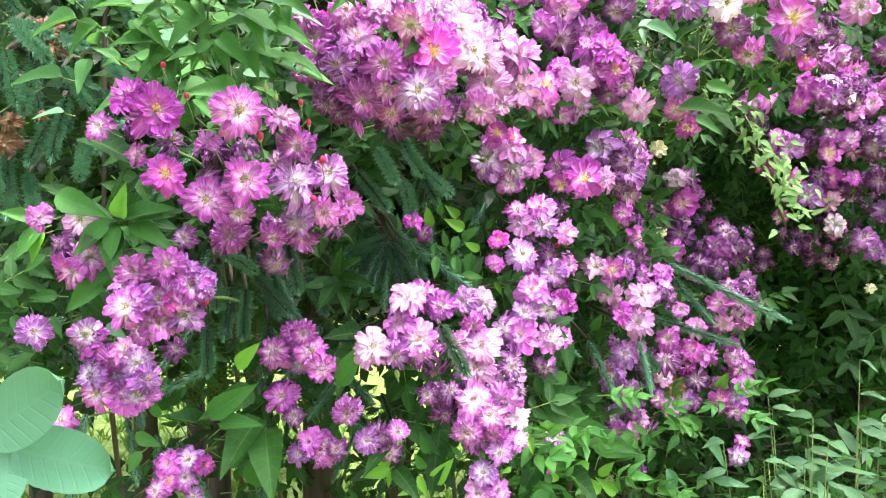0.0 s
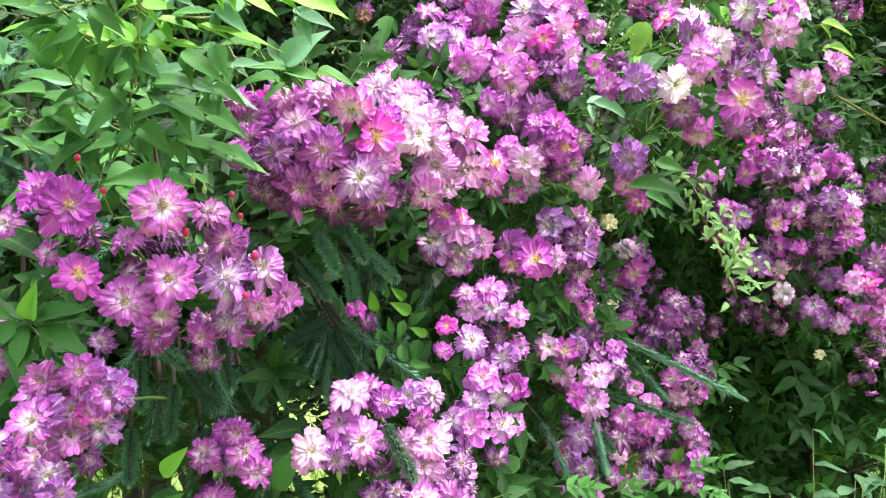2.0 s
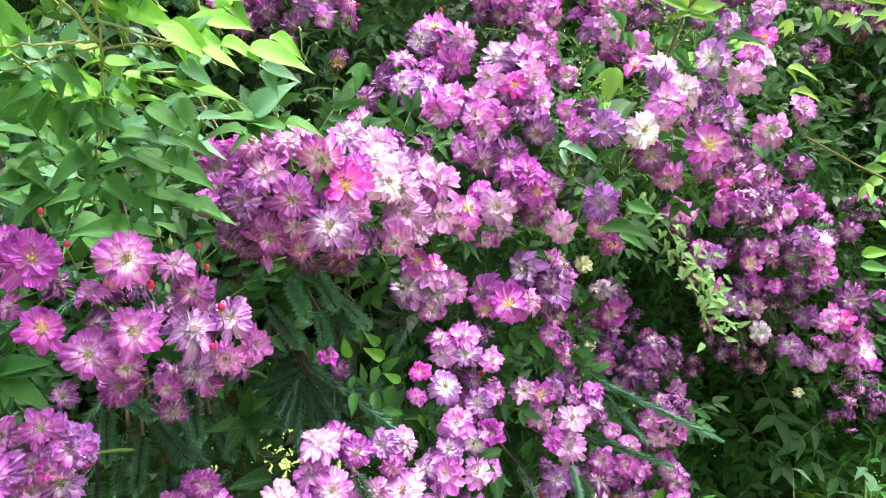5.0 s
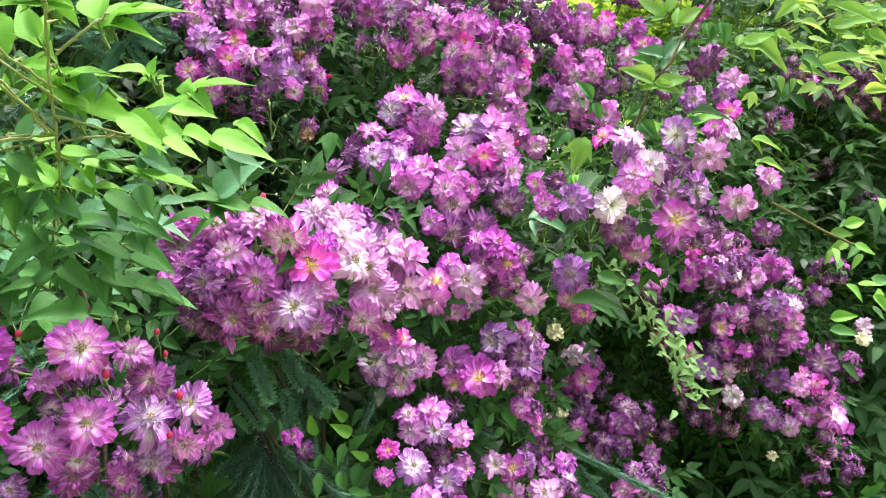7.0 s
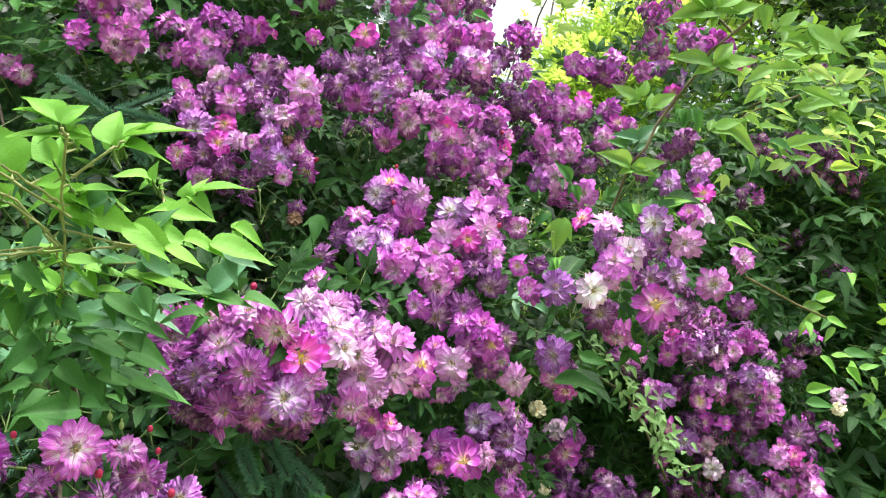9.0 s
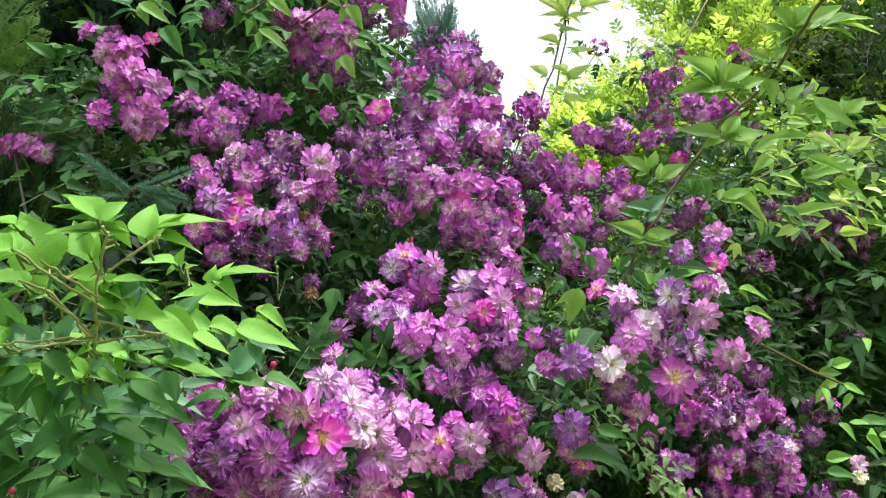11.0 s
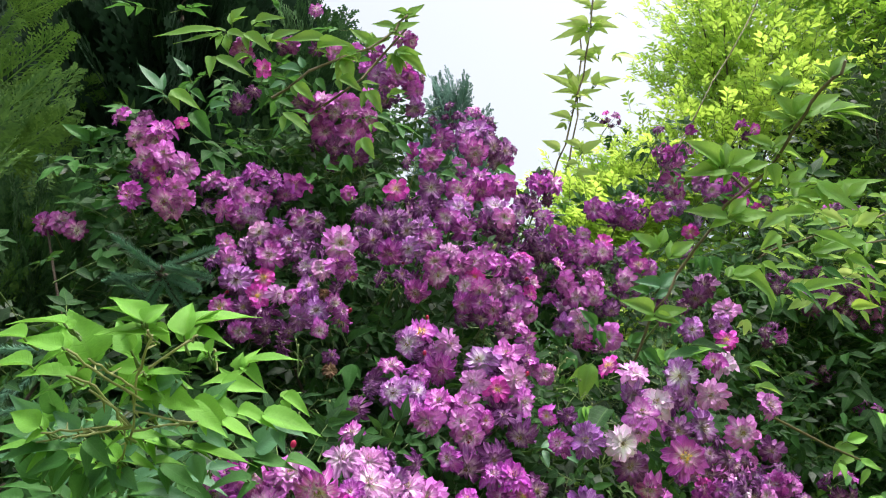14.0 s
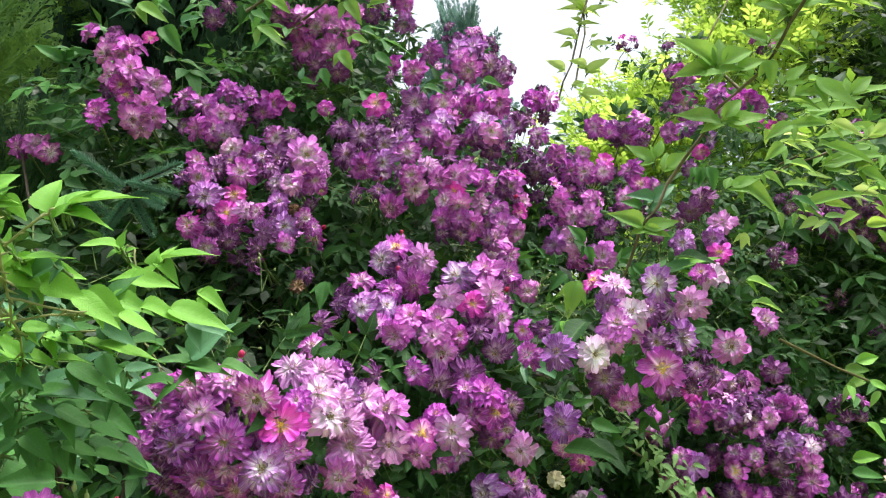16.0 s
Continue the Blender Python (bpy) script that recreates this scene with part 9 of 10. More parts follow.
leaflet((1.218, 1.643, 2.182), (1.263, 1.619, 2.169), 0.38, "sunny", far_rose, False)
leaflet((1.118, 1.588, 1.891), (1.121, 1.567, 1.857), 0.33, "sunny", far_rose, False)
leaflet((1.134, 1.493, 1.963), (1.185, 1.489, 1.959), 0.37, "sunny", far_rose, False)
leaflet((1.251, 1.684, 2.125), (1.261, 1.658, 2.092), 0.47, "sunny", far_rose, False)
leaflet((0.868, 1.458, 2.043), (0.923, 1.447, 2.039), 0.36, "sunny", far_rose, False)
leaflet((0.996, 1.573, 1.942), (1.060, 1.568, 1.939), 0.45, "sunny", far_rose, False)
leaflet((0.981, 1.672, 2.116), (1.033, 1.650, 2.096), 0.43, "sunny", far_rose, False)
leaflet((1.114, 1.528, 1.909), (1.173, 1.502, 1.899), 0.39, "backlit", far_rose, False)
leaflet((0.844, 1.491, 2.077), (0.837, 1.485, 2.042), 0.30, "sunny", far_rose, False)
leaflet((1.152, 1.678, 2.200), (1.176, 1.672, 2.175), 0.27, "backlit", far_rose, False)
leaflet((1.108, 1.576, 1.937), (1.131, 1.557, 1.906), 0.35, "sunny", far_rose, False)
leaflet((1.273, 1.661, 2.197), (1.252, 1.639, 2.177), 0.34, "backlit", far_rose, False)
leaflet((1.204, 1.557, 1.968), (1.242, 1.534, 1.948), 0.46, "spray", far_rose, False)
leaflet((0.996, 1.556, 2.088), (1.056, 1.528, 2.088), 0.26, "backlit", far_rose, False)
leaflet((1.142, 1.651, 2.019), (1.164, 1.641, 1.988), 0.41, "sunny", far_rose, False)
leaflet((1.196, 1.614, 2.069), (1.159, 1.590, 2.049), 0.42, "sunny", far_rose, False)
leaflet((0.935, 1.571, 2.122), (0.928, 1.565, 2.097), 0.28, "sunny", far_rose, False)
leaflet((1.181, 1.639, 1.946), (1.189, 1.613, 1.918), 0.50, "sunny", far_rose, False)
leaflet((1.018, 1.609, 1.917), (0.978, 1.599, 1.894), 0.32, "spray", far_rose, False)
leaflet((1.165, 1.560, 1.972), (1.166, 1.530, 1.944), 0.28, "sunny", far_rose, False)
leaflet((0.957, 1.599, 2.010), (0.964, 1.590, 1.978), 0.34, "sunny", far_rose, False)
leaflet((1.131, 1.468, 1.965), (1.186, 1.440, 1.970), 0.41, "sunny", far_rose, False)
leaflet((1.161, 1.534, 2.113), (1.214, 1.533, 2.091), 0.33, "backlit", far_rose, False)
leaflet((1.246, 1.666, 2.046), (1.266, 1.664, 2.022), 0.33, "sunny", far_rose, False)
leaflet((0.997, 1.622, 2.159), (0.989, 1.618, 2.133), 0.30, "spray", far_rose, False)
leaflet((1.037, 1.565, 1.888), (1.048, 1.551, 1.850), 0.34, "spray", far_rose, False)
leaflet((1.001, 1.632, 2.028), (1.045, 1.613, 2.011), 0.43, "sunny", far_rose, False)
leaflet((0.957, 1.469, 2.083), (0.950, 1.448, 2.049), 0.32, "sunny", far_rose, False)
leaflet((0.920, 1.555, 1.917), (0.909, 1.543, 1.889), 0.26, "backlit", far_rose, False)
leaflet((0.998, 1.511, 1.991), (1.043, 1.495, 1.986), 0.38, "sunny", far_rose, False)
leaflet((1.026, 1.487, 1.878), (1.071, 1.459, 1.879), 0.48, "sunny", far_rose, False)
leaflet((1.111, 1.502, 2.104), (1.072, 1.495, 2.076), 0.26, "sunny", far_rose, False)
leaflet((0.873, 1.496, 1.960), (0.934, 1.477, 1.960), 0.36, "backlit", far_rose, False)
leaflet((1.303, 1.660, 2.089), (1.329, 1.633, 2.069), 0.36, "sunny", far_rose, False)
leaflet((1.046, 1.543, 1.914), (0.995, 1.519, 1.893), 0.38, "sunny", far_rose, False)
leaflet((1.220, 1.552, 2.099), (1.278, 1.536, 2.089), 0.44, "backlit", far_rose, False)
leaflet((1.161, 1.541, 1.972), (1.128, 1.537, 1.951), 0.26, "spray", far_rose, False)
leaflet((0.951, 1.647, 2.142), (0.925, 1.630, 2.114), 0.47, "sunny", far_rose, False)
leaflet((1.215, 1.551, 2.097), (1.206, 1.534, 2.064), 0.43, "spray", far_rose, False)
leaflet((1.129, 1.521, 1.938), (1.147, 1.516, 1.904), 0.26, "sunny", far_rose, False)
leaflet((1.012, 1.573, 2.134), (1.010, 1.556, 2.104), 0.38, "backlit", far_rose, False)
leaflet((0.953, 1.529, 1.902), (0.905, 1.519, 1.877), 0.48, "spray", far_rose, False)
leaflet((1.290, 1.690, 2.190), (1.343, 1.660, 2.181), 0.50, "sunny", far_rose, False)
leaflet((1.219, 1.559, 1.941), (1.216, 1.558, 1.904), 0.49, "sunny", far_rose, False)
leaflet((1.062, 1.501, 2.004), (1.029, 1.498, 1.986), 0.37, "spray", far_rose, False)
leaflet((1.055, 1.567, 1.969), (1.109, 1.537, 1.955), 0.46, "spray", far_rose, False)
leaflet((1.090, 1.568, 2.114), (1.063, 1.562, 2.088), 0.35, "spray", far_rose, False)
leaflet((0.973, 1.567, 2.137), (0.996, 1.565, 2.102), 0.41, "spray", far_rose, False)
leaflet((0.948, 1.593, 1.924), (0.978, 1.590, 1.905), 0.43, "sunny", far_rose, False)
leaflet((1.020, 1.461, 1.943), (1.071, 1.439, 1.944), 0.28, "backlit", far_rose, False)
leaflet((1.280, 1.699, 2.076), (1.263, 1.671, 2.045), 0.49, "spray", far_rose, False)
leaflet((1.216, 1.599, 2.028), (1.259, 1.591, 2.009), 0.35, "sunny", far_rose, False)
leaflet((1.220, 1.594, 2.018), (1.250, 1.580, 2.002), 0.38, "spray", far_rose, False)
leaflet((1.110, 1.589, 1.949), (1.159, 1.589, 1.932), 0.28, "spray", far_rose, False)
leaflet((0.980, 1.413, 1.510), (1.028, 1.388, 1.498), 0.46, "mid", far_rose, False)
leaflet((1.007, 1.519, 1.583), (0.959, 1.509, 1.563), 0.49, "backlit", far_rose, False)
leaflet((0.992, 1.514, 1.665), (0.988, 1.503, 1.636), 0.48, "mid", far_rose, False)
leaflet((0.996, 1.511, 1.498), (1.014, 1.482, 1.466), 0.38, "young", far_rose, False)
leaflet((1.081, 1.416, 1.393), (1.122, 1.389, 1.381), 0.35, "young", far_rose, False)
leaflet((1.003, 1.413, 1.658), (0.990, 1.385, 1.635), 0.44, "young", far_rose, False)
leaflet((1.111, 1.458, 1.452), (1.152, 1.429, 1.456), 0.42, "backlit", far_rose, False)
leaflet((1.118, 1.524, 1.454), (1.113, 1.502, 1.427), 0.31, "backlit", far_rose, False)
leaflet((0.987, 1.447, 1.555), (0.961, 1.443, 1.526), 0.31, "backlit", far_rose, False)
leaflet((0.944, 1.457, 1.572), (0.936, 1.455, 1.545), 0.37, "backlit", far_rose, False)
leaflet((0.938, 1.440, 1.546), (0.914, 1.412, 1.526), 0.44, "mid", far_rose, False)
leaflet((1.078, 1.434, 1.461), (1.116, 1.413, 1.472), 0.44, "backlit", far_rose, False)
leaflet((0.978, 1.528, 1.563), (0.955, 1.515, 1.538), 0.32, "backlit", far_rose, False)
leaflet((1.175, 1.526, 1.507), (1.210, 1.504, 1.491), 0.37, "backlit", far_rose, False)
leaflet((0.976, 1.467, 1.622), (0.945, 1.453, 1.605), 0.31, "mid", far_rose, False)
leaflet((0.942, 1.402, 1.574), (0.970, 1.383, 1.552), 0.47, "young", far_rose, False)
leaflet((1.187, 1.547, 1.659), (1.235, 1.546, 1.673), 0.48, "young", far_rose, False)
leaflet((1.121, 1.497, 1.502), (1.170, 1.480, 1.503), 0.41, "young", far_rose, False)
leaflet((0.920, 1.401, 1.606), (0.966, 1.396, 1.618), 0.49, "young", far_rose, False)
leaflet((1.024, 1.517, 1.498), (1.068, 1.492, 1.497), 0.30, "young", far_rose, False)
leaflet((1.044, 1.464, 1.421), (1.076, 1.452, 1.402), 0.39, "backlit", far_rose, False)
leaflet((1.174, 1.536, 1.410), (1.172, 1.531, 1.380), 0.39, "backlit", far_rose, False)
leaflet((0.898, 1.416, 1.414), (0.956, 1.408, 1.409), 0.44, "mid", far_rose, False)
leaflet((1.045, 1.541, 1.572), (1.009, 1.522, 1.552), 0.32, "mid", far_rose, False)
leaflet((1.087, 1.480, 1.423), (1.059, 1.475, 1.397), 0.48, "backlit", far_rose, False)
leaflet((0.931, 1.465, 1.432), (0.978, 1.446, 1.442), 0.47, "young", far_rose, False)
leaflet((0.919, 1.430, 1.566), (0.910, 1.402, 1.538), 0.41, "young", far_rose, False)
leaflet((1.023, 1.431, 1.475), (1.066, 1.425, 1.482), 0.40, "young", far_rose, False)
leaflet((1.083, 1.429, 1.398), (1.056, 1.427, 1.378), 0.45, "backlit", far_rose, False)
leaflet((1.013, 1.456, 1.456), (1.020, 1.431, 1.430), 0.40, "mid", far_rose, False)
leaflet((0.990, 1.422, 1.478), (1.010, 1.401, 1.446), 0.46, "young", far_rose, False)
leaflet((0.941, 1.475, 1.597), (0.993, 1.473, 1.595), 0.49, "backlit", far_rose, False)
leaflet((1.025, 1.446, 1.485), (0.989, 1.417, 1.471), 0.48, "young", far_rose, False)
leaflet((1.047, 1.407, 1.496), (1.085, 1.406, 1.479), 0.36, "mid", far_rose, False)


def wisp(p, d, size, hips):
    """A thin curled flower stalk whose petals have dropped."""
    p, d = Vector(p), Vector(d).normalized()
    s = Shape()
    for k in range(hips):
        e = (d + jit(0.9)).normalized() * size * rng.uniform(0.6, 1.1)
        q = e * 0.5 + Vector((0, 0, 0.22 * size))
        s.tube([Vector((0, 0, 0)), q, e], 0.0007, 0.0005, 3)
        s.ball(tuple(e), 0.0015, 0.0015, 0.002, 1, 5, 3)
    part("spent_stalk", s.mesh("spent_stalk", ["cane", "bud"]), rose, Matrix.Translation(p))


for k in range(24):
    x, z = rng.uniform(0.28, 0.62), rng.uniform(1.55, 1.86)
    wisp((x, wall(x, z) - rng.uniform(0.0, 0.1), z), (rng.uniform(-0.6, 0.6), -0.5, rng.uniform(-0.3, 1)), rng.uniform(0.03, 0.055), rng.randint(3, 6))
for k in range(12):
    x, z = rng.uniform(-0.1, 0.3), rng.uniform(1.45, 2.05)
    wisp((x, wall(x, z) + 0.01, z), (rng.uniform(-0.6, 0.6), -0.6, rng.uniform(-0.3, 1)), rng.uniform(0.03, 0.05), rng.randint(2, 5))

# ---- grey-green sprig ----
sprig = thing("sprig", (0.50, 1.32, 1.52), "hanging sprig of small pale grey-green leaves", "shrub")


def build_sprig():
    pts = [Vector((0.42, 1.30, 1.55)), Vector((0.49, 1.30, 1.49)), Vector((0.53, 1.28, 1.41)), Vector((0.56, 1.25, 1.33))]
    part("stem", Shape().tube(pts, 0.0011, 0.0006, 5).mesh("stem", ["bud"]), sprig)
    meshes = [blade(0.36 + 0.03 * k, 0.15, 0.1 + 0.1 * k, 0.0, nv=6).mesh("leaf", ["pale_leaf"]) for k in range(4)]
    for k in range(130):
        t = rng.random() ** 0.8 * 2.98
        i = int(t)
        p = pts[i].lerp(pts[i + 1], t - i) + Vector((rng.gauss(0, 0.016), rng.uniform(-0.03, 0.01), rng.gauss(0, 0.014)))
        d = Vector((rng.uniform(-0.6, 1), rng.uniform(-0.6, 0.1), rng.uniform(-1, 0.4)))
        part("leaf", meshes[k % 4], sprig, Matrix.Translation(p) @ spin(d, Vector((0, -0.8, 0.6)) + jit(0.4), rng.uniform(0.014, 0.026)))


build_sprig()

# ---- round pale leaves near the eye ----
plant = thing("round_leaved_plant", (-0.29, 0.46, 0), "plant with large round pale green leaves on a thin stem", "plant")
part("stem", Shape().tube([(-0.29, 0.48, 0), (-0.285, 0.475, 0.9), (-0.275, 0.465, 1.25)], 0.004, 0.0016, 6).mesh("stem", ["cane"]), plant)
def round_leaf(base, tip, wide):
    part("leaf", ROUND[0].mesh("leaf", ["round"]), plant, laid(base, tip, (0, -1, 0.3), wide, 0.1))


round_leaf((-0.268, 0.470, 1.258), (-0.197, 0.450, 1.252), 0.66)
round_leaf((-0.283, 0.470, 1.267), (-0.224, 0.450, 1.309), 0.72)
round_leaf((-0.271, 0.470, 1.260), (-0.265, 0.450, 1.227), 0.9)

# ---- grey-green shrub low down ----
grey = thing("grey_shrub", (0.85, 1.35, 0), "low shrub with long dull grey-green lance leaves", "shrub")


def build_grey():
    lance = blade(0.31, 0.16, 0.34, 0.02, nv=8)
    me = lance.mesh("leaf", ["grey"])
    for k in range(46):
        x = rng.uniform(0.47, 1.1)
        top = Vector((x, rng.uniform(1.15, 1.45), min(0.82 + 0.42 * (x - 0.45) + rng.uniform(-0.08, 0.08), 1.1)))
        base = Vector((0.85 + 0.6 * (top.x - 0.85), 1.4, 0.1))
        part("stem", Shape().tube([base, base.lerp(top, 0.5) + Vector((0, 0, 0.05)), top], 0.0018, 0.0009, 5).mesh("stem", ["cane"]), grey)
        for j in range(11):
            p = base.lerp(top, 1 - 0.07 * j) + Vector((0, 0, 0.05 * (1 - abs(1 - 0.14 * j)) if j > 3 else 0))
            a = rng.uniform(0, math.tau)
            d = Vector((math.cos(a), math.sin(a) * 0.9 - 0.2, rng.uniform(-0.3, 0.8) - 0.05 * j))
            part("leaf", me, grey, Matrix.Translation(p) @ spin(d, Vector((0, -0.3, 1)) + jit(0.5), rng.uniform(0.045, 0.08)))


build_grey()

# ---- spruce ----
spruce = thing("spruce_tree", (-0.25, 1.45, 0), "spruce with hanging blue-green needled twigs grown into the rose", "spruce tree")


def needles(seed, n=680):
    """A shoot along +y, set all round with short needles that lean forward."""
    r = random.Random(seed)
    s = Shape().tube([(0, 0, 0), (0.01, 0.5, 0.008), (0, 1, 0)], 0.024, 0.012, 4, 1)
    for k in range(n):
        t = (k + r.random()) / n
        a = k * 2.399 + r.uniform(-0.4, 0.4)
        lean = radians(r.uniform(26, 46)) * (1 - 0.7 * max(0, t - 0.88) / 0.12)
        out = Vector((math.cos(a) * math.sin(lean) * 1.35, math.cos(lean), math.sin(a) * math.sin(lean) * 1.35))
        b, ln = Vector((0, t, 0)), r.uniform(0.090, 0.125) * (1.0 if t < 0.9 else 0.8)
        out.y *= 0.9
        side = out.cross(Vector((0, 1, 0))).normalized() * 0.0062
        o = len(s.co)
        s.co += [tuple(b - side), tuple(b + side), tuple(b + out * ln * 0.7 + side * 0.8), tuple(b + out * ln), tuple(b + out * ln * 0.7 - side * 0.8)]
        s.face.append((o, o + 1, o + 2, o + 3, o + 4))
        s.uv.append([(0.5, 0.2), (0.5, 0.2), (0.5, 0.7), (0.5, 1.0), (0.5, 0.7)])
        s.slot.append(0)
    return s


NEEDLES = [needles(k) for k in range(3)]
TWIG = [s.mesh("twig", ["needle", "bark"]) for s in NEEDLES]


def twig(base, tip):
    a, b = Vector(base), Vector(tip)
    ln = max((b - a).length, 0.06)
    m = Matrix.Translation(a) @ spin(b - a, jit(1.0) + Vector((0, 0, 0.5)), ln, 0.095)
    part("twig", rng.choice(TWIG), spruce, m)
    spots.append(((a + b) / 2, 0.5 * abs(b.x - a.x) + 0.004, 0.5 * abs(b.z - a.z) + 0.004))
    c = a + Vector((-0.05, 0.16, 0.02))
    part("branch", Shape().tube([a, a.lerp(c, 0.4) + Vector((0, 0, 0.01)), c], 0.002, 0.0034, 5).mesh("branch", ["bark"]), spruce)


twig((-0.526, 0.980, 1.575), (-0.522, 0.950, 1.510))
twig((-0.487, 0.956, 1.582), (-0.484, 0.950, 1.516))
twig((-0.463, 0.952, 1.565), (-0.456, 0.950, 1.506))
twig((-0.453, 0.982, 1.579), (-0.429, 0.950, 1.519))
twig((-0.520, 0.981, 1.515), (-0.518, 0.950, 1.453))
twig((-0.477, 0.946, 1.519), (-0.480, 0.950, 1.457))
twig((-0.484, 1.012, 1.517), (-0.447, 0.950, 1.460))
twig((-0.443, 0.981, 1.542), (-0.414, 0.950, 1.493))
twig((-0.540, 0.996, 1.454), (-0.526, 0.950, 1.406))
twig((-0.519, 0.958, 1.546), (-0.499, 0.950, 1.493))
twig((-0.476, 0.960, 1.553), (-0.488, 0.950, 1.500))
twig((-0.091, 0.835, 1.415), (-0.059, 0.805, 1.380))
twig((-0.066, 0.815, 1.438), (-0.054, 0.785, 1.420))
twig((-0.032, 0.875, 1.434), (-0.006, 0.845, 1.381))
twig((-0.045, 0.835, 1.452), (-0.027, 0.805, 1.424))
twig((-0.022, 0.875, 1.415), (-0.002, 0.845, 1.400))
twig((-0.042, 0.875, 1.403), (-0.036, 0.845, 1.380))
twig((-0.063, 0.895, 1.338), (-0.096, 0.865, 1.328))
twig((-0.063, 0.895, 1.338), (-0.079, 0.865, 1.282))
twig((-0.061, 0.895, 1.337), (-0.065, 0.865, 1.262))
twig((-0.059, 0.885, 1.335), (-0.044, 0.855, 1.287))
twig((-0.056, 0.885, 1.336), (-0.024, 0.855, 1.292))
twig((-0.053, 0.885, 1.344), (0.031, 0.855, 1.286))
twig((-0.065, 0.895, 1.335), (-0.094, 0.865, 1.281))
twig((-0.073, 0.915, 1.349), (-0.098, 0.885, 1.300))
twig((-0.237, 0.835, 1.330), (-0.200, 0.805, 1.317))
twig((-0.239, 0.815, 1.319), (-0.230, 0.785, 1.293))
twig((-0.205, 0.835, 1.306), (-0.159, 0.805, 1.268))
twig((-0.207, 0.815, 1.292), (-0.203, 0.785, 1.264))
twig((-0.221, 0.815, 1.296), (-0.222, 0.785, 1.257))
twig((-0.243, 0.795, 1.256), (-0.235, 0.765, 1.232))
twig((-0.158, 0.795, 1.343), (-0.145, 0.765, 1.311))
twig((-0.202, 0.875, 1.299), (-0.181, 0.845, 1.259))
twig((-0.234, 0.835, 1.371), (-0.224, 0.805, 1.340))
twig((-0.156, 0.875, 1.297), (-0.133, 0.845, 1.269))
twig((-0.194, 0.895, 1.355), (-0.211, 0.865, 1.313))
twig((-0.129, 0.895, 1.329), (-0.107, 0.865, 1.298))
twig((-0.003, 0.750, 1.270), (0.018, 0.720, 1.239))
twig((-0.193, 0.855, 1.245), (-0.192, 0.825, 1.208))
twig((-0.420, 0.800, 1.558), (-0.362, 0.740, 1.522))
twig((-0.433, 0.800, 1.536), (-0.394, 0.740, 1.481))
twig((-0.406, 0.800, 1.525), (-0.389, 0.740, 1.473))
twig((-0.396, 0.820, 1.482), (-0.393, 0.750, 1.426))
twig((-0.384, 0.820, 1.493), (-0.371, 0.750, 1.431))
twig((-0.369, 0.820, 1.447), (-0.345, 0.750, 1.413))
twig((-0.341, 0.820, 1.532), (-0.303, 0.780, 1.499))
twig((-0.439, 0.800, 1.427), (-0.412, 0.740, 1.380))
twig((-0.420, 0.800, 1.413), (-0.385, 0.740, 1.383))
twig((-0.337, 0.820, 1.499), (-0.341, 0.780, 1.441))
twig((-0.414, 0.820, 1.555), (-0.346, 0.780, 1.539))
twig((-0.436, 0.820, 1.566), (-0.378, 0.780, 1.550))
twig((-0.397, 0.840, 1.523), (-0.353, 0.800, 1.481))
twig((0.345, 1.200, 1.260), (0.487, 1.100, 1.194))
twig((0.355, 1.200, 1.238), (0.403, 1.150, 1.177))
twig((0.344, 1.220, 1.207), (0.373, 1.200, 1.159))
twig((0.327, 1.220, 1.171), (0.427, 1.120, 1.152))
twig((0.280, 1.100, 1.165), (0.301, 1.100, 1.086))
twig((0.207, 1.100, 1.165), (0.246, 1.050, 1.084))
twig((0.293, 1.150, 1.144), (0.308, 1.100, 1.122))
twig((-0.259, 1.060, 1.826), (-0.317, 1.030, 1.865))
twig((-0.256, 1.060, 1.830), (-0.184, 1.030, 1.851))
twig((-0.263, 1.060, 1.822), (-0.322, 1.030, 1.805))
twig((-0.248, 1.060, 1.818), (-0.200, 1.020, 1.793))
twig((-0.255, 1.060, 1.818), (-0.210, 1.020, 1.756))
twig((-0.258, 1.060, 1.810), (-0.269, 1.020, 1.757))
twig((-0.188, 1.060, 1.816), (-0.247, 1.030, 1.826))
twig((-0.269, 1.060, 1.785), (-0.306, 1.030, 1.810))


def build_spruce():
    part("trunk", Shape().tube([(-0.25, 1.45, 0), (-0.24, 1.46, 1.0), (-0.22, 1.5, 1.7)], 0.045, 0.012, 9).mesh("trunk", ["bark"]), spruce)
    for k in range(150):
        x, z = rng.uniform(-0.7, 0.15), rng.uniform(1.05, 1.75)
        if x > -0.3 and z > 1.5:
            continue
        y = wall(x, z) + rng.uniform(0.10, 0.25)
        d = Vector((rng.uniform(-0.6, 0.6), rng.uniform(-0.6, 0), rng.uniform(-1, 0.1)))
        part("twig", rng.choice(TWIG), spruce, Matrix.Translation((x, y, z)) @ spin(d, jit(1), rng.uniform(0.07, 0.11), 0.085))


build_spruce()


build_foliage()

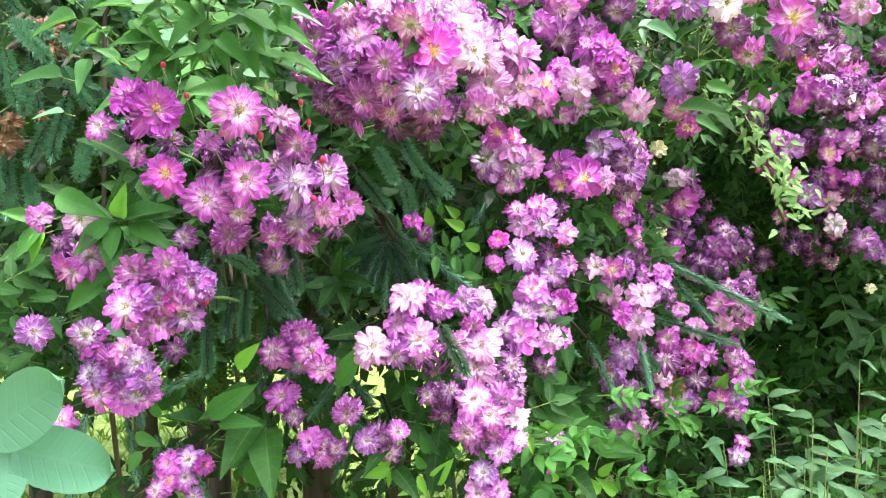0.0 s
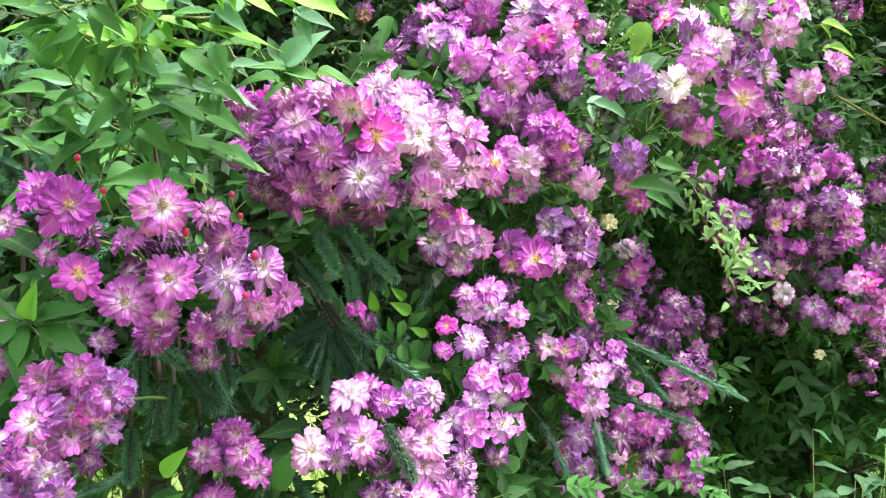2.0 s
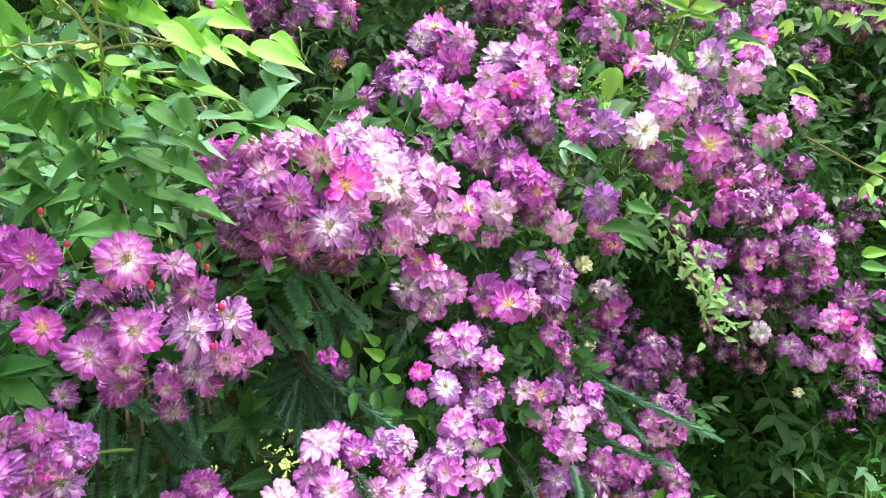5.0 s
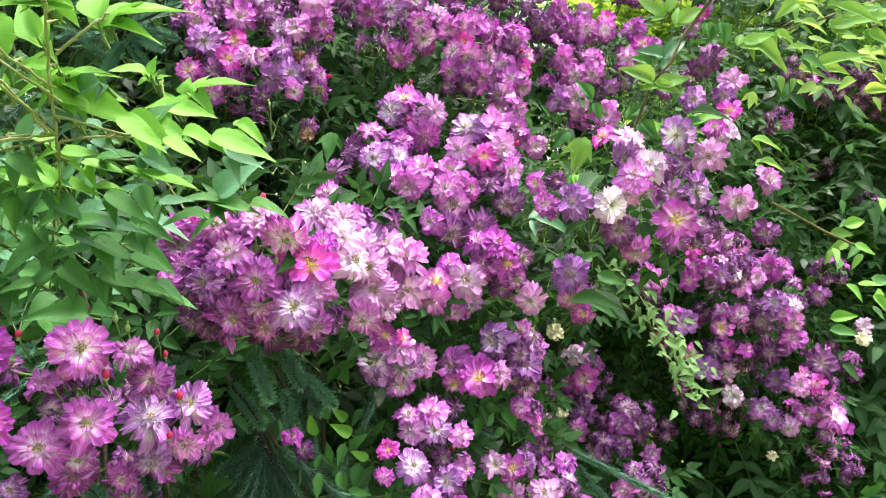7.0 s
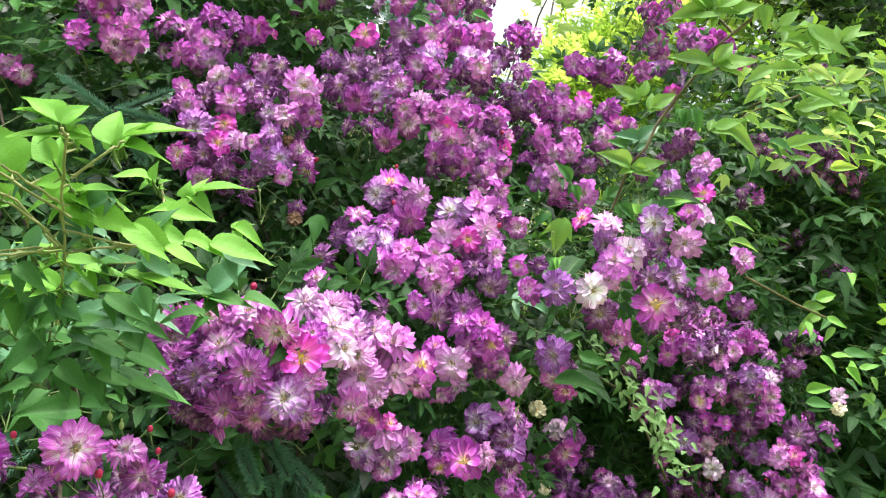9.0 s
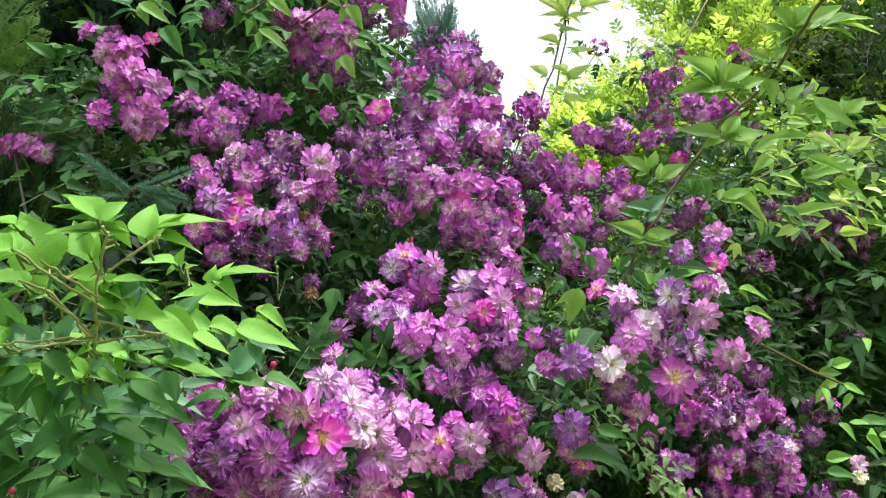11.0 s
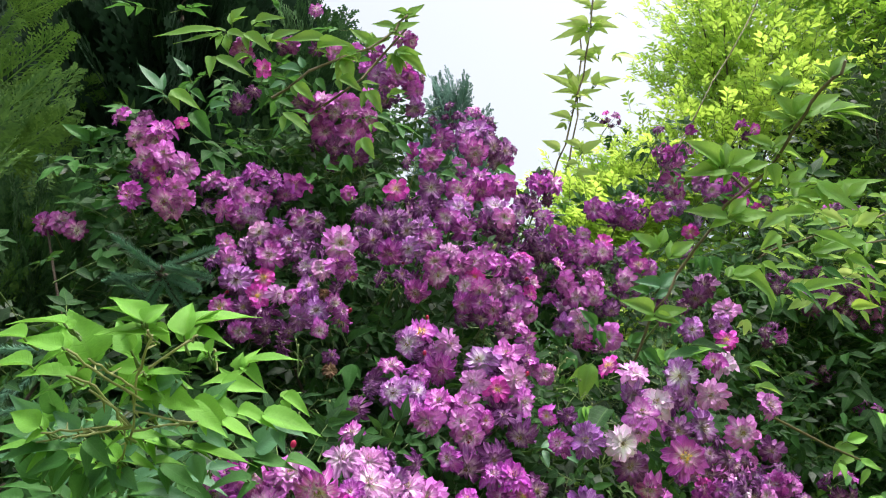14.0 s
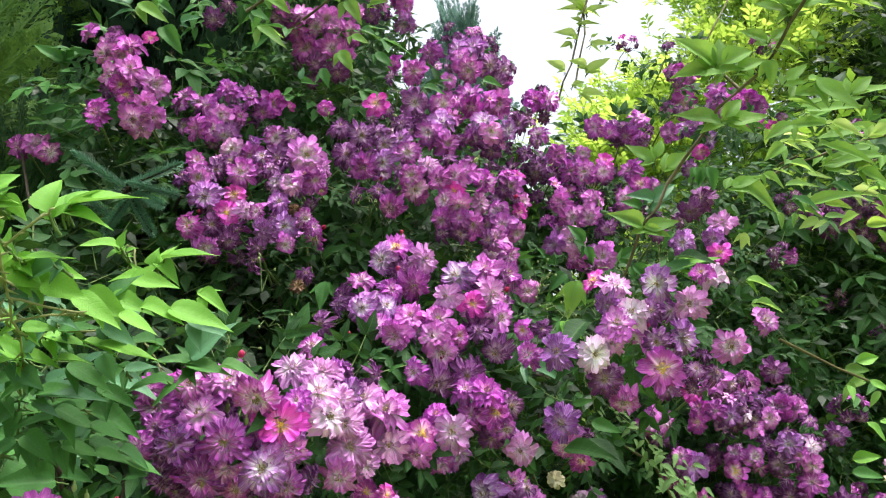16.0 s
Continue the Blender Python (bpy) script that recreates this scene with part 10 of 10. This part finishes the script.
# ---- thuja hedge ----
def frond(seed, pairs=12, twigs=3):
    """A flat spray of scale leaves along +y."""
    r = random.Random(seed)
    s = Shape()

    def strip(a, d, ln, w):
        a, d = Vector(a), Vector(d).normalized()
        side = Vector((d.y, -d.x, 0)) * w
        o = len(s.co)
        mid, end = a + d * ln * 0.55, a + d * ln
        mid.z += 0.012 * r.uniform(-1, 1)
        s.co.extend([tuple(a), tuple(mid + side), tuple(end), tuple(mid - side)])
        s.face.append((o, o + 1, o + 2, o + 3))
        s.uv.append([(0.5, 0.5)] * 4)
        s.slot.append(0)
    for k in range(pairs):
        t = 0.06 + 0.9 * k / pairs
        for side in (-1, 1):
            a = radians(r.uniform(34, 50)) * side
            d = Vector((math.sin(a), math.cos(a), r.uniform(-0.15, 0.1)))
            ln = (0.42 - 0.30 * t) * r.uniform(0.8, 1.15)
            b = Vector((0, t, -0.10 * t * t))
            strip(b, d, ln, 0.2 / pairs)
            for j in range(twigs):
                q = b + d * ln * (0.25 + 0.8 * j / twigs)
                for turn in (-38, 38):
                    e = d.copy()
                    e.rotate(Euler((0, 0, radians(turn + r.uniform(-8, 8)))))
                    strip(q, e, ln * (0.42 - 0.32 * j / twigs), 0.17 / pairs)
    strip((0, 0, 0), (0, 1, -0.08), 1.0, 0.012)
    return s


FROND = [frond(k) for k in range(4)]
PLUME = [frond(k, 15, 4) for k in range(4)]
COARSE = [frond(k, 7, 2) for k in range(4)]


def thuja(x, y, height, radius, count, skin, label, low=0.3, taper=0.75, spray=COARSE, size=0.16):
    t = thing("thuja_tree", (x, y, 0), label, "conifer", group="conifers behind the rose")
    part("trunk", Shape().tube([(x, y, 0), (x + 0.02, y, height * 0.5), (x, y, height * 0.9)], 0.04, 0.004, 8).mesh("trunk", ["bark"]), t)
    crown = []
    for k in range(count):
        h = low + (height - low) * (1 - (1 - rng.random()) ** 0.9)
        f = (h - low) / (height - low)
        reach = radius * (1 - f ** 1.6) ** taper * rng.uniform(0.55, 1.05) + 0.02
        a = rng.uniform(0, math.tau)
        o = Vector((math.cos(a), math.sin(a), 0))
        p = Vector((x, y, h)) + o * reach * 0.72
        d = o * (1.0 - 0.55 * f) + Vector((0, 0, rng.uniform(-0.1, 0.8) + 0.8 * f)) + jit(0.25)
        crown.append((spray[k % 4], Matrix.Translation(p) @ spin(d, Vector((-o.y, o.x, 0.0)) + jit(0.7), size * rng.uniform(0.75, 1.25))))
    part("crown", scatter("crown", crown, [skin]), t, kind="stuff")
    return t


thuja(-0.90, 1.40, 3.4, 0.46, 330, "thuja", "tall green thuja with flat feathery sprays", low=0.95, spray=PLUME, size=0.20)
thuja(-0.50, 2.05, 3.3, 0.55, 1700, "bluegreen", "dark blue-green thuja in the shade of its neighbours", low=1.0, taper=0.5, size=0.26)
thuja(-0.60, 1.48, 2.0, 0.26, 650, "conifer", "small dark green thuja under the taller ones", low=1.05, spray=FROND)
thuja(-0.12, 1.85, 2.55, 0.36, 900, "conifer", "green thuja rising behind the rose", low=1.1, spray=FROND, size=0.18)
thuja(0.33, 2.40, 2.70, 0.21, 800, "blue_conifer", "slim pointed green conifer against the sky", low=0.5, spray=FROND)
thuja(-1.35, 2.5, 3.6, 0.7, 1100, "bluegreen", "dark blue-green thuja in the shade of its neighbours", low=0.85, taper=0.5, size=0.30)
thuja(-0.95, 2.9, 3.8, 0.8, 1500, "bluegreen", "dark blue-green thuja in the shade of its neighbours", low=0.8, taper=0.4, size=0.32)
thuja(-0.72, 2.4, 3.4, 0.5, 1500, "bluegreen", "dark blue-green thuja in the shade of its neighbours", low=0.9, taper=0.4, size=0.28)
thuja(0.62, 2.3, 2.05, 0.42, 260, "bluegreen", "low blue-green conifer behind the rose, coloured as in shade", low=0.5)


# ---- broadleaf trees ----
def tree(name, x, y, height, radius, low, count, leaves, skin, size, label, seed, rise=0.2):
    t = thing(name, (x, y, 0), label, "tree")
    r = random.Random(seed)
    part("trunk", Shape().tube([(x, y, 0), (x + 0.05, y + 0.02, low + 0.3), (x, y, height * 0.7)], 0.028, 0.004, 8).mesh("trunk", ["bark"]), t)
    crown, clumps = [], []
    for k in range(26):
        a, h = r.uniform(0, math.tau), low + (height - low) * (k + r.random()) / 26
        f = (h - low) / (height - low)
        reach = radius * math.sqrt(max(0.06, 1 - (1.5 * f - 0.5) ** 2)) * r.uniform(0.55, 1.15)
        end = Vector((x + reach * math.cos(a), y + reach * math.sin(a), min(h + rise * reach, height)))
        start = Vector((x, y, min(h * 0.85, height * 0.74)))
        part("limb", Shape().tube([start, start.lerp(end, 0.5) + Vector((0, 0, 0.06)), end], 0.007, 0.0015, 5).mesh("limb", ["bark"]), t)
        for w in (0.55, 0.8, 1.0):
            clumps.append((start.lerp(end, w) + Vector((r.gauss(0, 0.1), r.gauss(0, 0.1), r.gauss(0, 0.08))) * radius, (end - start).normalized(), r.uniform(0.16, 0.30)))
    # leaves in uneven clumps at the ends of the limbs, with gaps between
    for k in range(count):
        c, out, spread = clumps[k % len(clumps)] if k % 5 else r.choice(clumps)
        n = Vector((r.gauss(0, 1), r.gauss(0, 1), r.gauss(0, 0.8)))
        p = c + n * spread * min(radius, 0.7) * 0.75
        p.z = max(p.z, 0.12)
        d = out + n * 0.5 + Vector((r.uniform(-0.8, 0.8), r.uniform(-0.8, 0.8), r.uniform(-0.4, 1.0)))
        crown.append((leaves[k % len(leaves)], Matrix.Translation(p) @ spin(d, Vector((r.uniform(-0.6, 0.6), r.uniform(-0.8, 0.2), 1)), size * r.uniform(0.7, 1.25))))
    part("crown", scatter("crown", crown, [skin, "cane"]), t, kind="stuff")


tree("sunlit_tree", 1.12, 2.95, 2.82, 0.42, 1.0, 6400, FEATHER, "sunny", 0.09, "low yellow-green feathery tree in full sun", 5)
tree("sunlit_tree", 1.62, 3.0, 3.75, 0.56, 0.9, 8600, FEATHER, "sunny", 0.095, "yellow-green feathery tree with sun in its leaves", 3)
tree("sunlit_tree", 2.75, 3.5, 4.6, 0.85, 3.15, 7600, FEATHER, "green", 0.11, "tall green tree with sun on its upper leaves", 6)
tree("green_shrub", 1.58, 2.62, 2.5, 0.72, 0.5, 2800, SPARSE, "green", 0.13, "leafy green shrub under the sunlit trees", 21, 0.1)
# the next three trees carry their deep shade in the leaf colour
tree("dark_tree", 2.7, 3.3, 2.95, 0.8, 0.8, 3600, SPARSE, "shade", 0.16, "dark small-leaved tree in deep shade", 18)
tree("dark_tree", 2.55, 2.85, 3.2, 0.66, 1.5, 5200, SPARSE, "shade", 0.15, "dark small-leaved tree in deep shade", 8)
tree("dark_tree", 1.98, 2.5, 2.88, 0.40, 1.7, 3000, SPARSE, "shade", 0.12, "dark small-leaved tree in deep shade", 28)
tree("dark_shrub", 1.45, 2.85, 1.5, 0.75, 0.25, 1200, SPARSE, "leaf", 0.13, "low dark shrub with small shaded leaves", 9, 0.05)
tree("dark_shrub", 0.75, 2.75, 1.45, 0.6, 0.25, 900, SPARSE, "leaf", 0.13, "low dark shrub with small shaded leaves", 10, 0.05)

tree("low_shrub", 1.1, 2.0, 1.0, 0.5, 0.2, 1300, SPARSE, "mid", 0.12, "low green shrub with small leaves under the rose", 14, 0.05)
tree("dark_shrub", 0.45, 1.85, 0.95, 0.4, 0.2, 500, SPARSE, "leaf", 0.12, "low dark shrub with small shaded leaves", 15, 0.05)
